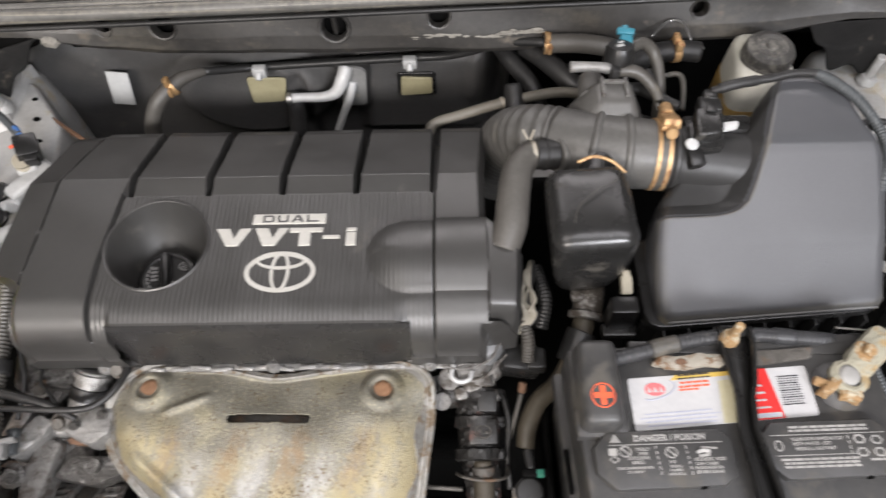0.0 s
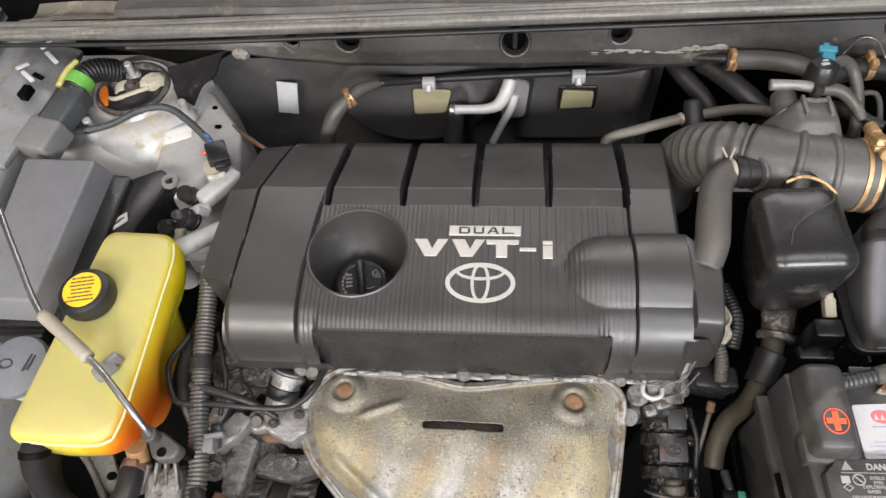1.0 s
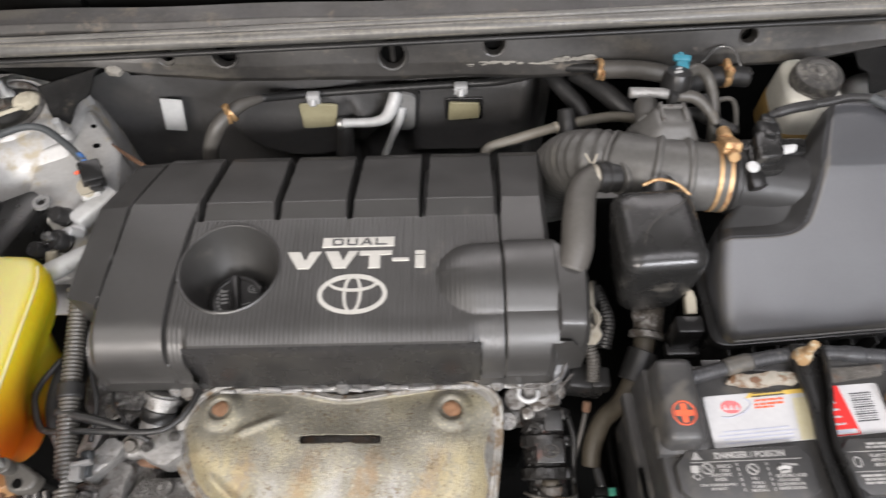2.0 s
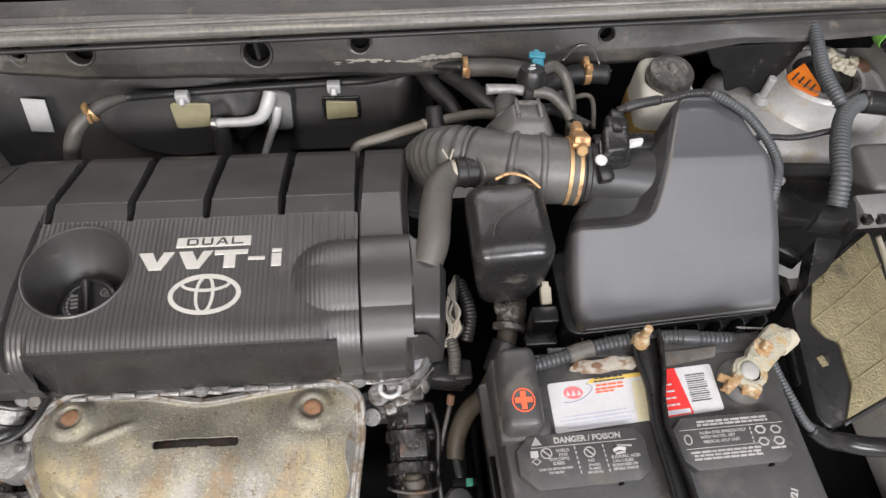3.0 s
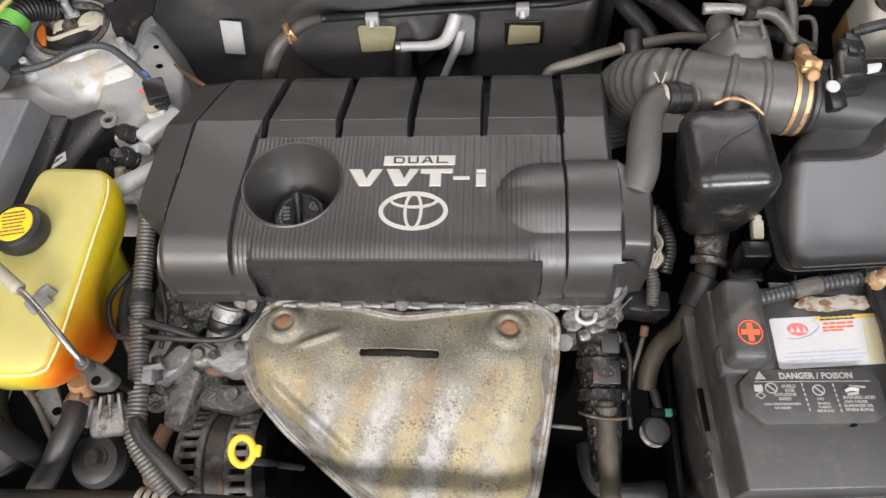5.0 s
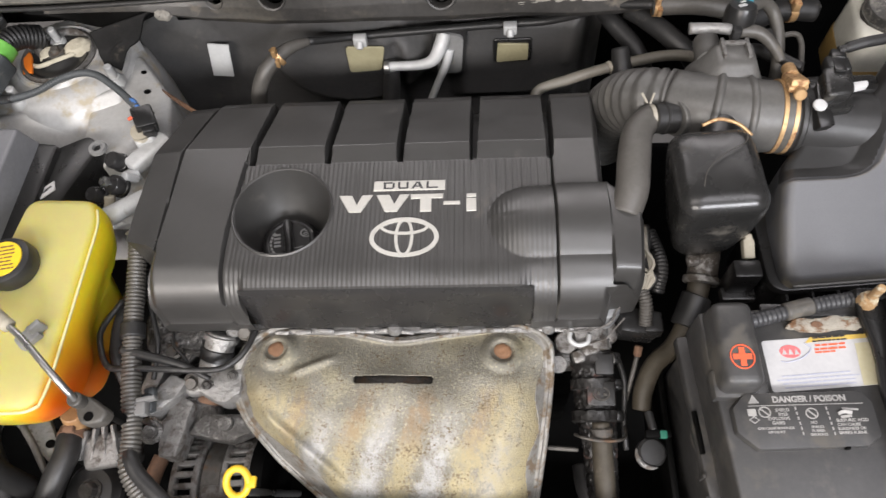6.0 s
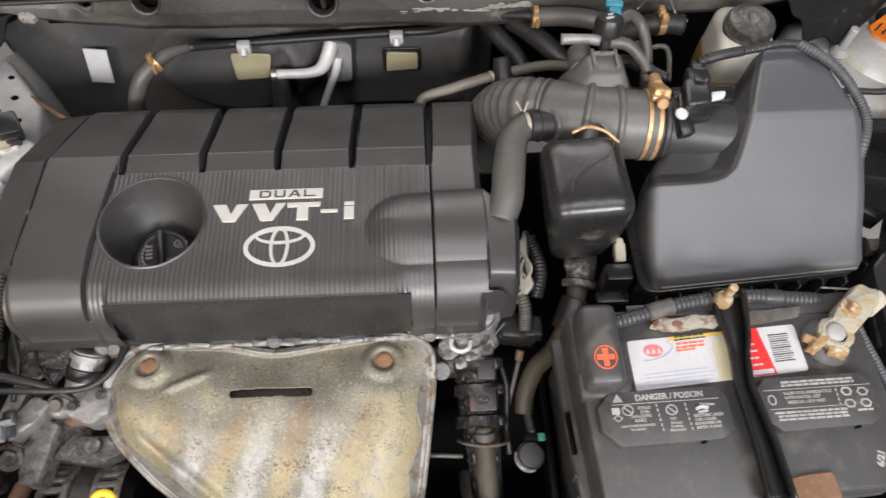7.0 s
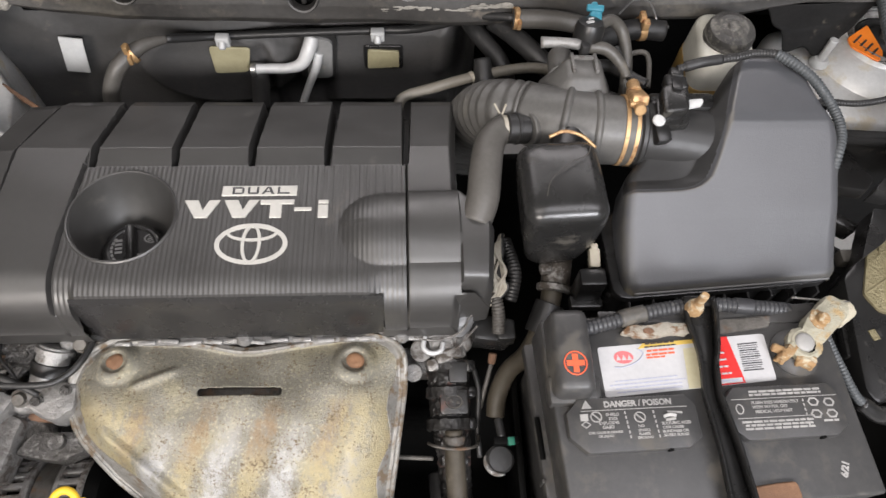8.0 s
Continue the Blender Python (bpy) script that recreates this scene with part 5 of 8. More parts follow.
# ---- air intake ----
def airbox_lid():
    """A sloping face that breaks down, over a worn inner edge, to a low shoulder where the neck joins."""
    rows = np.unique(np.round(np.r_[np.linspace(0.385, 0.636, 130), np.linspace(0.462, 0.50, 40)], 5))
    left = np.interp(rows, [0.385, 0.392, 0.404, 0.45, 0.48, 0.505, 0.523, 0.535, 0.55, 0.57, 0.60, 0.625, 0.636], [0.384, 0.3775, 0.375, 0.3755, 0.379, 0.387, 0.402, 0.425, 0.455, 0.475, 0.496, 0.515, 0.530])
    right = np.interp(rows, [0.385, 0.392, 0.5, 0.53, 0.545, 0.56, 0.60, 0.625, 0.636], [0.601, 0.6065, 0.608, 0.6065, 0.602, 0.596, 0.587, 0.580, 0.568])
    u = np.linspace(0, 1, 150)
    x = left[:, None] + (right - left)[:, None] * u
    y = np.repeat(rows[:, None], 150, 1)
    z = np.interp(y, [0.385, 0.391, 0.45, 0.531, 0.539, 0.549, 0.60, 0.622, 0.636], [0.9125, 0.917, 0.9475, 0.9935, 0.9975, 0.9995, 1.003, 1.002, 0.993])
    # how far a place lies inside the low shoulder
    step = np.interp(y, [0.46, 0.473, 0.482, 0.49, 0.51, 0.56, 0.60, 0.636], [0.44, 0.452, 0.466, 0.4735, 0.4815, 0.498, 0.513, 0.53])
    a, b = y - 0.4725, step - x
    inside = np.clip(0.5 * (a + b - np.sqrt((a - b) ** 2 + 0.012 ** 2)), 0, 1)
    z -= np.where(inside < 0.022, 0.95 * inside * smooth_step(0.0, 0.006, inside), 0.0209 + 0.3 * (inside - 0.022))
    edge = np.minimum(x - left[:, None], right[:, None] - x)
    back = 0.636 - y
    r = 0.013
    z -= r - np.sqrt(np.maximum(r * r - np.clip(r - edge, 0, r) ** 2, 0))
    z -= (r - np.sqrt(np.maximum(r * r - np.clip(r - back, 0, r) ** 2, 0))) * 0.8
    z -= 0.003 - np.sqrt(np.maximum(0.003 ** 2 - np.clip(0.388 - y, 0, 0.003) ** 2, 0))
    y = y + 0.07 * (x - 0.39) * smooth_step(0.47, 0.40, y)
    low = (inside > 0.0075)
    return sheet(x, y, z, 0.903, ~low), sheet(x, y, z, None, low)


airbox = thing("air_filter_box", (0.49, 0.5, 0.84), "grained black plastic air filter box with a sloping lid", "air filter box")
face, shoulder = airbox_lid()
lid = part("lid", face, M["airbox"], airbox)
# Shoulder split off in black: shade of its backward tilt put into the colour
part("shoulder", shoulder, M["dull_black"], lid, "smooth shoulder by the neck, coloured black for shade")
part("base", prism(rounded([(0.366, 0.389), (0.604, 0.405), (0.615, 0.56), (0.57, 0.64), (0.5, 0.64), (0.47, 0.5), (0.366, 0.48)], 0.02), 0.80, 0.893, 0.003, 2), M["plastic"], airbox)
part("rim", prism(rounded([(0.366, 0.381), (0.606, 0.398), (0.618, 0.56), (0.574, 0.645), (0.497, 0.645), (0.465, 0.503), (0.364, 0.485)], 0.02), 0.893, 0.9025, 0.002, 2), M["plastic"], airbox)
for k in range(9):
    part("rib", box((0.385 + 0.026 * k, 0.384 + 0.0018 * k, 0.87), (0.003, 0.016, 0.046), 0.001), M["plastic"], airbox)
part("edge_bead", tube([(0.386, 0.3842, 0.9085), (0.45, 0.3888, 0.9085), (0.52, 0.3938, 0.9085), (0.598, 0.3992, 0.9085)], 0.0013, 8), M["grey_plastic"], airbox, "pale worn lid edge")
part("neck", joined(tube([(0.385, 0.557, 0.957), (0.43, 0.552, 0.952), (0.488, 0.545, 0.947)], [0.0352, 0.036, 0.0375], 36), lathe([(0.0355, 0), (0.0378, 0.002), (0.0378, 0.006), (0.0355, 0.008)], (0.4, 0.5555, 0.9555), (1, -0.08, -0.02), 36)), M["dull_black"], airbox)
part("cover_flap", box((0.455, 0.58, 0.965), (0.075, 0.03, 0.03), 0.006, rot=(-15, 0, 0)), M["plastic"], airbox)

duct = thing("intake_duct", (0.3, 0.57, 0.9), "dusty dark rubber intake duct with bellows and a clamp band", "duct")
part("body", tube([(0.394, 0.557, 0.958), (0.355, 0.561, 0.958), (0.318, 0.572, 0.956), (0.285, 0.590, 0.951)], [0.0365, 0.0385, 0.0372, 0.0335], 40), M["duct"], duct)
part("bellows", tube([(0.29, 0.588, 0.951), (0.264, 0.602, 0.939), (0.244, 0.624, 0.908), (0.232, 0.64, 0.86), (0.23, 0.643, 0.80)], [0.032, 0.0325, 0.033, 0.0325, 0.0325], 36, 8, (0.0108, 0.0029)), M["duct"], duct)
for p, a in (((0.356, 0.561, 0.958), (1, -0.12, 0)), ((0.326, 0.569, 0.956), (1, -0.3, 0.05))):
    part("rib", lathe([(0.0375, -0.005), (0.0402, -0.003), (0.0415, -0.001), (0.0415, 0.001), (0.0402, 0.003), (0.0375, 0.005)], p, a, 44), M["duct"], duct)
part("chamber", loft([(0.94, 0.338, 0.592, 0.046, 0.034, 0.016), (0.965, 0.34, 0.598, 0.04, 0.032, 0.015), (0.982, 0.343, 0.606, 0.028, 0.024, 0.011), (0.994, 0.3455, 0.612, 0.02, 0.018, 0.007), (0.997, 0.3455, 0.612, 0.016, 0.014, 0.005)]), M["duct"], duct)
part("spout", rod((0.33, 0.66, 0.965), (0.325, 0.62, 0.975), 0.014, 18), M["duct"], duct)
band = part("clamp_band", lathe([(0.0368, -0.0075), (0.0386, -0.0075), (0.0386, -0.0035), (0.0379, -0.003), (0.0379, 0.003), (0.0386, 0.0035), (0.0386, 0.0075), (0.0368, 0.0075)], (0.390, 0.5575, 0.958), (1, -0.1, -0.02), 48), M["zinc"], duct, "rusty yellow clamp band")
part("clamp_slot", lathe([(0.0380, -0.0032), (0.0383, -0.0032), (0.0383, 0.0032), (0.0380, 0.0032)], (0.390, 0.5575, 0.958), (1, -0.1, -0.02), 48), M["grey_rubber"], band)
part("clamp_screw", joined(box((0.392, 0.560, 1.0005), (0.016, 0.014, 0.006), 0.002, rot=(-25, 0, -5)), box((0.396, 0.572, 0.996), (0.018, 0.034, 0.012), 0.003, rot=(-35, 0, -5)), rod((0.394, 0.553, 1.002), (0.392, 0.545, 1.006), 0.006, 12), rod((0.397, 0.582, 0.992), (0.399, 0.60, 0.985), 0.007, 12)), M["zinc"], band)

maf = thing("airflow_sensor", (0.43, 0.55, 0.985), "black airflow sensor with plug on the intake neck", "sensor")
part("housing", joined(prism(rounded([(0.412, 0.534), (0.447, 0.538), (0.452, 0.572), (0.418, 0.574)], 0.006), 0.982, 0.994, 0.002, 2), prism(rounded([(0.416, 0.542), (0.444, 0.545), (0.449, 0.579), (0.421, 0.581)], 0.008), 0.992, 1.008, 0.004, 3)), M["resonator"], maf)
part("plug", joined(box((0.4375, 0.584, 1.0), (0.024, 0.022, 0.016), 0.004, 3, rot=(-12, 0, -8)), box((0.4405, 0.597, 1.002), (0.015, 0.014, 0.012), 0.003, 2, rot=(-12, 0, -14))), M["plastic"], maf)
part("rib", box((0.436, 0.579, 1.0085), (0.011, 0.018, 0.003), 0.001, rot=(-12, 0, -8)), M["plastic"], maf)
part("tab", lathe([(0, 0.0035), (0.005, 0.0035), (0.0066, 0.0022), (0.0066, 0)], (0.4135, 0.541, 0.9945), (0, -0.1, 1), 18), M["white_film"], maf, "white screw tab")
part("tab", prism(rounded([(0.447, 0.557), (0.464, 0.561), (0.466, 0.569), (0.449, 0.567)], 0.003, 3), 0.993, 0.998, 0.001, 2), M["white_film"], maf, "white screw tab")
part("lower_plug", box((0.418, 0.532, 0.984), (0.016, 0.02, 0.016), 0.003, 2, rot=(20, 0, 10)), M["plastic"], maf)

loom = thing("sensor_loom", (0.52, 0.6, 1.0), "black corrugated wiring loom over the air filter box", "loom")
part("sheath", tube([(0.442, 0.602, 1.005), (0.462, 0.606, 1.01), (0.485, 0.61, 1.011), (0.507, 0.614, 1.011), (0.533, 0.62, 1.011), (0.561, 0.616, 1.011), (0.578, 0.598, 1.009)], 0.004, 12, 10, (0.0036, 0.0007)), M["rubber"], loom)
part("sheath", tube([(0.553, 0.619, 1.011), (0.573, 0.601, 1.01), (0.591, 0.586, 1.003), (0.611, 0.562, 0.988), (0.614, 0.535, 0.982), (0.604, 0.508, 0.976), (0.6, 0.49, 0.955)], 0.005, 14, 10, (0.0038, 0.0008)), M["loom"], loom)
part("tape", tube([(0.45, 0.604, 1.007), (0.468, 0.607, 1.0105), (0.49, 0.611, 1.011)], 0.0056, 12), M["rubber"], loom, "black tape wrap")

resonator = thing("resonator", (0.31, 0.46, 0.88), "glossy black plastic resonator box with rounded edges", "resonator")
shape = [(-0.138, -0.003, -0.008, 0.014, 0.012, 0.009), (-0.132, -0.003, -0.007, 0.021, 0.021, 0.012), (-0.11, -0.002, -0.005, 0.031, 0.032, 0.013), (-0.07, 0, -0.003, 0.038, 0.041, 0.014), (-0.032, 0, -0.001, 0.0415, 0.047, 0.015)]
for k in range(9):
    a = math.pi / 2 * k / 9
    shape.append((-0.022 + 0.018 * math.sin(a), 0, 0.004 * (1 - math.cos(a)), 0.0415 - 0.018 * (1 - math.cos(a)), 0.048 - 0.02 * (1 - math.cos(a)), 0.016 - 0.004 * k / 9))
shape.append((-0.0032, 0, 0.005, 0.012, 0.014, 0.006))
part("body", moved(loft(shape, 8), pose(0.3055, 0.4725, 1.003, 0, 0, 1.5) @ pose(0, 0, 0, -2, -3, 0)), M["resonator"], resonator, sharp=70)
part("neck", rod((0.318, 0.512, 0.965), (0.328, 0.545, 0.965), 0.02, 24), M["plastic"], resonator)
part("brass_ring", tube([(0.297, 0.5215, 0.994), (0.313, 0.525, 0.9985), (0.331, 0.5205, 0.996), (0.344, 0.5105, 0.99)], 0.0018, 8), M["zinc"], resonator, "brass wire clip")
part("mould_line", tube([(0.336, 0.505, 1.0), (0.330, 0.492, 1.0035), (0.312, 0.482, 1.0045), (0.292, 0.464, 1.0025), (0.286, 0.447, 0.998)], 0.0008, 6, squash=0.5), M["grey_rubber"], resonator)

hose = thing("breather_hose", (0.23, 0.5, 0.93), "dusty curved rubber breather hose with wire clip", "hose")
part("hose", tube([(0.268, 0.560, 0.963), (0.256, 0.556, 0.964), (0.2415, 0.538, 0.963), (0.2345, 0.505, 0.96), (0.2305, 0.475, 0.953), (0.222, 0.452, 0.943)], [0.0125, 0.0142, 0.0162, 0.0172, 0.0172, 0.0165], 24), M["dusty_rubber"], hose)
part("stub", joined(rod((0.259, 0.554, 0.9665), (0.283, 0.557, 0.962), 0.0158, 22), lathe([(0.0158, -0.002), (0.0172, -0.001), (0.0172, 0.001), (0.0158, 0.002)], (0.27, 0.5555, 0.9645), (1, 0.15, -0.2), 22)), M["rubber"], hose, "black rubber stub")
part("stub_seat", rod((0.281, 0.557, 0.9625), (0.298, 0.565, 0.957), 0.0195, 22), M["duct"], hose, "dusty grey stub seat")
part("clip", joined(lathe([(0.012, -0.002), (0.0133, -0.002), (0.0133, 0.002), (0.012, 0.002)], (0.258, 0.556, 0.966), (1, 0.15, 0), 24), rod((0.252, 0.565, 0.978), (0.246, 0.573, 0.985), 0.0012, 6), rod((0.254, 0.562, 0.98), (0.258, 0.57, 0.988), 0.0012, 6)), M["wire"], hose, "pale wire clip")

# ---- brake fluid reservoir ----
brake = thing("brake_reservoir", (0.54, 0.7, 0.86), "milky brake fluid reservoir with a dusty black cap", "reservoir")
part("tank", prism(rounded([(0.502, 0.662), (0.572, 0.66), (0.58, 0.745), (0.512, 0.75)], 0.02), 0.905, 0.956, 0.014, 4, taper=0.95), M["reservoir"], brake)
part("fluid_line", prism(rounded([(0.501, 0.661), (0.573, 0.659), (0.581, 0.746), (0.511, 0.751)], 0.02), 0.865, 0.9055, 0.002, 2), M["fluid"], brake, "amber fluid showing through")
cap = part("cap", lathe([(0.0, 0.024), (0.006, 0.024), (0.0075, 0.0215), (0.013, 0.0205), (0.0155, 0.022), (0.0185, 0.022), (0.021, 0.02), (0.0265, 0.0185), (0.0285, 0.015), (0.0288, 0.0), (0, 0)], (0.541, 0.70, 0.953), (0, -0.06, 1), 44), M["scuffed_cap"], brake)
part("ridge", lathe([(0.0275, 0.002), (0.0295, 0.003), (0.0295, 0.007), (0.0275, 0.008)], (0.541, 0.70, 0.953), (0, -0.06, 1), 40), M["scuffed_cap"], cap)

# ---- vacuum valve with blue plug ----
valve = thing("purge_valve", (0.35, 0.655, 0.96), "black purge valve with a teal plug and hoses", "valve")
part("body", lathe([(0.013, 0), (0.0162, 0.003), (0.0162, 0.016), (0.0135, 0.022), (0, 0.0235)], (0.352, 0.649, 1.0), (0.05, 0.3, 1), 28), M["plastic"], valve)
part("mark", joined(box((0.351, 0.652, 1.0239), (0.008, 0.004, 0.001), 0, rot=(-16, 0, 15)), box((0.353, 0.659, 1.0222), (0.006, 0.002, 0.001), 0, rot=(-16, 0, 15))), M["pipe"], valve, "pale printed mark")
part("plug", joined(box((0.362, 0.671, 1.010), (0.014, 0.015, 0.012), 0.003, rot=(20, 0, -8)), box((0.362, 0.68, 1.017), (0.019, 0.008, 0.006), 0.002, rot=(20, 0, -8)), box((0.362, 0.685, 1.015), (0.007, 0.010, 0.006), 0.002, rot=(20, 0, -8))), M["teal"], valve, "teal plug")
part("nipple", tube([(0.300, 0.642, 1.004), (0.322, 0.641, 1.005), (0.342, 0.639, 1.004)], [0.0062, 0.0052, 0.0062], 14), M["clean_cast"], valve, "bare metal nipple")
part("nipple", tube([(0.352, 0.638, 1.002), (0.372, 0.636, 1.0), (0.388, 0.626, 0.99), (0.396, 0.612, 0.982)], [0.0072, 0.0068, 0.006, 0.005], 14), M["grey_rubber"], valve)
part("collar", box((0.347, 0.638, 1.002), (0.01, 0.02, 0.018), 0.003), M["rubber"], valve)
valve_frame = part("bracket", joined(box((0.333, 0.618, 0.988), (0.004, 0.026, 0.026), 0.001), box((0.358, 0.617, 0.988), (0.004, 0.026, 0.026), 0.001), box((0.346, 0.607, 0.982), (0.028, 0.004, 0.01), 0.001), box((0.346, 0.625, 0.99), (0.024, 0.004, 0.022), 0.001)), M["cast"], valve)
part("bracket_nut", lathe([(0, 0.008), (0.006, 0.008), (0.0085, 0.004), (0.0085, 0)], (0.346, 0.616, 0.984), (0, -0.3, 1), 14), M["rust"], valve_frame)
part("hose", tube([(0.367, 0.668, 1.004), (0.384, 0.678, 1.002), (0.398, 0.674, 0.99), (0.404, 0.655, 0.975), (0.404, 0.628, 0.955), (0.402, 0.605, 0.92)], 0.0066, 16), M["grey_rubber"], valve)
part("wire", tube([(0.388, 0.652, 0.985), (0.392, 0.634, 0.982), (0.399, 0.618, 0.98), (0.416, 0.604, 0.98)], 0.0058, 12), M["rubber"], valve)
part("wire", tube([(0.402, 0.668, 0.955), (0.43, 0.674, 0.958), (0.438, 0.664, 0.955), (0.434, 0.63, 0.945)], 0.003, 10), M["grey_rubber"], valve)
part("wire", tube([(0.36, 0.62, 0.955), (0.378, 0.61, 0.958), (0.395, 0.598, 0.962)], 0.0045, 10), M["rubber"], valve)
part("wire", tube([(0.365, 0.645, 0.965), (0.385, 0.648, 0.962), (0.402, 0.645, 0.955)], 0.007, 10), M["rubber"], valve)
brk = thing("brake_booster_hose", (0.43, 0.72, 0.93), "black booster hose with a spring clamp", "hose")
part("hose", tube([(0.38, 0.70, 0.945), (0.41, 0.715, 0.948), (0.44, 0.722, 0.948), (0.47, 0.722, 0.945)], 0.0125, 16), M["rubber"], brk)
part("hose_clamp", joined(lathe([(0.0127, -0.004), (0.0143, -0.004), (0.0143, 0.004), (0.0127, 0.004)], (0.441, 0.722, 0.948), (1, 0.1, 0), 22), box((0.441, 0.713, 0.963), (0.008, 0.01, 0.012), 0.0015), box((0.438, 0.722, 0.967), (0.007, 0.012, 0.01), 0.0015)), M["zinc"], brk, "yellow spring clamp")
part("pin", rod((0.452, 0.722, 0.952), (0.474, 0.721, 0.952), 0.0025, 8), M["bare"], brk)
part("wire", tube([(0.41, 0.728, 0.965), (0.432, 0.748, 0.97), (0.448, 0.742, 0.972), (0.455, 0.72, 0.965)], 0.0012, 6), M["bare"], brk)

# ---- hoses and pipes along the firewall ----
M["sleeve_hose"] = material("tan_hose", (0.13, 0.12, 0.1), (0.2, 0.185, 0.155), 0.55, 0.1, bump=0.15, spot=(0.09, 0.08, 0.065), spot_at=0.6, spot_size=40)
vac = thing("vacuum_hose", (0.25, 0.66, 0.9), "dusty grey vacuum hose running to the engine cover", "hose")
part("hose", tube([(0.142, 0.655, 0.875), (0.15, 0.668, 0.886), (0.184, 0.676, 0.893), (0.234, 0.683, 0.905), (0.295, 0.686, 0.918), (0.329, 0.673, 0.928), (0.344, 0.65, 0.938)], 0.0066, 16), M["sleeve_hose"], vac)
part("clip", lathe([(0.0066, -0.002), (0.008, -0.002), (0.008, 0.002), (0.0066, 0.002)], (0.235, 0.683, 0.905), (1, 0.4, 0.2), 18), M["wire"], vac)
part("branch", tube([(0.247, 0.70, 0.92), (0.25, 0.675, 0.90), (0.255, 0.64, 0.86)], [0.010, 0.014, 0.015], 18), M["rubber"], vac)
heater = thing("heater_hose", (0.3, 0.72, 0.9), "black heater hoses running down behind the intake", "hose", "heater hoses")
part("hose", tube([(0.265, 0.765, 0.92), (0.285, 0.745, 0.92), (0.31, 0.715, 0.918), (0.335, 0.69, 0.905), (0.35, 0.67, 0.87)], 0.0125, 16), M["rubber"], heater)
heater = thing("heater_hose", (0.25, 0.74, 0.88), "black heater hoses running down behind the intake", "hose", "heater hoses")
part("hose", tube([(0.235, 0.79, 0.90), (0.25, 0.765, 0.895), (0.275, 0.73, 0.885), (0.29, 0.70, 0.86)], 0.0115, 16), M["rubber"], heater)

line = thing("firewall_pipe", (0.1, 0.77, 0.88), "thin black pipe clipped along the firewall", "pipe")
part("pipe", tube([(-0.15, 0.750, 0.901), (-0.094, 0.783, 0.874), (0.0, 0.788, 0.875), (0.114, 0.789, 0.880), (0.165, 0.785, 0.886), (0.205, 0.772, 0.908), (0.24, 0.757, 0.934), (0.287, 0.738, 0.950)], 0.0052, 12), M["rubber"], line)
part("hose", tube([(-0.222, 0.685, 0.83), (-0.216, 0.692, 0.866), (-0.203, 0.704, 0.892), (-0.188, 0.718, 0.903), (-0.170, 0.735, 0.906), (-0.148, 0.752, 0.900)], [0.0105, 0.0105, 0.0105, 0.010, 0.0085, 0.0055], 16), M["dusty_rubber"], line)
part("hose", tube([(0.285, 0.737, 0.949), (0.33, 0.735, 0.95), (0.37, 0.73, 0.945), (0.40, 0.735, 0.92)], 0.0115, 16), M["dusty_rubber"], line)
for x, y, z, axis in ((-0.184, 0.722, 0.905, (1, 0.75, 0.4)), (0.288, 0.737, 0.95, (1, 0, 0))):
    part("hose_clamp", joined(lathe([(0.0118, -0.003), (0.0135, -0.003), (0.0135, 0.003), (0.0118, 0.003)], (x, y, z), axis, 20), box((x, y - 0.006, z + 0.013), (0.006, 0.01, 0.012), 0.0015), box((x + 0.003, y - 0.013, z + 0.002), (0.005, 0.008, 0.012), 0.0015)), M["zinc"], line, "yellow spring clamp")
for x, y, z in ((-0.085, 0.780, 0.875), (0.117, 0.785, 0.881)):
    part("clip", joined(box((x, y - 0.007, z + 0.002), (0.018, 0.012, 0.016), 0.002), rod((x, y - 0.012, z + 0.004), (x, y - 0.02, z - 0.002), 0.0045, 10)), M["pipe"], line, "bright metal clip")
for k, (x0, z0, x1, z1) in enumerate(((-0.1135, 0.853, -0.0605, 0.803), (0.099, 0.834, 0.1445, 0.798))):
    y = 0.786 if k == 0 else 0.8
    patch = thing("insulation_patch", ((x0 + x1) / 2, y, z1), "beige rectangular film patch on the insulation mat", "patch", "insulation patches")
    part("film", prism(rounded([(x0, z1), (x1 - 0.006 * (k == 0), z1 + 0.003), (x1 + 0.004 * (k == 0), z0 - 0.003), (x0 + 0.002, z0)], 0.006 if k == 0 else 0.003, 4), -0.0015, 0.0015, 0.0006, 1, pose(0, y, 0, 90, 0, 0)), M["beige"], patch)
    if k:
        # Dark plate behind the film draws the recess's shade line
        part("frame", prism(rounded([(x0 - 0.004, z1 - 0.003), (x1 + 0.005, z1 - 0.003), (x1 + 0.005, z0 + 0.005), (x0 - 0.004, z0 + 0.005)], 0.005, 4), -0.004, -0.0016, 0.0008, 1, pose(0, y, 0, 90, 0, 0)), M["plastic"], patch, "dark border for the shade of the sunken edge")
patch = thing("insulation_patch", (-0.302, 0.808, 0.79), "white rectangular film patch on the insulation mat", "patch", "insulation patches")
part("film", box((-0.304, 0.802, 0.820), (0.03, 0.003, 0.064), 0.001, rot=(0, 12, 4)), M["white_film"], patch)
ac = thing("coolant_pipe", (0.0, 0.78, 0.8), "bare aluminium air conditioning pipes through the firewall", "pipe")
part("gasket", prism(rounded([(-0.026, -0.05), (0.022, -0.05), (0.03, 0.036), (-0.012, 0.045), (-0.024, 0.01)], 0.012), 0, 0.005, 0.001, 2, pose(0.03, 0.804, 0.826, 90, 0, 0)), M["rubber"], ac, "black rubber gasket")
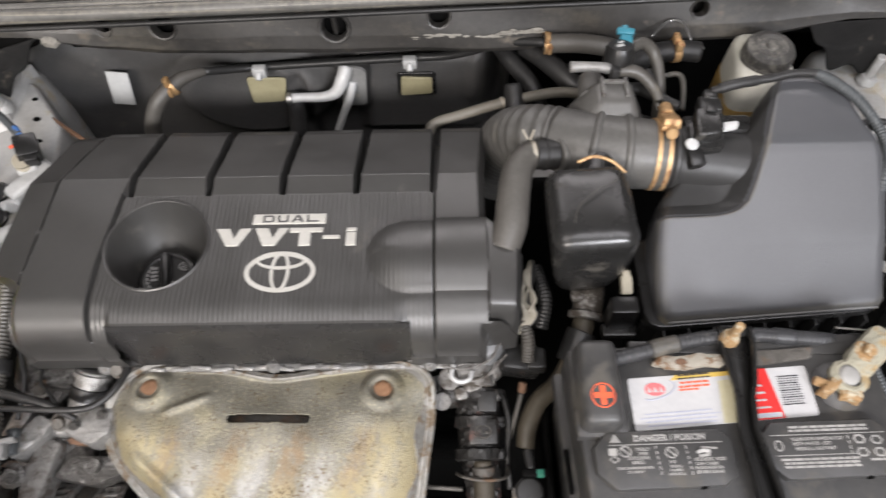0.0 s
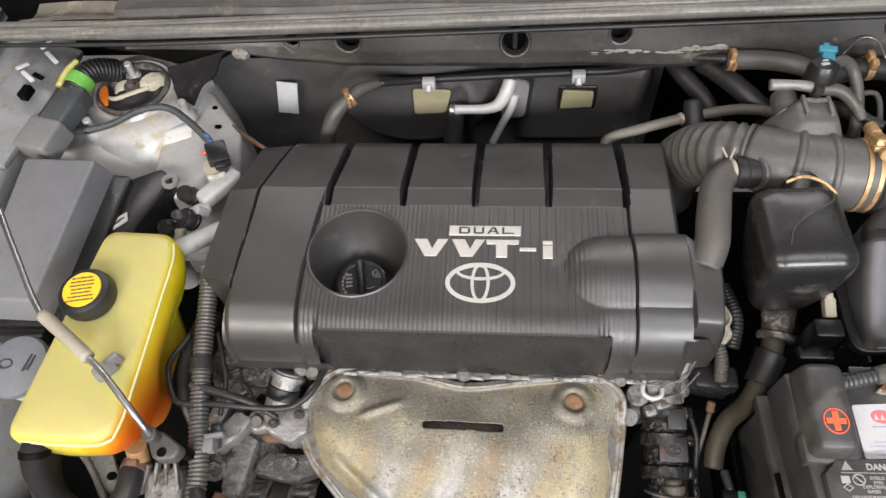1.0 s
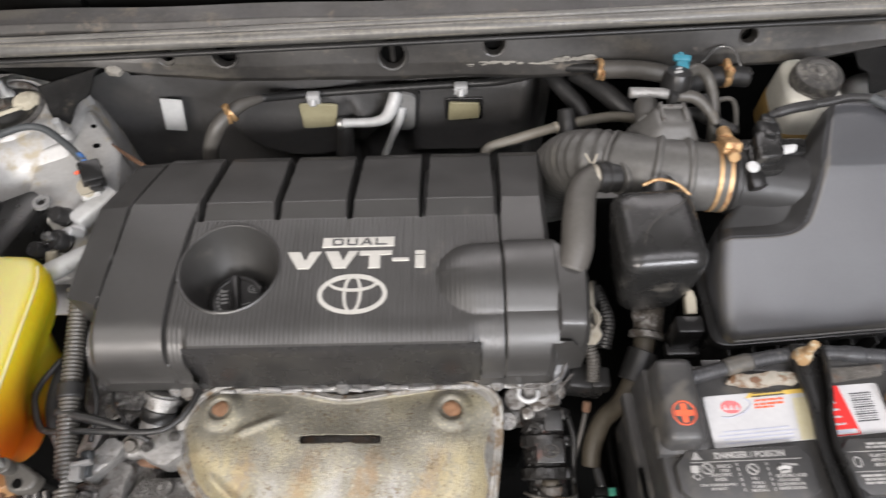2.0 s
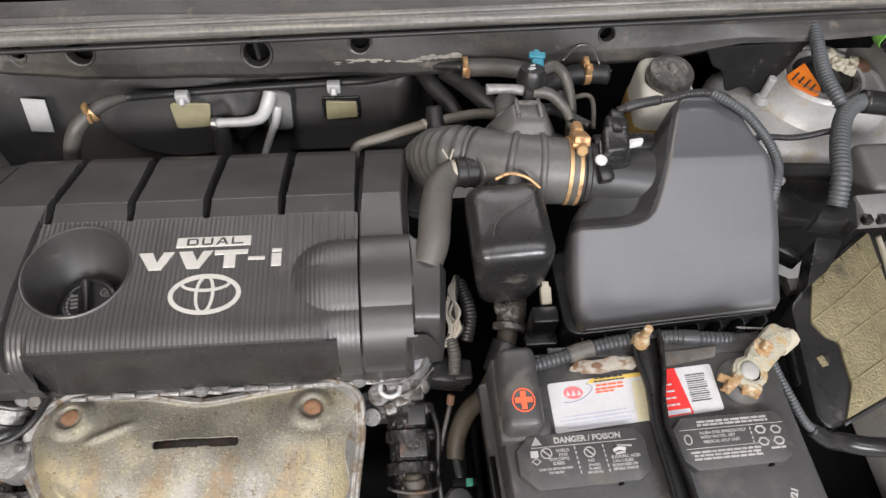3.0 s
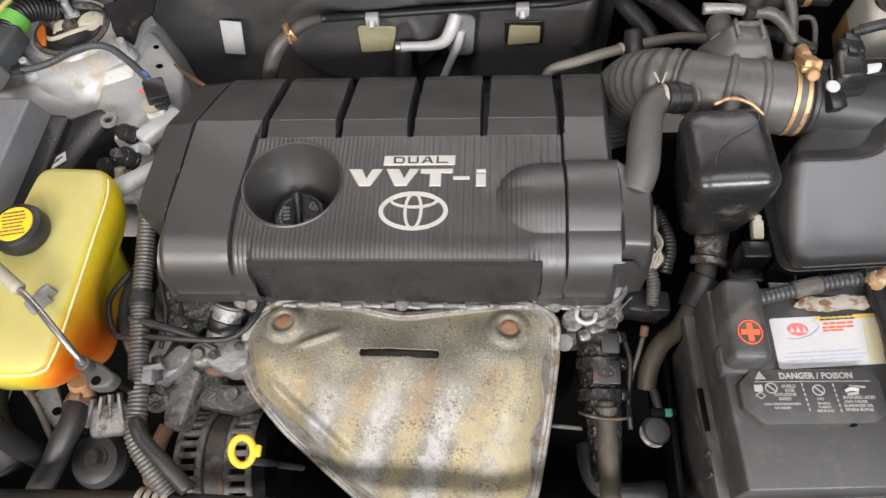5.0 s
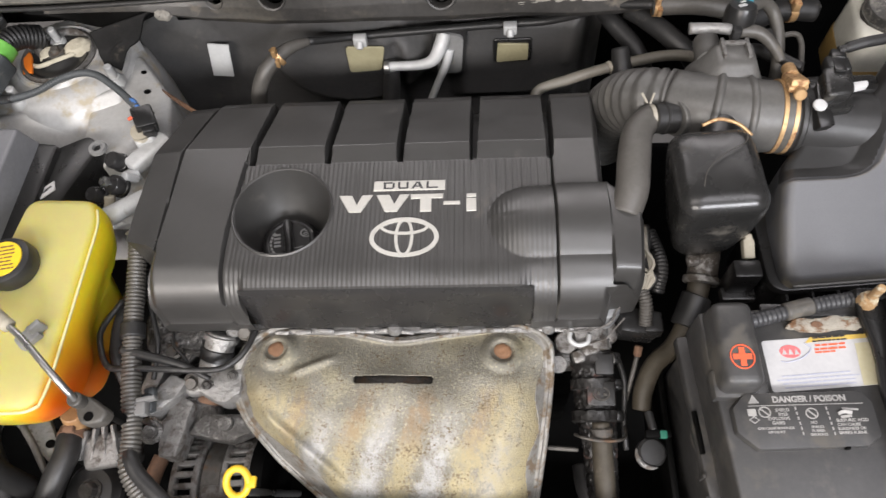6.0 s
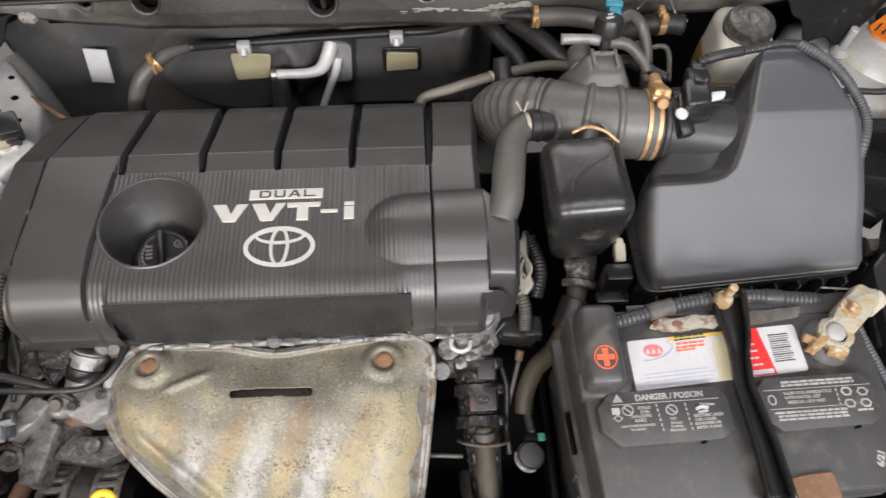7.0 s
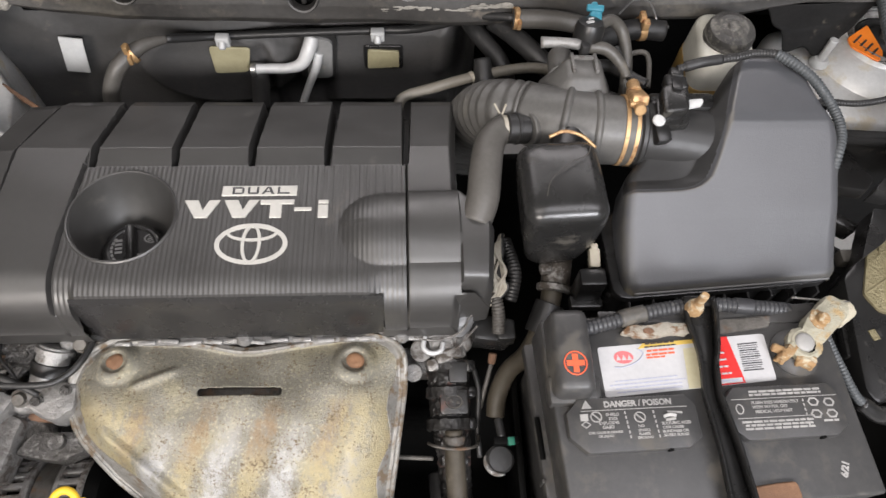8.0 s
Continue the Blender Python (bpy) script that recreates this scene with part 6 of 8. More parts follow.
part("flange", prism(rounded([(-0.018, -0.043), (0.018, -0.042), (0.024, 0.028), (-0.008, 0.036)], 0.010), 0.005, 0.010, 0.001, 2, pose(0.03, 0.804, 0.826, 90, 0, 0)), M["grey_plastic"], ac)
part("pipe", tube([(-0.056, 0.775, 0.822), (-0.04, 0.776, 0.822), (-0.008, 0.777, 0.822), (0.010, 0.78, 0.828), (0.021, 0.788, 0.845), (0.027, 0.80, 0.858)], [0.0072, 0.0066, 0.007, 0.0088, 0.0098, 0.0098], 18), M["pipe"], ac)
part("pipe", tube([(0.032, 0.795, 0.832), (0.027, 0.786, 0.812), (0.015, 0.78, 0.785), (0.001, 0.775, 0.75)], [0.0075, 0.0062, 0.0055, 0.0055], 14), M["pipe"], ac)
part("end", lathe([(0.0078, 0), (0.0092, 0.001), (0.0092, 0.007), (0.0066, 0.008)], (-0.060, 0.7745, 0.822), (1, 0, 0), 18), M["bare"], ac)
part("stub", tube([(-0.052, 0.782, 0.818), (-0.054, 0.784, 0.79), (-0.062, 0.785, 0.74)], [0.011, 0.0125, 0.013], 16), M["felt"], ac, "felted stub behind the pipe")

# ---- left side: coolant tank, fuse box ----
tank = thing("coolant_tank", (-0.39, 0.37, 0.78), "yellowed translucent coolant tank with amber lower half", "coolant tank")
tank_outline = rounded([(-0.452, 0.252), (-0.352, 0.248), (-0.34, 0.26), (-0.334, 0.455), (-0.344, 0.487), (-0.422, 0.49)], 0.02)
M["tank"] = material("yellowed_tank", (0.47, 0.42, 0.11), (0.56, 0.52, 0.2), 0.34, 0.08, big=7, bump=0.1)
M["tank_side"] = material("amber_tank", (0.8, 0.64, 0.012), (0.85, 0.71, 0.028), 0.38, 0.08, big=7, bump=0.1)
M["tank_low"] = material("stained_outlet", (0.3, 0.16, 0.07), (0.42, 0.25, 0.12), 0.45, 0.08, big=20, bump=0.2)
M["tank_seam"] = material("tank_seam", (0.56, 0.52, 0.24), (0.66, 0.62, 0.36), 0.3, 0.05, bump=0.1)


def tank_shell():
    """The tank in one skin: a rounded top, walls that draw in towards the bottom and bulge at the front end."""
    high = rounded([(-0.452, 0.252), (-0.40, 0.249), (-0.352, 0.250), (-0.340, 0.262), (-0.338, 0.325), (-0.337, 0.36), (-0.336, 0.417), (-0.335, 0.46), (-0.345, 0.487), (-0.422, 0.49)], 0.016)
    low = rounded([(-0.445, 0.258), (-0.41, 0.258), (-0.375, 0.262), (-0.352, 0.285), (-0.347, 0.325), (-0.363, 0.36), (-0.362, 0.417), (-0.356, 0.465), (-0.365, 0.487), (-0.43, 0.488)], 0.016)
    cx, cy = -0.392, 0.372
    bm, rings = bmesh.new(), []
    for inset, z in ((0.30, 0.9475), (0.80, 0.9465), (0.885, 0.945), (0.935, 0.9425), (0.965, 0.939), (0.982, 0.934), (0.992, 0.928)):
        rings.append([bm.verts.new((cx + (x - cx) * inset, cy + (y - cy) * (1 - (1 - inset) * 0.5), z)) for x, y in high])
    for k in range(1, 10):
        t = k / 9
        w = t * t * (1.6 - 0.6 * t)
        rings.append([bm.verts.new((a[0] + (b[0] - a[0]) * w, a[1] + (b[1] - a[1]) * w, 0.928 - 0.066 * t)) for a, b in zip(high, low)])
    for k, z in ((0.9, 0.852), (0.72, 0.84), (0.6, 0.79)):
        rings.append([bm.verts.new((-0.405 + (x + 0.405) * k, cy + (y - cy) * k, z)) for x, y in low])
    n = len(high)
    for a, b in zip(rings, rings[1:]):
        for k in range(n):
            bm.faces.new((a[k], b[k], b[(k + 1) % n], a[(k + 1) % n]))
    bm.faces.new(rings[0])
    bm.faces.new(rings[-1][::-1])
    bmesh.ops.recalc_face_normals(bm, faces=bm.faces)
    return bm


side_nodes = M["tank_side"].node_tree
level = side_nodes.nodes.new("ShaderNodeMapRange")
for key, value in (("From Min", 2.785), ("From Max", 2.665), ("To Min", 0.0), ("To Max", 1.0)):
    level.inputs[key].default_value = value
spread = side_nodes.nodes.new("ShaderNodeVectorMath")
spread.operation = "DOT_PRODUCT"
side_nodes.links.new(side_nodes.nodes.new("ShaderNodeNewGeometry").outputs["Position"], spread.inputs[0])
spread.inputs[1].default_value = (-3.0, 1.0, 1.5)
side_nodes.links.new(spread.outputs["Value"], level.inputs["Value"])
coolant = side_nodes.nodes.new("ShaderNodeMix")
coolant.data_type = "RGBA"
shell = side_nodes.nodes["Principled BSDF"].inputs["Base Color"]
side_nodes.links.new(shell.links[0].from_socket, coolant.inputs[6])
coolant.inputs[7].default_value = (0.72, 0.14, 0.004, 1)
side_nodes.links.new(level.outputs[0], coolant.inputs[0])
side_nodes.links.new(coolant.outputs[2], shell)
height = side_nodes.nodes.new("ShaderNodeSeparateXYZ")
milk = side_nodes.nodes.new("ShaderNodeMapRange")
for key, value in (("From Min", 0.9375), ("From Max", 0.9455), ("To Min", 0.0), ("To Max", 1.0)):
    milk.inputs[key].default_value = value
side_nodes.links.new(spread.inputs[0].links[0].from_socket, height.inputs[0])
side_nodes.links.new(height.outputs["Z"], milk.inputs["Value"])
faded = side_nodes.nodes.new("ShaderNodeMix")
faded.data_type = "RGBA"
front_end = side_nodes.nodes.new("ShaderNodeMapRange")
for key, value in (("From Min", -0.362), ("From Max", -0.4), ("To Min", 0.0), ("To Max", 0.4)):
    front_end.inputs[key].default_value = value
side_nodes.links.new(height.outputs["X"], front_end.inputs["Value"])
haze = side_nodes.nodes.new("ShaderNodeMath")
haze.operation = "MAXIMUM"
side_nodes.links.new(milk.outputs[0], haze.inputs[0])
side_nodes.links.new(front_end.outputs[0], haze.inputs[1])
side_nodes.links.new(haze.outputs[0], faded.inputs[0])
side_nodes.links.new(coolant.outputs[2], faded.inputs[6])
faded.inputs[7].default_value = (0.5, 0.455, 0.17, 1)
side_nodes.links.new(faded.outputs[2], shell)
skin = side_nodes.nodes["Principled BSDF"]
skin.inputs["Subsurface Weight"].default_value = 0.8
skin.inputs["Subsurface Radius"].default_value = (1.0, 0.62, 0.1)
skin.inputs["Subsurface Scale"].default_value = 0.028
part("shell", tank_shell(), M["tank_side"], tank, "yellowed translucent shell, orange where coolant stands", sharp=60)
part("outlet", rod((-0.376, 0.278, 0.835), (-0.383, 0.266, 0.80), 0.0115, 16), M["tank_low"], tank, "brown-stained outlet stub")
part("level_marks", joined(*[box((-0.3505 - 0.0012 * k, 0.325 - 0.007 * k, 0.895 - 0.004 * k), (0.0008, 0.004, 0.0012), 0, rot=(0, 20, 0)) for k in range(4)]), M["fluid"], tank)
tcap = part("cap", lathe([(0.0, 0.024), (0.021, 0.024), (0.0255, 0.022), (0.0275, 0.017), (0.028, 0.008), (0.025, 0.0), (0, 0)], (-0.407, 0.4, 0.944), (0, 0, 1), 40), M["rubber"], tank, "black screw cap")
part("seam_line", tube([(-0.3435, 0.258, 0.938), (-0.3395, 0.28, 0.9385), (-0.3385, 0.32, 0.9385), (-0.3375, 0.40, 0.9385), (-0.337, 0.45, 0.9385), (-0.342, 0.474, 0.939)], 0.0015, 8), M["tank_seam"], tank)
part("seam_line", tube([(-0.435, 0.2535, 0.938), (-0.404, 0.251, 0.938), (-0.375, 0.251, 0.938), (-0.355, 0.2525, 0.938), (-0.3435, 0.258, 0.938)], 0.0019, 8), M["tank_seam"], tank)
part("cap_label", lathe([(0.0, 0.0255), (0.0195, 0.0252), (0.02, 0.0235), (0, 0.0235)], (-0.407, 0.4, 0.944), (0, 0, 1), 32), M["cap_yellow"], tcap, "yellow round label")
part("print", small_print(-0.407, 0.4, 0.9697, 0.028, 7, 0.0043, 0.0014, 10, 41, 0.7), M["rust"], tcap, "brown small print")
part("rod_clip", joined(box((-0.366, 0.322, 0.949), (0.016, 0.022, 0.010), 0.002, rot=(0, 0, -42)), box((-0.357, 0.33, 0.955), (0.006, 0.014, 0.016), 0.0015, rot=(0, 0, -42))), M["grey_plastic"], tank)
part("hose", tube([(-0.424, 0.262, 0.925), (-0.426, 0.248, 0.925), (-0.427, 0.23, 0.905), (-0.424, 0.212, 0.86), (-0.418, 0.2, 0.78)], 0.0125, 16), M["matte_black"], tank)
part("hose_clip", lathe([(0.0127, -0.003), (0.0142, -0.003), (0.0142, 0.003), (0.0127, 0.003)], (-0.4262, 0.2455, 0.923), (0, -0.8, -0.5), 22), M["pit"], tank)

prop = thing("hood_prop_rod", (-0.28, 0.245, 0.93), "steel hood prop rod with a tan grip sleeve", "prop rod")
part("rod", tube([(-0.306, 0.262, 0.94), (-0.31, 0.268, 0.952), (-0.325, 0.284, 0.965), (-0.365, 0.32, 0.972), (-0.43, 0.364, 0.976), (-0.48, 0.43, 0.985), (-0.535, 0.51, 0.995), (-0.6, 0.6, 1.0)], 0.0033, 12), M["bare"], prop)
part("sleeve", tube([(-0.372, 0.325, 0.973), (-0.40, 0.345, 0.975), (-0.432, 0.367, 0.977)], 0.0068, 14), M["sleeve"], prop, "tan grip sleeve")
part("pivot", joined(prism(rounded([(-0.318, 0.266), (-0.305, 0.272), (-0.279, 0.256), (-0.284, 0.244), (-0.305, 0.242)], 0.008), 0.915, 0.929, 0.004, 3), rod((-0.309, 0.264, 0.92), (-0.307, 0.263, 0.944), 0.007, 14)), M["grey_rubber"], prop, "grey pivot bracket")
part("pivot_hole", lathe([(0, 0.001), (0.0045, 0.001), (0.0045, 0)], (-0.297, 0.25, 0.929), seg=14), M["pit"], prop)
part("post", box((-0.297, 0.262, 0.87), (0.014, 0.008, 0.1), 0.002), M["pit"], prop)

fuse = thing("fuse_box", (-0.53, 0.5, 0.82), "black fuse box with a dusty grey lid", "fuse box")
part("lid", prism(rounded([(-0.562, 0.398), (-0.482, 0.396), (-0.475, 0.604), (-0.575, 0.606)], 0.006), 0.895, 0.932, 0.006, 3, taper=0.93), M["grey_lid"], fuse)
part("base", prism(rounded([(-0.58, 0.39), (-0.462, 0.39), (-0.45, 0.60), (-0.59, 0.615)], 0.008), 0.78, 0.895, 0.004, 2), M["plastic"], fuse)
part("side_panel", prism(rounded([(-0.47, 0.47), (-0.45, 0.47), (-0.40, 0.60), (-0.42, 0.62), (-0.46, 0.60)], 0.008), 0.82, 0.886, 0.004, 2), M["plastic"], fuse)
part("eyelet", joined(lathe([(0.006, 0), (0.006, 0.004), (0.0105, 0.004), (0.0115, 0)], (-0.402, 0.597, 0.886), seg=20)), M["grey_plastic"], fuse)
part("latch", box((-0.52, 0.385, 0.875), (0.06, 0.012, 0.03), 0.003), M["plastic"], fuse)
tag = part("tag", prism(rounded([(-0.4555, 0.522), (-0.4395, 0.5365), (-0.4445, 0.5495), (-0.4605, 0.5345)], 0.001, 2), 0.8868, 0.8883, 0.0003, 1), M["label_white"], fuse, "small white diamond tag")
part("print", joined(box((-0.4515, 0.5335, 0.8885), (0.008, 0.0022, 0.0004), 0, rot=(0, 0, 42)), box((-0.4485, 0.538, 0.8885), (0.009, 0.0022, 0.0004), 0, rot=(0, 0, 42))), M["print_dark"], tag, "dark marks as plain bars")

washer = thing("washer_filler", (-0.495, 0.345, 0.84), "blue-grey washer fluid cap on a white neck", "filler")
part("neck", lathe([(0.028, 0), (0.03, 0.05), (0.031, 0.056), (0.027, 0.06), (0, 0.06)], (-0.495, 0.345, 0.835), (0, -0.1, 1), 32), M["reservoir"], washer)
part("cap", lathe([(0.034, 0), (0.035, 0.004), (0.033, 0.009), (0.027, 0.011), (0, 0.0115)], (-0.497, 0.341, 0.894), (0, -0.1, 1), 36), M["washer_cap"], washer)
part("print", joined(*[box((-0.483 + 0.0045 * k, 0.343, 0.9065), (0.0022, 0.02 - 0.003 * k, 0.0006), 0, rot=(0, 0, -12)) for k in range(2)], ellipse_ring(-0.507, 0.341, 0.008, 0.006, 0.0012, 0.906, 0.9068, 14)), M["print_dark"], washer, "dark printed symbol")


# ---- engine block, front and small parts ----
block = thing("engine_block", (-0.03, 0.5, 0.5), "dirty aluminium engine block under the cover", "engine")
part("head", box((-0.03, 0.50, 0.80), (0.46, 0.24, 0.12), 0.008), M["dirty_metal"], block)
# Crankcase near-black: shade below the cover put into its colour
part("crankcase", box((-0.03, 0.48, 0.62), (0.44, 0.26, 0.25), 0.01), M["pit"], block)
part("gasket_flange", joined(box((-0.025, 0.366, 0.853), (0.345, 0.013, 0.004), 0.001), *[box((-0.19 + 0.023 * k, 0.3615 + 0.0012 * math.sin(k * 2.1), 0.8555 + 0.001 * math.sin(k * 3.7)), (0.019 + 0.003 * math.sin(k * 5.3), 0.0045, 0.005), 0.0012, rot=(15, 4 * math.sin(k * 1.7), 5 * math.sin(k * 2.9))) for k in range(16)], *[lathe([(0, 0.009), (0.006, 0.009), (0.007, 0.007), (0.009, 0.003), (0.009, 0)], (x, 0.3645, 0.855), seg=12) for x in (-0.2, -0.02, 0.145)]), M["clean_cast"], block)
part("front_cover", joined(box((-0.25, 0.385, 0.79), (0.12, 0.05, 0.12), 0.012, 3, rot=(12, 0, 6)), box((-0.31, 0.34, 0.76), (0.03, 0.12, 0.08), 0.008, 2, rot=(8, 12, 8))), M["grimy"], block)
part("strut_plate", prism(rounded([(-0.309, 0.294), (-0.296, 0.35), (-0.277, 0.342), (-0.284, 0.318), (-0.293, 0.286)], 0.004), 0.815, 0.832, 0.004, 2), M["clean_cast"], block, "pale cast strut")
part("strut_plate", box((-0.262, 0.338, 0.825), (0.01, 0.06, 0.022), 0.003, 2, rot=(8, 10, -26)), M["grimy"], block)
part("rib", box((-0.243, 0.365, 0.838), (0.06, 0.018, 0.03), 0.006, 2, rot=(20, 0, 12)), M["grimy"], block)
part("rib", box((-0.283, 0.372, 0.842), (0.03, 0.03, 0.02), 0.005, 2, rot=(15, 10, 0)), M["grimy"], block)
part("web", box((-0.255, 0.29, 0.79), (0.06, 0.05, 0.05), 0.010, 3, rot=(10, 20, 10)), M["grimy"], block)
part("water_neck", joined(rod((-0.228, 0.318, 0.828), (-0.213, 0.362, 0.854), 0.0165, 24), lathe([(0.0165, -0.003), (0.0195, -0.002), (0.0195, 0.003), (0.0165, 0.004)], (-0.2145, 0.357, 0.851), (0.015, 0.044, 0.026), 26)), M["clean_cast"], block, "pale water neck")
part("neck_band", lathe([(0.0168, -0.007), (0.0183, -0.006), (0.0183, 0.006), (0.0168, 0.007)], (-0.22, 0.3415, 0.842), (0.015, 0.044, 0.026), 26), M["rubber"], block)
part("flange_lump", joined(box((-0.228, 0.318, 0.822), (0.062, 0.028, 0.028), 0.010, 3, rot=(12, 0, 14)), box((-0.205, 0.318, 0.818), (0.024, 0.04, 0.03), 0.009, 3)), M["clean_cast"], block)
for x, y, z in ((-0.268, 0.345, 0.848), (-0.295, 0.268, 0.815), (-0.195, 0.296, 0.815), (-0.185, 0.362, 0.858), (-0.245, 0.312, 0.836)):
    part("bolt", lathe([(0, 0.009), (0.0058, 0.009), (0.0068, 0.007), (0.0068, 0.003), (0.01, 0.002), (0.01, 0)], (x, y, z), (0.1, -0.5, 0.85), 12), M["dirty_metal"], block)
for outline, z0, z1, kind, label in (([(-0.238, 0.318), (-0.212, 0.326), (-0.186, 0.324), (-0.184, 0.296), (-0.203, 0.284), (-0.23, 0.296)], 0.82, 0.848, "clean_cast", "pale cast housing"),
                                     ([(-0.27, 0.32), (-0.249, 0.313), (-0.258, 0.292), (-0.284, 0.272), (-0.294, 0.289)], 0.815, 0.842, "clean_cast", "pale cast arm"),
                                     ([(-0.264, 0.302), (-0.243, 0.293), (-0.252, 0.231), (-0.274, 0.234), (-0.276, 0.268)], 0.80, 0.828, "cast", "dull grey strut"),
                                     ([(-0.285, 0.362), (-0.262, 0.37), (-0.232, 0.362), (-0.236, 0.342), (-0.262, 0.346), (-0.283, 0.338)], 0.83, 0.853, "grimy", "grimy casting"),
                                     ([(-0.305, 0.395), (-0.282, 0.4), (-0.276, 0.372), (-0.298, 0.362)], 0.82, 0.85, "alu", "dirty casting")):
    part("casting", crusted(prism(rounded(outline, 0.006, 3), z0, z1, 0.004, 2), 0.0016, z1 * 50), M[kind], block, label)
for x, y, z, r in ((-0.284, 0.259, 0.828, 0.0105), (-0.222, 0.304, 0.848, 0.0055), (-0.196, 0.315, 0.848, 0.005), (-0.272, 0.355, 0.853, 0.006), (-0.243, 0.353, 0.853, 0.0048), (-0.29, 0.383, 0.85, 0.006)):
    part("bolt", lathe([(0, 0.75 * r), (0.72 * r, 0.75 * r), (0.8 * r, 0.6 * r), (0.8 * r, 0.25 * r), (1.25 * r, 0.18 * r), (1.25 * r, 0)], (x, y, z), (0.05, -0.3, 0.95), 12), M["grimy"], block)
part("plug", joined(box((-0.286, 0.285, 0.846), (0.016, 0.02, 0.016), 0.003, 2, rot=(10, 0, 12)), box((-0.284, 0.297, 0.848), (0.011, 0.01, 0.011), 0.002, rot=(10, 0, 12))), M["loom"], block, "dark connector plug")
part("wire", tube([(-0.268, 0.362, 0.858), (-0.262, 0.345, 0.862), (-0.25, 0.333, 0.86), (-0.243, 0.322, 0.852)], 0.002, 8), M["rubber"], block)
part("wire", tube([(-0.3, 0.4, 0.868), (-0.288, 0.37, 0.866), (-0.28, 0.345, 0.862), (-0.282, 0.31, 0.852)], 0.0028, 8), M["rubber"], block)
part("rusty_bracket", box((-0.243, 0.3, 0.806), (0.075, 0.012, 0.016), 0.004, rot=(0, 4, -2)), M["rust"], block, "rusty steel bracket")
part("cover_edge", tube([(0.158, 0.358, 0.866), (0.178, 0.352, 0.872), (0.195, 0.356, 0.87), (0.21, 0.362, 0.876), (0.217, 0.374, 0.88), (0.232, 0.388, 0.88), (0.246, 0.402, 0.884)], 0.0012, 10, squash=0.6), M["cast"], block, "bright cover edge")
part("cover_edge", tube([(0.19, 0.348, 0.85), (0.205, 0.35, 0.856), (0.214, 0.358, 0.862), (0.226, 0.37, 0.866)], 0.0012, 8), M["cast"], block)
part("end_plate", prism(rounded([(0.175, 0.372), (0.208, 0.362), (0.238, 0.395), (0.243, 0.44), (0.20, 0.45)], 0.008), 0.80, 0.878, 0.005, 2), M["dull_paint"], block)
part("head_boss", joined(rod((0.168, 0.372, 0.80), (0.166, 0.352, 0.843), 0.0125, 18), box((0.178, 0.374, 0.845), (0.05, 0.026, 0.022), 0.006, 2, rot=(12, 0, -8)), box((0.15, 0.372, 0.855), (0.06, 0.018, 0.016), 0.005, 2)), M["cast"], block)
part("head_boss", joined(rod((0.158, 0.345, 0.80), (0.157, 0.332, 0.828), 0.010, 16), box((0.162, 0.352, 0.80), (0.04, 0.03, 0.04), 0.008, 2)), M["cast"], block)
part("bracket", box((0.186, 0.378, 0.865), (0.014, 0.02, 0.035), 0.003, 2), M["dirty_metal"], block)

alternator = thing("alternator", (-0.22, 0.22, 0.72), "finned aluminium alternator housing with black pulley side", "alternator")
hub = Vector((-0.262, 0.205, 0.745))
along = Vector((1, 0.06, 0.0)).normalized()
spin = Matrix.Translation(hub) @ basis(along)
part("rotor", lathe([(0.0, -0.004), (0.056, -0.002), (0.057, 0.09), (0.0, 0.09)], hub, along, 40), M["pit"], alternator)
part("stator", lathe([(0.058, 0.032), (0.0605, 0.033), (0.0605, 0.053), (0.058, 0.054)], hub, along, 48), M["dirty_metal"], alternator)
for low in (0.0, 0.055):
    for h in (low, low + 0.024):
        part("hoop", lathe([(0.056, h), (0.0645, h), (0.066, h + 0.0015), (0.066, h + 0.0055), (0.0645, h + 0.007), (0.056, h + 0.007)], hub, along, 52), M["cast"], alternator)
    for k in range(32):
        a = 2 * math.pi * k / 32
        part("fin", moved(box((0.0625 * math.cos(a), 0.0625 * math.sin(a), low + 0.0155), (0.007, 0.0062, 0.022), 0.001, rot=(0, 0, math.degrees(a))), spin), M["cast"], alternator)
part("end_shell", lathe([(0.064, 0.086), (0.058, 0.098), (0.04, 0.104), (0, 0.104)], hub, along, 40), M["pit"], alternator)
part("lug", joined(rod((-0.225, 0.20, 0.80), (-0.205, 0.20, 0.80), 0.010, 14), box((-0.215, 0.20, 0.79), (0.018, 0.02, 0.02), 0.004)), M["cast"], alternator)
part("mount_ear", joined(prism(rounded([(-0.247, 0.258), (-0.232, 0.28), (-0.18, 0.28), (-0.172, 0.262), (-0.2, 0.25)], 0.006), 0.802, 0.822, 0.004, 2), rod((-0.205, 0.27, 0.81), (-0.203, 0.268, 0.832), 0.008, 14)), M["grimy"], alternator)

dipstick = thing("dipstick", (-0.17, 0.2, 0.72), "yellow ring handle of the oil dipstick", "dipstick")
part("ring", tube([(-0.173 + 0.0115 * math.cos(a), 0.204 + 0.0125 * math.sin(a), 0.848 + 0.006 * math.sin(a)) for a in np.linspace(0, 2 * math.pi, 17)], 0.0038, 12), M["yellow_ring"], dipstick)
part("thumb_tab", box((-0.1585, 0.2045, 0.848), (0.010, 0.012, 0.006), 0.002), M["yellow_ring"], dipstick)
part("stem", rod((-0.168, 0.196, 0.842), (-0.15, 0.215, 0.70), 0.004, 10), M["bare"], dipstick)

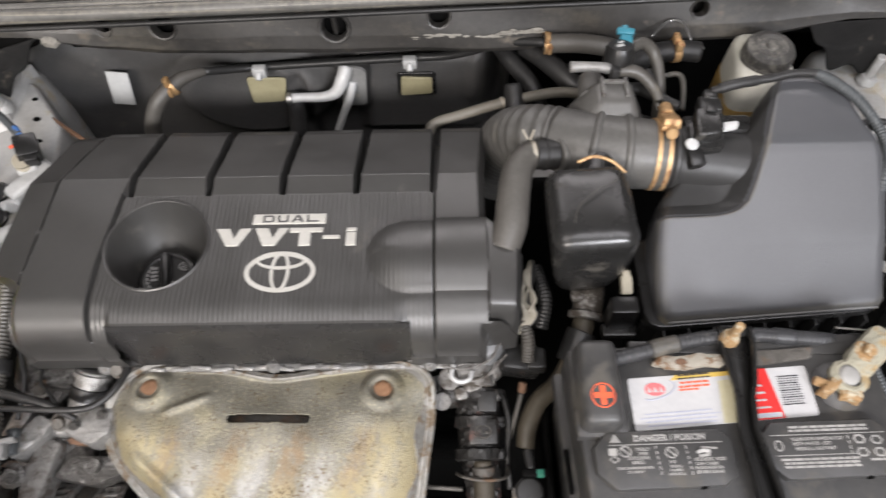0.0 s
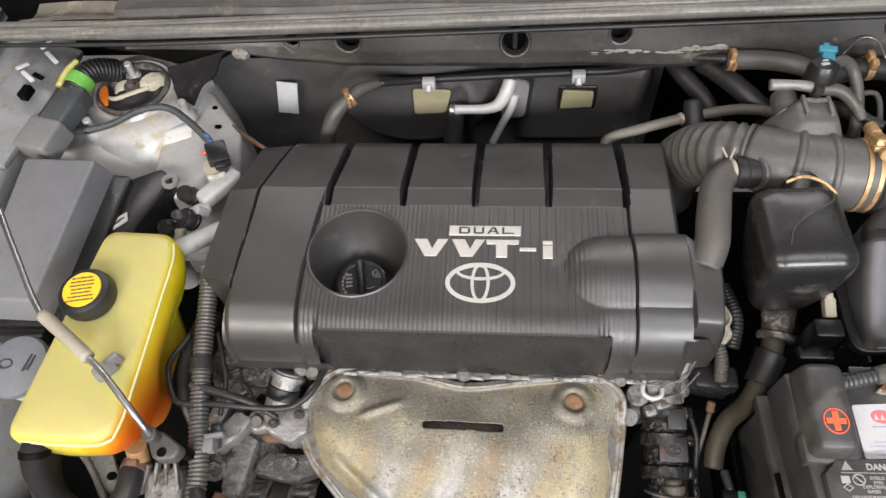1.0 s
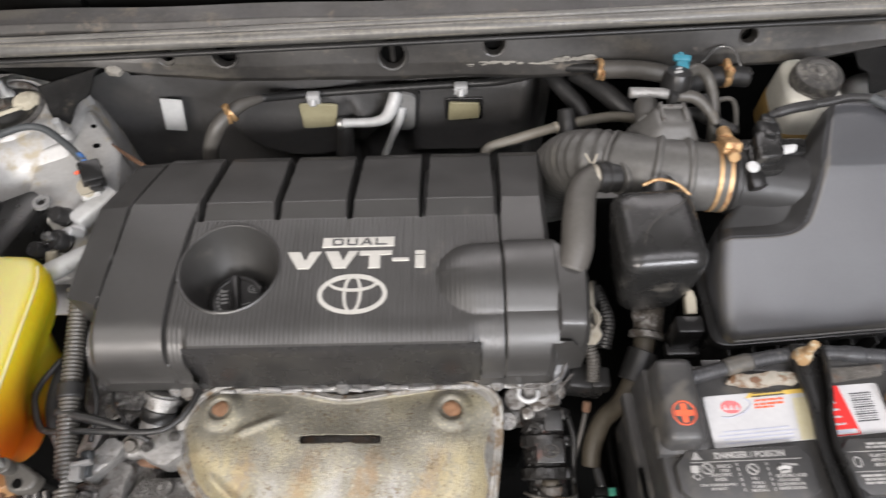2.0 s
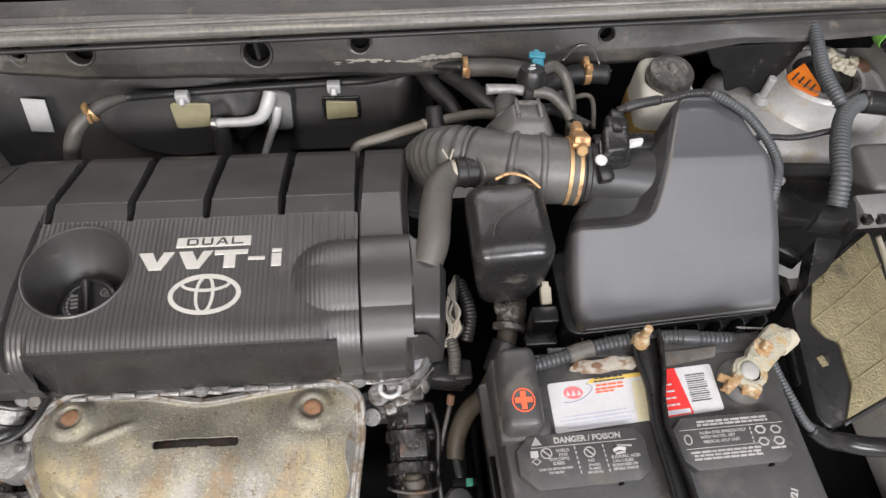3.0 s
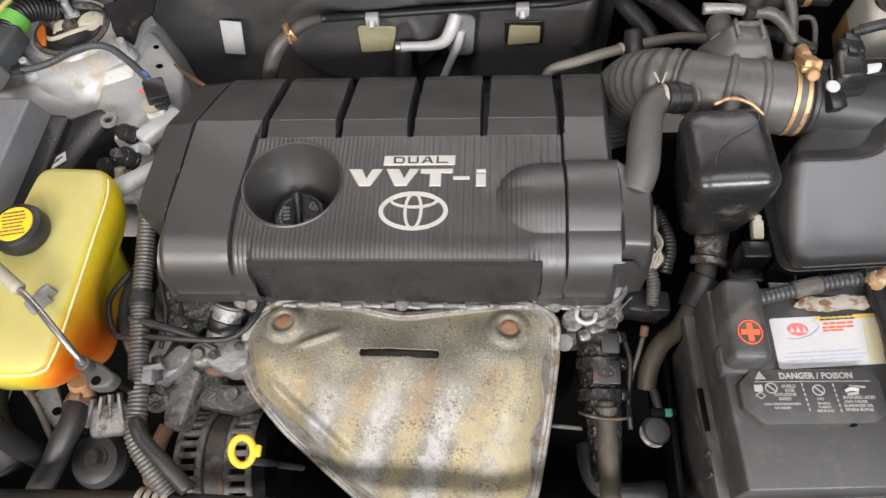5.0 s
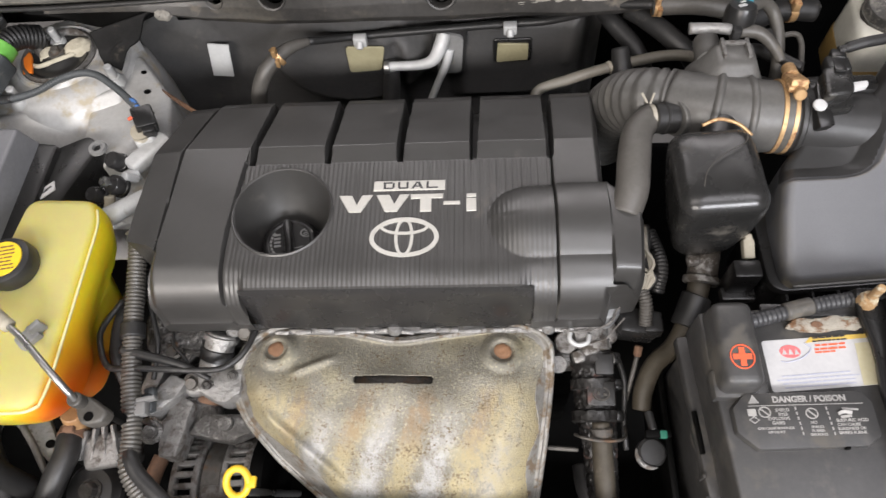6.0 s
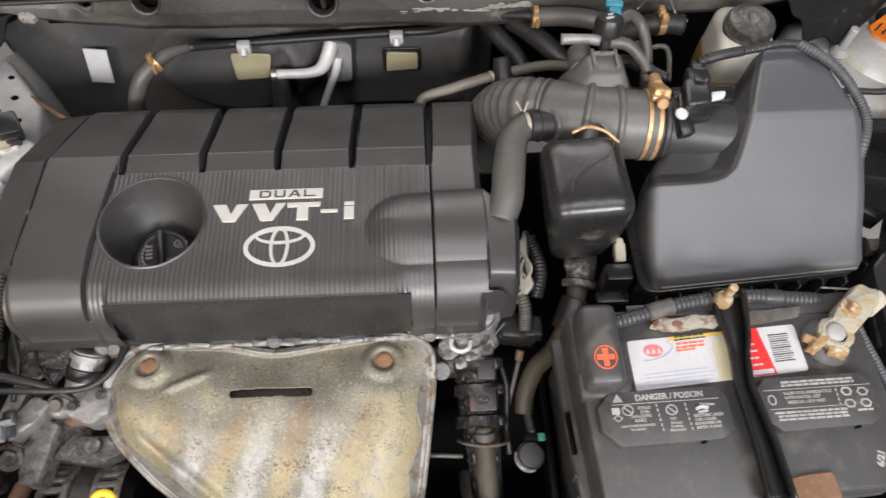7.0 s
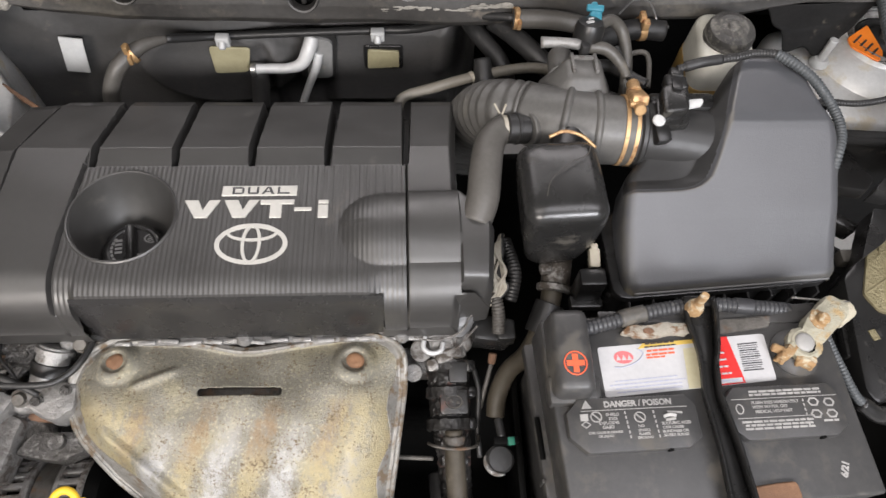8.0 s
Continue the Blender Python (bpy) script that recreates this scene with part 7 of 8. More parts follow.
harness = thing("corrugated_loom", (-0.31, 0.35, 0.86), "dusty corrugated wiring loom down the engine's side", "loom")
part("sheath", tube([(-0.318, 0.47, 0.90), (-0.314, 0.455, 0.893), (-0.311, 0.41, 0.882), (-0.306, 0.36, 0.875), (-0.297, 0.30, 0.868), (-0.287, 0.25, 0.862), (-0.283, 0.215, 0.86), (-0.262, 0.185, 0.855), (-0.24, 0.16, 0.845)], 0.0092, 16, 10, (0.0044, 0.0014)), M["grey_rubber"], harness)
part("tape", tube([(-0.3065, 0.365, 0.8755), (-0.3045, 0.35, 0.8738)], 0.0132, 14), M["rubber"], harness, "black tape wrap")
part("wire_tube", tube([(-0.286, 0.232, 0.862), (-0.28, 0.222, 0.866), (-0.27, 0.208, 0.864), (-0.245, 0.187, 0.86), (-0.22, 0.165, 0.85)], 0.008, 12), M["rubber"], harness, "smooth black tube")
cable = thing("loop_cable", (-0.27, 0.33, 0.86), "thin black cable looped to the engine front", "cable")
part("clip", joined(box((-0.281, 0.275, 0.866), (0.013, 0.018, 0.012), 0.002, rot=(0, 0, 10)), box((-0.275, 0.283, 0.87), (0.02, 0.004, 0.010), 0.001, rot=(0, 0, 10))), M["grey_plastic"], cable)
part("cable", tube([(-0.335, 0.40, 0.86), (-0.348, 0.37, 0.862), (-0.344, 0.348, 0.868), (-0.325, 0.318, 0.872), (-0.295, 0.3155, 0.8745), (-0.266, 0.315, 0.872), (-0.211, 0.315, 0.868), (-0.19, 0.325, 0.866), (-0.178, 0.341, 0.866), (-0.174, 0.362, 0.86)], 0.0034, 10), M["rubber"], cable)
part("cable", tube([(-0.312, 0.335, 0.878), (-0.29, 0.33, 0.876), (-0.271, 0.326, 0.874), (-0.242, 0.319, 0.87), (-0.215, 0.307, 0.862)], [0.0045, 0.005, 0.005, 0.004, 0.003], 10), M["rubber"], cable)

ac_line = thing("air_conditioning_line", (-0.36, 0.55, 0.86), "aluminium air conditioning line with black service caps", "pipe")
part("pipe", tube([(-0.30, 0.545, 0.872), (-0.325, 0.532, 0.876), (-0.345, 0.519, 0.877), (-0.368, 0.505, 0.876), (-0.392, 0.496, 0.868)], [0.0105, 0.0105, 0.011, 0.0115, 0.0115], 18), M["pipe"], ac_line)
part("block", joined(box((-0.342, 0.598, 0.874), (0.062, 0.024, 0.02), 0.006, 3, rot=(0, 0, 52)), box((-0.347, 0.615, 0.878), (0.026, 0.022, 0.022), 0.005, 3, rot=(0, 0, 20)), rod((-0.352, 0.572, 0.868), (-0.372, 0.555, 0.872), 0.009, 14)), M["pipe"], ac_line, "pale cast fitting")
part("collar", lathe([(0.010, 0), (0.0125, 0.002), (0.0125, 0.006), (0.010, 0.008), (0.0115, 0.01), (0.0115, 0.013), (0, 0.013)], (-0.349, 0.617, 0.884), (0.1, -0.2, 1), 20), M["sleeve"], ac_line)
for x, y, z, r, h in ((-0.3735, 0.583, 0.874, 0.0108, 0.02), (-0.366, 0.548, 0.872, 0.0125, 0.018), (-0.3885, 0.535, 0.872, 0.0105, 0.017)):
    cap_axis = (-0.25, -0.3, 0.85)
    part("service_cap", lathe([(r * 1.12, 0), (r * 1.12, 0.004), (r, 0.005), (r, h - 0.003), (r * 0.82, h), (0, h)], (x, y, z), cap_axis, 14), M["gloss"], ac_line, "black ribbed service cap")
part("stub", rod((-0.38, 0.525, 0.862), (-0.378, 0.535, 0.876), 0.0075, 14), M["sleeve"], ac_line, "tan stub")
part("stub", rod((-0.352, 0.562, 0.868), (-0.36, 0.556, 0.884), 0.006, 12), M["pipe"], ac_line)
part("bolt", lathe([(0, 0.006), (0.005, 0.006), (0.007, 0.003), (0.007, 0)], (-0.378, 0.545, 0.888), (-0.2, -0.35, 0.85), 12), M["bare"], ac_line)
sensor = thing("pressure_sensor", (-0.36, 0.645, 0.89), "black pressure sensor plug with blue and red wires", "sensor")
part("plug", joined(box((-0.344, 0.63, 0.898), (0.026, 0.03, 0.026), 0.003, rot=(15, 12, 28)), box((-0.338, 0.618, 0.894), (0.016, 0.016, 0.02), 0.003, rot=(15, 12, 28))), M["plastic"], sensor)
part("wire", tube([(-0.350, 0.640, 0.908), (-0.356, 0.648, 0.911), (-0.36, 0.652, 0.911)], 0.0042, 8), material("blue_wire", (0.05, 0.15, 0.4), (0.08, 0.2, 0.5), 0.5), sensor)
part("wire", tube([(-0.352, 0.629, 0.908), (-0.36, 0.626, 0.906)], 0.0022, 8), M["print_red"], sensor)
tower_loom = thing("tower_loom", (-0.45, 0.69, 0.91), "thin corrugated loom lying over the strut tower", "loom")
part("sheath", tube([(-0.352, 0.642, 0.91), (-0.375, 0.664, 0.911), (-0.397, 0.682, 0.912), (-0.415, 0.694, 0.913), (-0.436, 0.699, 0.913), (-0.463, 0.692, 0.912), (-0.496, 0.672, 0.909), (-0.535, 0.665, 0.905), (-0.57, 0.668, 0.902)], 0.0042, 12, 10, (0.0034, 0.0007)), M["loom"], tower_loom)
part("tape", tube([(-0.525, 0.6665, 0.906), (-0.55, 0.6665, 0.904), (-0.572, 0.668, 0.902)], 0.0058, 12), M["plastic"], tower_loom, "black tape wrap")
bigl = thing("fender_conduit", (-0.57, 0.68, 0.92), "dark square wiring conduit with green tape and grey elbow", "conduit")
part("elbow", joined(box((-0.570, 0.640, 0.918), (0.05, 0.05, 0.034), 0.005, 3, rot=(4, 0, -14), taper=(0.94, 0.96))), M["grey_plastic"], bigl, "dusty grey elbow")
part("conduit", box((-0.553, 0.688, 0.922), (0.036, 0.06, 0.03), 0.005, 3, rot=(4, 0, -16)), M["loom"], bigl)
part("sheath", tube([(-0.551, 0.712, 0.926), (-0.545, 0.738, 0.929), (-0.535, 0.758, 0.922), (-0.522, 0.775, 0.905)], 0.0145, 18, 10, (0.0052, 0.0016)), M["rubber"], bigl)
part("tape", lathe([(0.0162, -0.009), (0.0178, -0.008), (0.0178, 0.008), (0.0162, 0.009)], (-0.5465, 0.728, 0.928), (0.3, 0.95, 0.08), 24), M["green"], bigl, "green tape")
part("film", tube([(-0.5665, 0.715, 0.936), (-0.562, 0.735, 0.94), (-0.553, 0.755, 0.941)], 0.009, 10, squash=0.5), M["tank"], bigl, "yellow tape scrap")
part("clip", box((-0.604, 0.70, 0.94), (0.012, 0.02, 0.012), 0.002, rot=(0, 0, -10)), M["pit"], bigl)

# right of the cover: dark gap with hoses, plugs and wires
wires = thing("wire_bundle", (0.25, 0.44, 0.85), "bundle of bare pale wires in split loom", "wires")
for k in range(8):
    a, b = math.sin(k * 2.3), math.cos(k * 1.7)
    part("wire", tube([(0.258 + 0.002 * a, 0.472, 0.882 + 0.002 * b), (0.251 + 0.005 * b, 0.445 + 0.004 * a, 0.89), (0.249 + 0.008 * a, 0.42, 0.892 - 0.004 * b), (0.252 + 0.007 * b, 0.405, 0.886), (0.242 + 0.004 * a, 0.39, 0.872)], 0.0019, 8), M["wire"] if k % 4 else M["rubber"], wires)
part("loom", tube([(0.262, 0.47, 0.872), (0.27, 0.43, 0.872), (0.264, 0.40, 0.862)], 0.007, 14, 8, (0.004, 0.001)), M["rubber"], wires)
part("coil", tube([(0.246, 0.398, 0.875), (0.249, 0.384, 0.87), (0.249, 0.366, 0.856)], 0.0062, 14, 8, (0.0032, 0.0012)), M["dusty_rubber"], wires, "grey split loom")
plug = thing("coil_plug", (0.235, 0.37, 0.83), "black connector plug with orange seal", "plug")
part("plug", joined(box((0.242, 0.372, 0.84), (0.042, 0.03, 0.03), 0.004, rot=(0, 10, -5)), box((0.258, 0.37, 0.846), (0.02, 0.024, 0.02), 0.003)), M["plastic"], plug)
part("seal", rod((0.245, 0.352, 0.83), (0.243, 0.342, 0.824), 0.0045, 12), M["rust"], plug)
part("wire", tube([(0.243, 0.342, 0.824), (0.236, 0.32, 0.815), (0.23, 0.3, 0.80)], 0.0026, 8), M["dusty_rubber"], plug)
outlet = thing("water_outlet", (0.2, 0.33, 0.7), "black ribbed hose joint at the water outlet", "hose joint")
part("body", crusted(tube([(0.195, 0.36, 0.815), (0.196, 0.33, 0.81), (0.197, 0.29, 0.80), (0.20, 0.25, 0.785), (0.203, 0.2, 0.76)], [0.02, 0.0225, 0.0215, 0.0175, 0.016], 24), 0.0022, 11), M["soot"], outlet)
for y, z in ((0.343, 0.814), (0.315, 0.808), (0.283, 0.799)):
    part("collar", crusted(lathe([(0.0215, -0.007), (0.0252, -0.005), (0.0252, 0.005), (0.0215, 0.007)], (0.1962, y, z), (0, 1, 0.22), 28), 0.0012, y * 90), M["soot"], outlet)
    part("collar_ear", crusted(box((0.2185, y - 0.002, z + 0.006), (0.010, 0.012, 0.016), 0.003, 2, rot=(10, 20, 0)), 0.0008, y * 70), M["plastic"], outlet)
part("flange", joined(box((0.198, 0.368, 0.828), (0.048, 0.026, 0.034), 0.008, 3, rot=(15, 0, 0)), box((0.188, 0.356, 0.846), (0.03, 0.022, 0.014), 0.005, 2, rot=(20, 0, 12))), M["cast"], outlet)
part("latch", box((0.205, 0.33, 0.833), (0.02, 0.022, 0.008), 0.002, rot=(12, 0, 0)), M["rubber"], outlet)
part("latch", box((0.2, 0.3, 0.826), (0.03, 0.026, 0.006), 0.002, rot=(12, 0, 0)), M["soot"], outlet)
part("latch_mark", joined(ellipse_ring(0.2, 0.299, 0.0095, 0.0075, 0.0016, 0.8285, 0.8305, 16), box((0.197, 0.3, 0.8295), (0.003, 0.004, 0.002), 0.0005), box((0.204, 0.298, 0.8295), (0.004, 0.003, 0.002), 0.0005)), M["dirty_metal"], outlet)
part("wire_clip", tube([(0.172, 0.262, 0.805), (0.18, 0.256, 0.815), (0.2, 0.252, 0.818), (0.222, 0.256, 0.812), (0.226, 0.27, 0.80)], 0.0018, 8), M["dirty_metal"], outlet)
part("neck_mark", box((0.197, 0.262, 0.812), (0.012, 0.014, 0.004), 0.001, rot=(15, 0, 0)), M["sleeve"], outlet)
for x, y, z, w in ((0.19, 0.345, 0.842, 0.02), (0.206, 0.352, 0.836, 0.016), (0.178, 0.338, 0.836, 0.014), (0.212, 0.338, 0.828, 0.012)):
    part("casting_lump", box((x, y, z), (w, 0.014, 0.012), 0.004, 2, rot=(18, 10 * w * 100 - 15, 900 * w)), M["alu"], outlet)
part("hose", tube([(0.199, 0.274, 0.812), (0.2, 0.25, 0.802), (0.201, 0.22, 0.792), (0.204, 0.18, 0.77)], [0.0095, 0.0108, 0.011, 0.011], 18), M["old_hose"], outlet, "tan rubber hose end")
part("hose_band", tube([(0.1995, 0.268, 0.8095), (0.2, 0.256, 0.8045)], 0.0122, 18), M["dirty_metal"], outlet)
part("silver_neck", joined(rod((0.197, 0.385, 0.842), (0.197, 0.347, 0.832), 0.0165, 20), rod((0.178, 0.382, 0.848), (0.178, 0.352, 0.842), 0.008, 14)), M["cast"], outlet, "pale cast neck")
part("hook", tube([(0.17, 0.362, 0.858), (0.168, 0.35, 0.857), (0.176, 0.344, 0.856), (0.186, 0.347, 0.855), (0.189, 0.356, 0.854)], 0.0026, 10), M["pipe"], outlet, "bright bent hook")
part("side_wire", tube([(0.222, 0.345, 0.82), (0.228, 0.315, 0.815), (0.226, 0.28, 0.80), (0.228, 0.25, 0.785)], 0.003, 8), M["rubber"], outlet)
lower = thing("radiator_hose", (0.27, 0.35, 0.72), "dusty black radiator hose with clamps", "hose")
part("hose", tube([(0.318, 0.47, 0.86), (0.318, 0.43, 0.85), (0.306, 0.39, 0.835), (0.285, 0.355, 0.822), (0.262, 0.335, 0.818), (0.249, 0.31, 0.81), (0.246, 0.29, 0.80)], [0.012, 0.0125, 0.0115, 0.0108, 0.0105, 0.0105, 0.01], 18), M["old_hose"], lower)
part("joint", joined(rod((0.324, 0.458, 0.864), (0.318, 0.422, 0.85), 0.0165, 18), lathe([(0.0165, -0.005), (0.02, -0.003), (0.02, 0.003), (0.0165, 0.005)], (0.317, 0.42, 0.85), (0.2, 1, 0.35), 20), box((0.306, 0.436, 0.868), (0.014, 0.014, 0.012), 0.004)), M["alu"], lower, "dirty cast joint")
part("clamp", rod((0.312, 0.405, 0.842), (0.298, 0.374, 0.828), 0.0165, 18), M["rubber"], lower)
ringclip = thing("ground_ring", (0.24, 0.25, 0.8), "bright hose fitting with a green collar", "fitting")
part("ring", tube([(0.243 + 0.0152 * math.cos(radians(a)), 0.2365 + 0.0152 * math.sin(radians(a)), 0.838) for a in range(165, 300, 15)], [0.0008, 0.0016, 0.0022, 0.0025, 0.0026, 0.0025, 0.0022, 0.0016, 0.0008], 12), M["clean_cast"], ringclip)
part("cup", lathe([(0.0135, -0.01), (0.0145, 0.002), (0.012, 0.005), (0.0, 0.006)], (0.243, 0.237, 0.836), (0.1, -0.15, 0.95), 24), M["rubber"], ringclip)
part("holder", box((0.2495, 0.2525, 0.846), (0.026, 0.008, 0.009), 0.002), M["pit"], ringclip)
part("collar", box((0.254, 0.2515, 0.8495), (0.007, 0.0075, 0.006), 0.001), material("green_collar", (0.02, 0.15, 0.1), (0.03, 0.2, 0.13), 0.5), ringclip)
part("stem", rod((0.2455, 0.256, 0.846), (0.2435, 0.276, 0.842), 0.0045, 10), M["rubber"], ringclip)
wclip = thing("relay_bracket", (0.345, 0.42, 0.87), "black relay bracket with a pale clip", "bracket")
part("bracket", joined(box((0.346, 0.405, 0.885), (0.028, 0.02, 0.05), 0.003), box((0.346, 0.395, 0.865), (0.036, 0.016, 0.012), 0.003)), M["plastic"], wclip)
part("clip", joined(box((0.349, 0.426, 0.911), (0.0115, 0.02, 0.010), 0.002, rot=(20, 0, 0)), box((0.349, 0.437, 0.914), (0.008, 0.008, 0.012), 0.002, rot=(20, 0, 0))), M["sleeve"], wclip, "pale plastic clip")

M["dark_loom"] = material("dark_loom", (0.022, 0.0225, 0.024), (0.045, 0.046, 0.049), 0.42, 0.1, bump=0.3, spot=(0.1, 0.098, 0.09), spot_at=0.62, spot_size=120)
cables = thing("battery_cable", (0.42, 0.35, 0.93), "corrugated battery cable behind the battery", "cable")
part("sheath", tube([(0.312, 0.325, 0.964), (0.339, 0.332, 0.962), (0.361, 0.338, 0.962), (0.399, 0.3455, 0.961), (0.443, 0.3485, 0.96), (0.476, 0.3465, 0.958), (0.511, 0.346, 0.952), (0.53, 0.349, 0.938)], 0.0062, 14, 10, (0.0046, 0.0008)), M["dark_loom"], cables)
part("sleeve", tube([(0.348, 0.3345, 0.962), (0.361, 0.338, 0.962), (0.372, 0.3405, 0.9618)], 0.0081, 14), M["grey_rubber"], cables)
part("sleeve", tube([(0.461, 0.3478, 0.959), (0.47, 0.347, 0.9585), (0.478, 0.3464, 0.958)], 0.0078, 14), M["dark_loom"], cables)
plate_b = thing("terminal_bar", (0.38, 0.33, 0.955), "corroded fusible link plate at the battery's back edge", "bar")
edge = [(0.346, 0.322), (0.356, 0.3295), (0.372, 0.328), (0.39, 0.331), (0.41, 0.3305), (0.4095, 0.318), (0.392, 0.3195), (0.378, 0.316), (0.36, 0.3175)]
part("bar", crusted(prism(rounded(edge, 0.003, 3), 0.9565, 0.9625, 0.0012, 2), 0.001, 7), M["residue"], plate_b, "white and rusty crusted plate")
part("hole", lathe([(0, 0.0008), (0.0042, 0.0008), (0.0052, 0)], (0.3725, 0.3225, 0.9628), seg=14, squash=0.6), M["rust"], plate_b)
part("end_strip", crusted(prism(rounded([(0.437, 0.3195), (0.49, 0.3265), (0.4945, 0.3375), (0.435, 0.3335)], 0.003, 3), 0.955, 0.9585, 0.001, 2), 0.0007, 8), M["dirty_metal"], plate_b, "grimy end strip")
ground = thing("ground_cable", (0.6, 0.28, 0.86), "grey corrugated cable dropping into black tape beside the battery", "cable")
part("sheath", tube([(0.551, 0.345, 0.944), (0.558, 0.32, 0.934), (0.567, 0.29, 0.928), (0.576, 0.27, 0.921), (0.59, 0.259, 0.912)], 0.0042, 14, 10, (0.0032, 0.0006)), M["loom"], ground)
part("tape", tube([(0.582, 0.264, 0.916), (0.602, 0.256, 0.904), (0.625, 0.256, 0.89), (0.66, 0.249, 0.888), (0.72, 0.247, 0.885)], [0.007, 0.0085, 0.0095, 0.01, 0.01], 14), M["plastic"], ground, "black tape wrap")

# right edge: control unit, big looms
ecu = thing("control_unit", (0.69, 0.4, 0.85), "control unit behind a stained tan foil panel", "control unit")
part("backing", prism(rounded([(0.757, 0.488), (0.744, 0.409), (0.73, 0.312), (0.689, 0.296), (0.627, 0.271), (0.612, 0.266), (0.604, 0.28), (0.622, 0.405), (0.655, 0.435), (0.745, 0.5)], 0.006), 0.865, 0.899, 0.003, 2), M["plastic"], ecu, "black panel")
part("panel", prism(rounded([(0.748, 0.494), (0.738, 0.409), (0.724, 0.3105), (0.689, 0.298), (0.632, 0.275), (0.641, 0.291), (0.652, 0.31), (0.654, 0.337), (0.657, 0.358), (0.645, 0.364), (0.635, 0.383), (0.655, 0.431), (0.672, 0.444)], 0.004), 0.8985, 0.9025, 0.0015, 2), M["foil"], ecu, "stained embossed tan foil")
for line in ([(0.669, 0.439), (0.664, 0.37), (0.656, 0.289)], [(0.700, 0.461), (0.704, 0.38), (0.69, 0.301)], [(0.727, 0.478), (0.728, 0.40), (0.715, 0.311)], [(0.638, 0.384), (0.69, 0.414), (0.744, 0.45)], [(0.657, 0.358), (0.70, 0.381), (0.737, 0.40)], [(0.652, 0.312), (0.69, 0.331), (0.729, 0.348)]):
    part("crease", tube([(x, y, 0.9022) for x, y in line], 0.0016, 8, 6, squash=0.6), M["foil"], ecu)
part("edge", tube([(0.628, 0.270, 0.9), (0.689, 0.2945, 0.9), (0.73, 0.31, 0.9)], 0.002, 8), M["rubber"], ecu, "dark rolled edge")
part("edge", tube([(0.742, 0.40, 0.901), (0.752, 0.45, 0.901), (0.758, 0.488, 0.901)], 0.0035, 8, squash=0.5), M["sleeve"], ecu, "pale worn edge")
part("patch", box((0.632, 0.338, 0.8995), (0.008, 0.012, 0.002), 0.0008, rot=(0, 0, 15)), M["foil"], ecu)
part("connector", prism(rounded([(0.671, 0.497), (0.69, 0.515), (0.712, 0.529), (0.73, 0.528), (0.722, 0.505), (0.714, 0.482), (0.708, 0.495), (0.69, 0.492)], 0.003), 0.905, 0.93, 0.004, 2), M["plastic"], ecu, "dull connector shell")
plugs = part("connector_block", box((0.752, 0.51, 0.922), (0.052, 0.034, 0.026), 0.004, rot=(0, 0, 2)), M["grey_plastic"], ecu, "grey connector block")
for k in range(3):
    part("latch", box((0.728 + 0.017 * k, 0.4915, 0.932), (0.010, 0.010, 0.010), 0.002), M["plastic"], plugs)
part("bracket", prism(rounded([(0.64, 0.42), (0.672, 0.44), (0.705, 0.478), (0.675, 0.484)], 0.004), 0.88, 0.912, 0.003, 2), M["plastic"], ecu)
part("screw", lathe([(0, 0.003), (0.004, 0.003), (0.006, 0)], (0.62, 0.333, 0.885), seg=12), M["bare"], ecu)
part("screw_tab", prism(rounded([(0.606, 0.32), (0.628, 0.318), (0.63, 0.362), (0.612, 0.36)], 0.006), 0.875, 0.885, 0.002, 2), M["plastic"], ecu)

big = thing("main_loom", (0.73, 0.62, 0.95), "thick grey corrugated main wiring loom", "loom")
part("sheath", tube([(0.748, 0.80, 0.985), (0.741, 0.74, 0.975), (0.736, 0.69, 0.968), (0.739, 0.655, 0.965), (0.748, 0.632, 0.957)], 0.0078, 18, 10, (0.0046, 0.0012)), M["loom"], big)
part("sheath", tube([(0.79, 0.649, 0.955), (0.768, 0.646, 0.96), (0.745, 0.631, 0.962), (0.727, 0.606, 0.962), (0.712, 0.571, 0.96), (0.703, 0.537, 0.955), (0.695, 0.508, 0.938)], 0.0098, 18, 10, (0.0052, 0.0014)), M["loom"], big)
part("wrap", tube([(0.772, 0.648, 0.96), (0.80, 0.646, 0.957), (0.84, 0.645, 0.95), (0.90, 0.65, 0.94)], 0.0145, 16), M["plastic"], big, "black tape wrap")
part("sheath", tube([(0.86, 0.81, 0.95), (0.868, 0.77, 0.95), (0.885, 0.71, 0.945), (0.90, 0.66, 0.94)], 0.012, 18, 10, (0.006, 0.0016)), M["rubber"], big)
part("tape", lathe([(0.0135, -0.008), (0.0148, -0.007), (0.0148, 0.007), (0.0135, 0.008)], (0.8665, 0.775, 0.95), (0.2, -1, 0), 20), M["green"], big, "green tape")
part("branch", tube([(0.606, 0.585, 0.965), (0.63, 0.599, 0.957), (0.671, 0.597, 0.956), (0.722, 0.606, 0.957)], 0.0032, 12, 10, (0.0036, 0.0007)), M["rubber"], big)
side_box = thing("relay_box", (0.83, 0.57, 0.88), "dusty grey relay box beside the strut tower", "relay box")
part("box", box((0.81, 0.572, 0.897), (0.11, 0.085, 0.07), 0.01, 3, taper=(0.9, 0.85)), M["dark_grey"], side_box)

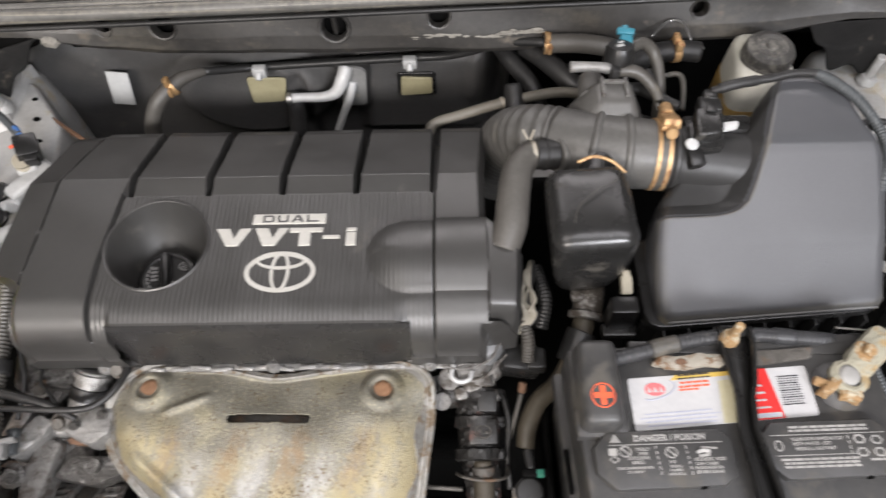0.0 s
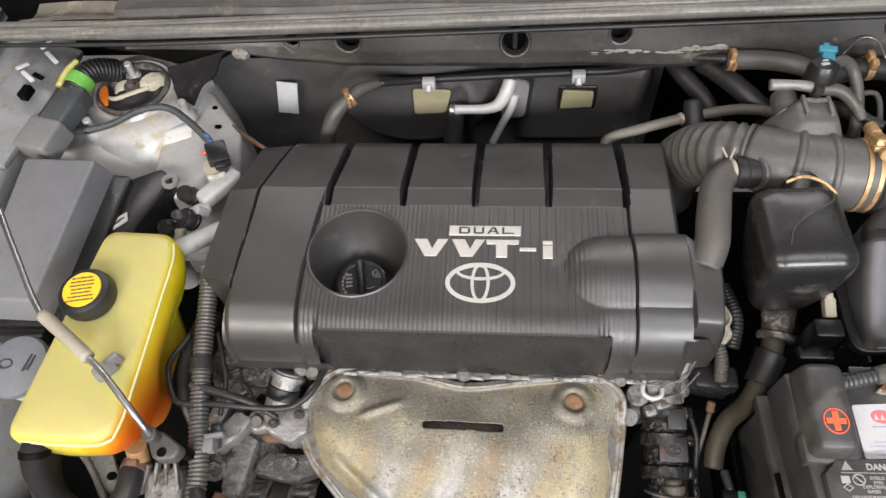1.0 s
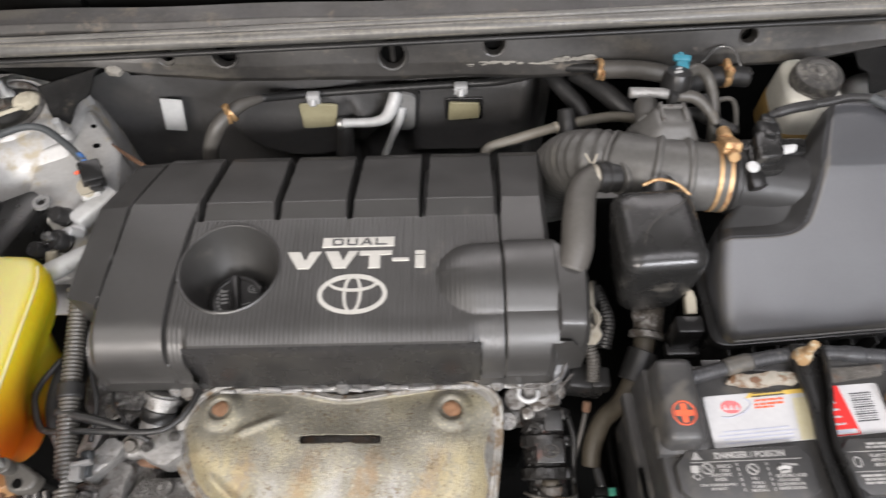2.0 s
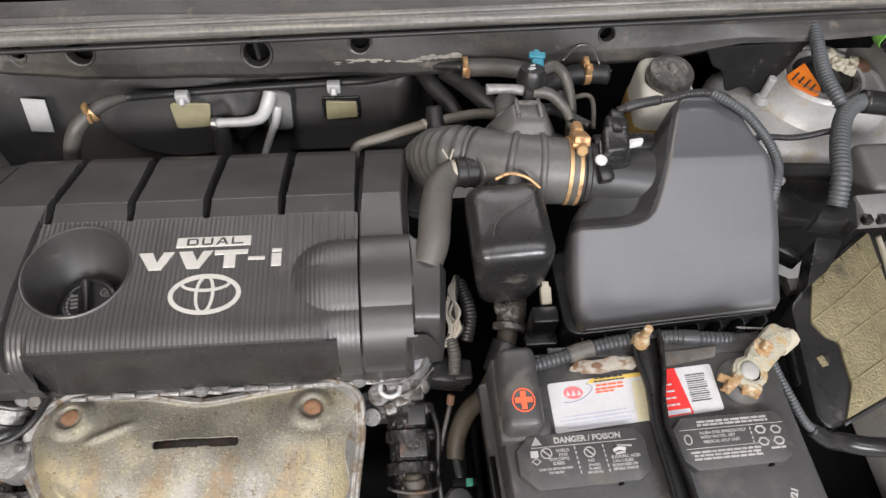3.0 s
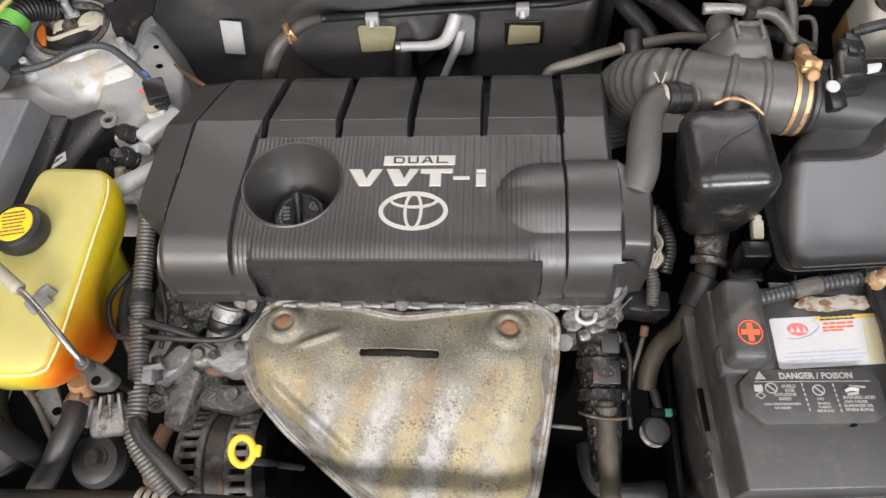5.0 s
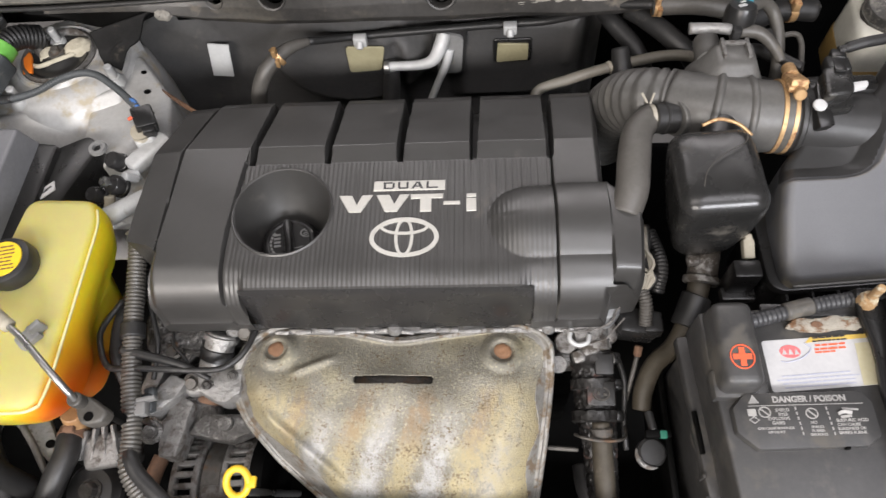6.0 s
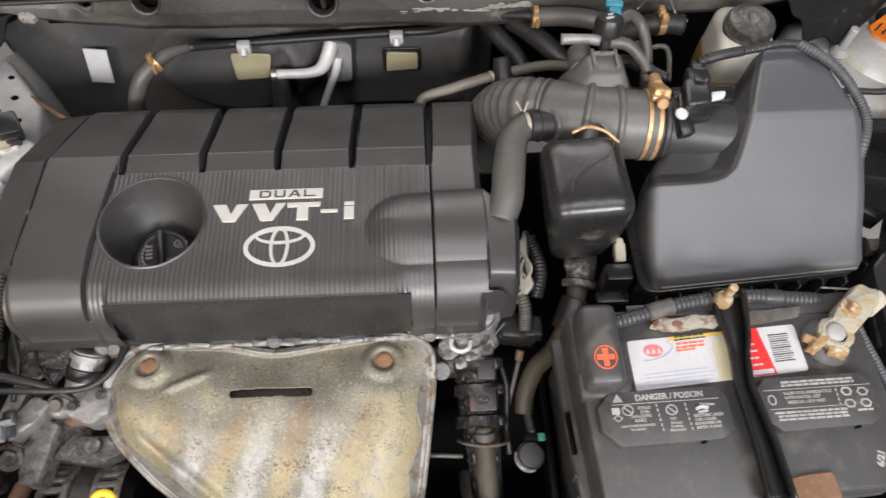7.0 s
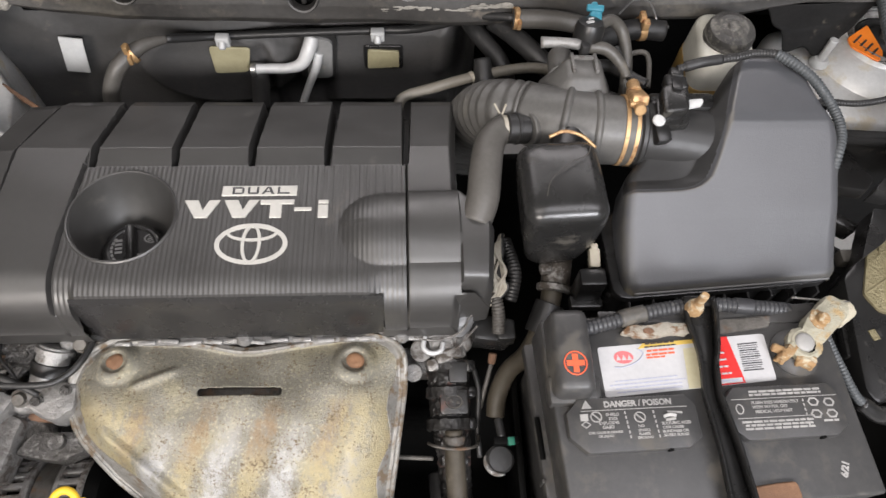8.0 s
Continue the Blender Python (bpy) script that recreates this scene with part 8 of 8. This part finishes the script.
support = thing("radiator_support", (0.0, 0.13, 0.8), "dark radiator support bar with pale clip", "bar")
part("bar", tube([(-0.45, 0.148, 0.838), (-0.25, 0.15, 0.84), (-0.05, 0.145, 0.838), (0.1, 0.14, 0.835), (0.4, 0.13, 0.83)], 0.014, 14), M["rubber"], support)
part("clip", joined(*[lathe([(0.015, -0.003), (0.018, -0.002), (0.018, 0.002), (0.015, 0.003)], (-0.268 + 0.009 * k, 0.15, 0.841), (1, 0, 0), 16) for k in range(4)]), M["sleeve"], support)
rad = thing("coolant_hose", (0.2, 0.2, 0.75), "black coolant hose curving below the battery", "hose")
part("hose", tube([(0.185, 0.24, 0.75), (0.187, 0.215, 0.752), (0.197, 0.195, 0.755), (0.222, 0.186, 0.76), (0.26, 0.19, 0.755), (0.29, 0.185, 0.74)], 0.0125, 16), M["rubber"], rad)
part("tape_wrap", joined(*[lathe([(0.0142, -0.0025), (0.0165, -0.0015), (0.0165, 0.0015), (0.0142, 0.0025)], (-0.03 + 0.006 * k, 0.1435, 0.837), (1, -0.03, 0), 16) for k in range(10)]), M["rust"], support, "brown thread windings")
bracket = thing("tank_bracket", (-0.41, 0.25, 0.78), "pale painted bracket with a bolt hole below the tank", "bracket")
part("plate", prism(rounded([(-0.466, 0.277), (-0.427, 0.286), (-0.396, 0.24), (-0.402, 0.226), (-0.43, 0.248)], 0.006), 0.793, 0.80, 0.002, 2), M["clean_cast"], bracket)
part("hole", lathe([(0, 0.001), (0.006, 0.001), (0.006, 0)], (-0.4125, 0.252, 0.80), seg=16, squash=0.8), M["pit"], bracket)
part("support", box((-0.43, 0.262, 0.70), (0.04, 0.02, 0.19), 0.004), M["pit"], bracket)
lower_hose = thing("lower_tank_hose", (-0.4, 0.2, 0.75), "black rubber hoses below the coolant tank", "hose")
part("hose", tube([(-0.384, 0.268, 0.805), (-0.384, 0.255, 0.812), (-0.382, 0.238, 0.814), (-0.388, 0.217, 0.812), (-0.4, 0.193, 0.80), (-0.42, 0.17, 0.78)], 0.0135, 18), M["rubber"], lower_hose)
part("hose", tube([(-0.50, 0.29, 0.80), (-0.485, 0.25, 0.81), (-0.46, 0.215, 0.81), (-0.44, 0.19, 0.80)], 0.017, 16), M["rubber"], lower_hose)
part("clamp", joined(lathe([(0.0137, -0.005), (0.0152, -0.005), (0.0152, 0.005), (0.0137, 0.005)], (-0.3835, 0.26, 0.81), (0.0, 1, -0.3), 20), box((-0.378, 0.262, 0.828), (0.012, 0.008, 0.008), 0.002)), M["rust"], lower_hose, "rusty clamp")
part("pipe", tube([(-0.447, 0.277, 0.80), (-0.442, 0.268, 0.812), (-0.427, 0.25, 0.81), (-0.408, 0.223, 0.805), (-0.395, 0.2, 0.79)], 0.0038, 12), M["dirty_metal"], lower_hose)
mount = thing("engine_mount", (-0.35, 0.24, 0.7), "cast aluminium engine mount with rubber boot", "engine mount")
part("arm", box((-0.352, 0.25, 0.775), (0.05, 0.042, 0.06), 0.008, 3, rot=(14, 0, 10), taper=(0.85, 0.9)), M["cast"], mount)
for k in range(4):
    part("rib", crusted(box((-0.37 + 0.0115 * k, 0.25 + 0.002 * k, 0.805), (0.0042, 0.034, 0.009), 0.0015, rot=(22, 0, -14 + 9 * k)), 0.001, k), M["cast"], mount)
part("boot", lathe([(0.03, 0), (0.032, 0.012), (0.026, 0.022), (0.012, 0.026), (0, 0.026)], (-0.362, 0.207, 0.765), (0, -0.2, 1), 24), M["rubber"], mount)
part("bolt", lathe([(0, 0.012), (0.008, 0.012), (0.0095, 0.009), (0.0095, 0.003), (0.013, 0.002), (0.013, 0)], (-0.358, 0.204, 0.79), (0, -0.2, 1), 12), M["grimy"], mount)
belt = thing("drive_belt", (-0.3, 0.3, 0.75), "black ribbed drive belt in the dark gap", "belt")
part("belt", tube([(-0.325, 0.44, 0.84), (-0.332, 0.40, 0.845), (-0.333, 0.36, 0.845), (-0.325, 0.33, 0.84), (-0.31, 0.30, 0.82)], 0.006, 10, squash=2.2), M["rubber"], belt)
rusty = thing("rusty_pipe", (-0.24, 0.2, 0.7), "rusty brown steel pipe beside the alternator", "pipe")
part("pipe", tube([(-0.315, 0.19, 0.74), (-0.30, 0.205, 0.775), (-0.29, 0.222, 0.79), (-0.285, 0.24, 0.79)], 0.009, 14), M["rust"], rusty)
strut = thing("steel_rod", (0.16, 0.26, 0.78), "thin bare steel rod in the gap", "rod")
part("rod", rod((0.135, 0.255, 0.775), (0.178, 0.252, 0.775), 0.0026, 10), M["dirty_metal"], strut)
dark = thing("wiring_tray", (0.64, 0.48, 0.8), "black plastic wiring trays beside the air filter box", "tray")
part("tray", box((0.655, 0.50, 0.86), (0.06, 0.014, 0.03), 0.004, rot=(10, 0, -38)), M["plastic"], dark)
part("tray", box((0.65, 0.455, 0.85), (0.07, 0.016, 0.03), 0.004, rot=(10, 0, -34)), M["plastic"], dark)
for x, y in ((0.688, 0.598), (0.664, 0.558)):
    part("bolt", lathe([(0, 0.006), (0.006, 0.006), (0.009, 0.002), (0.009, 0)], (x, y, 0.872), seg=12), M["pipe"], dark)
part("bracket", prism(rounded([(0.655, 0.545), (0.675, 0.605), (0.70, 0.61), (0.727, 0.552), (0.712, 0.535)], 0.006), 0.85, 0.87, 0.004, 2), M["plastic"], dark)
part("clip", box((0.648, 0.44, 0.875), (0.016, 0.016, 0.016), 0.002), M["grey_rubber"], dark)
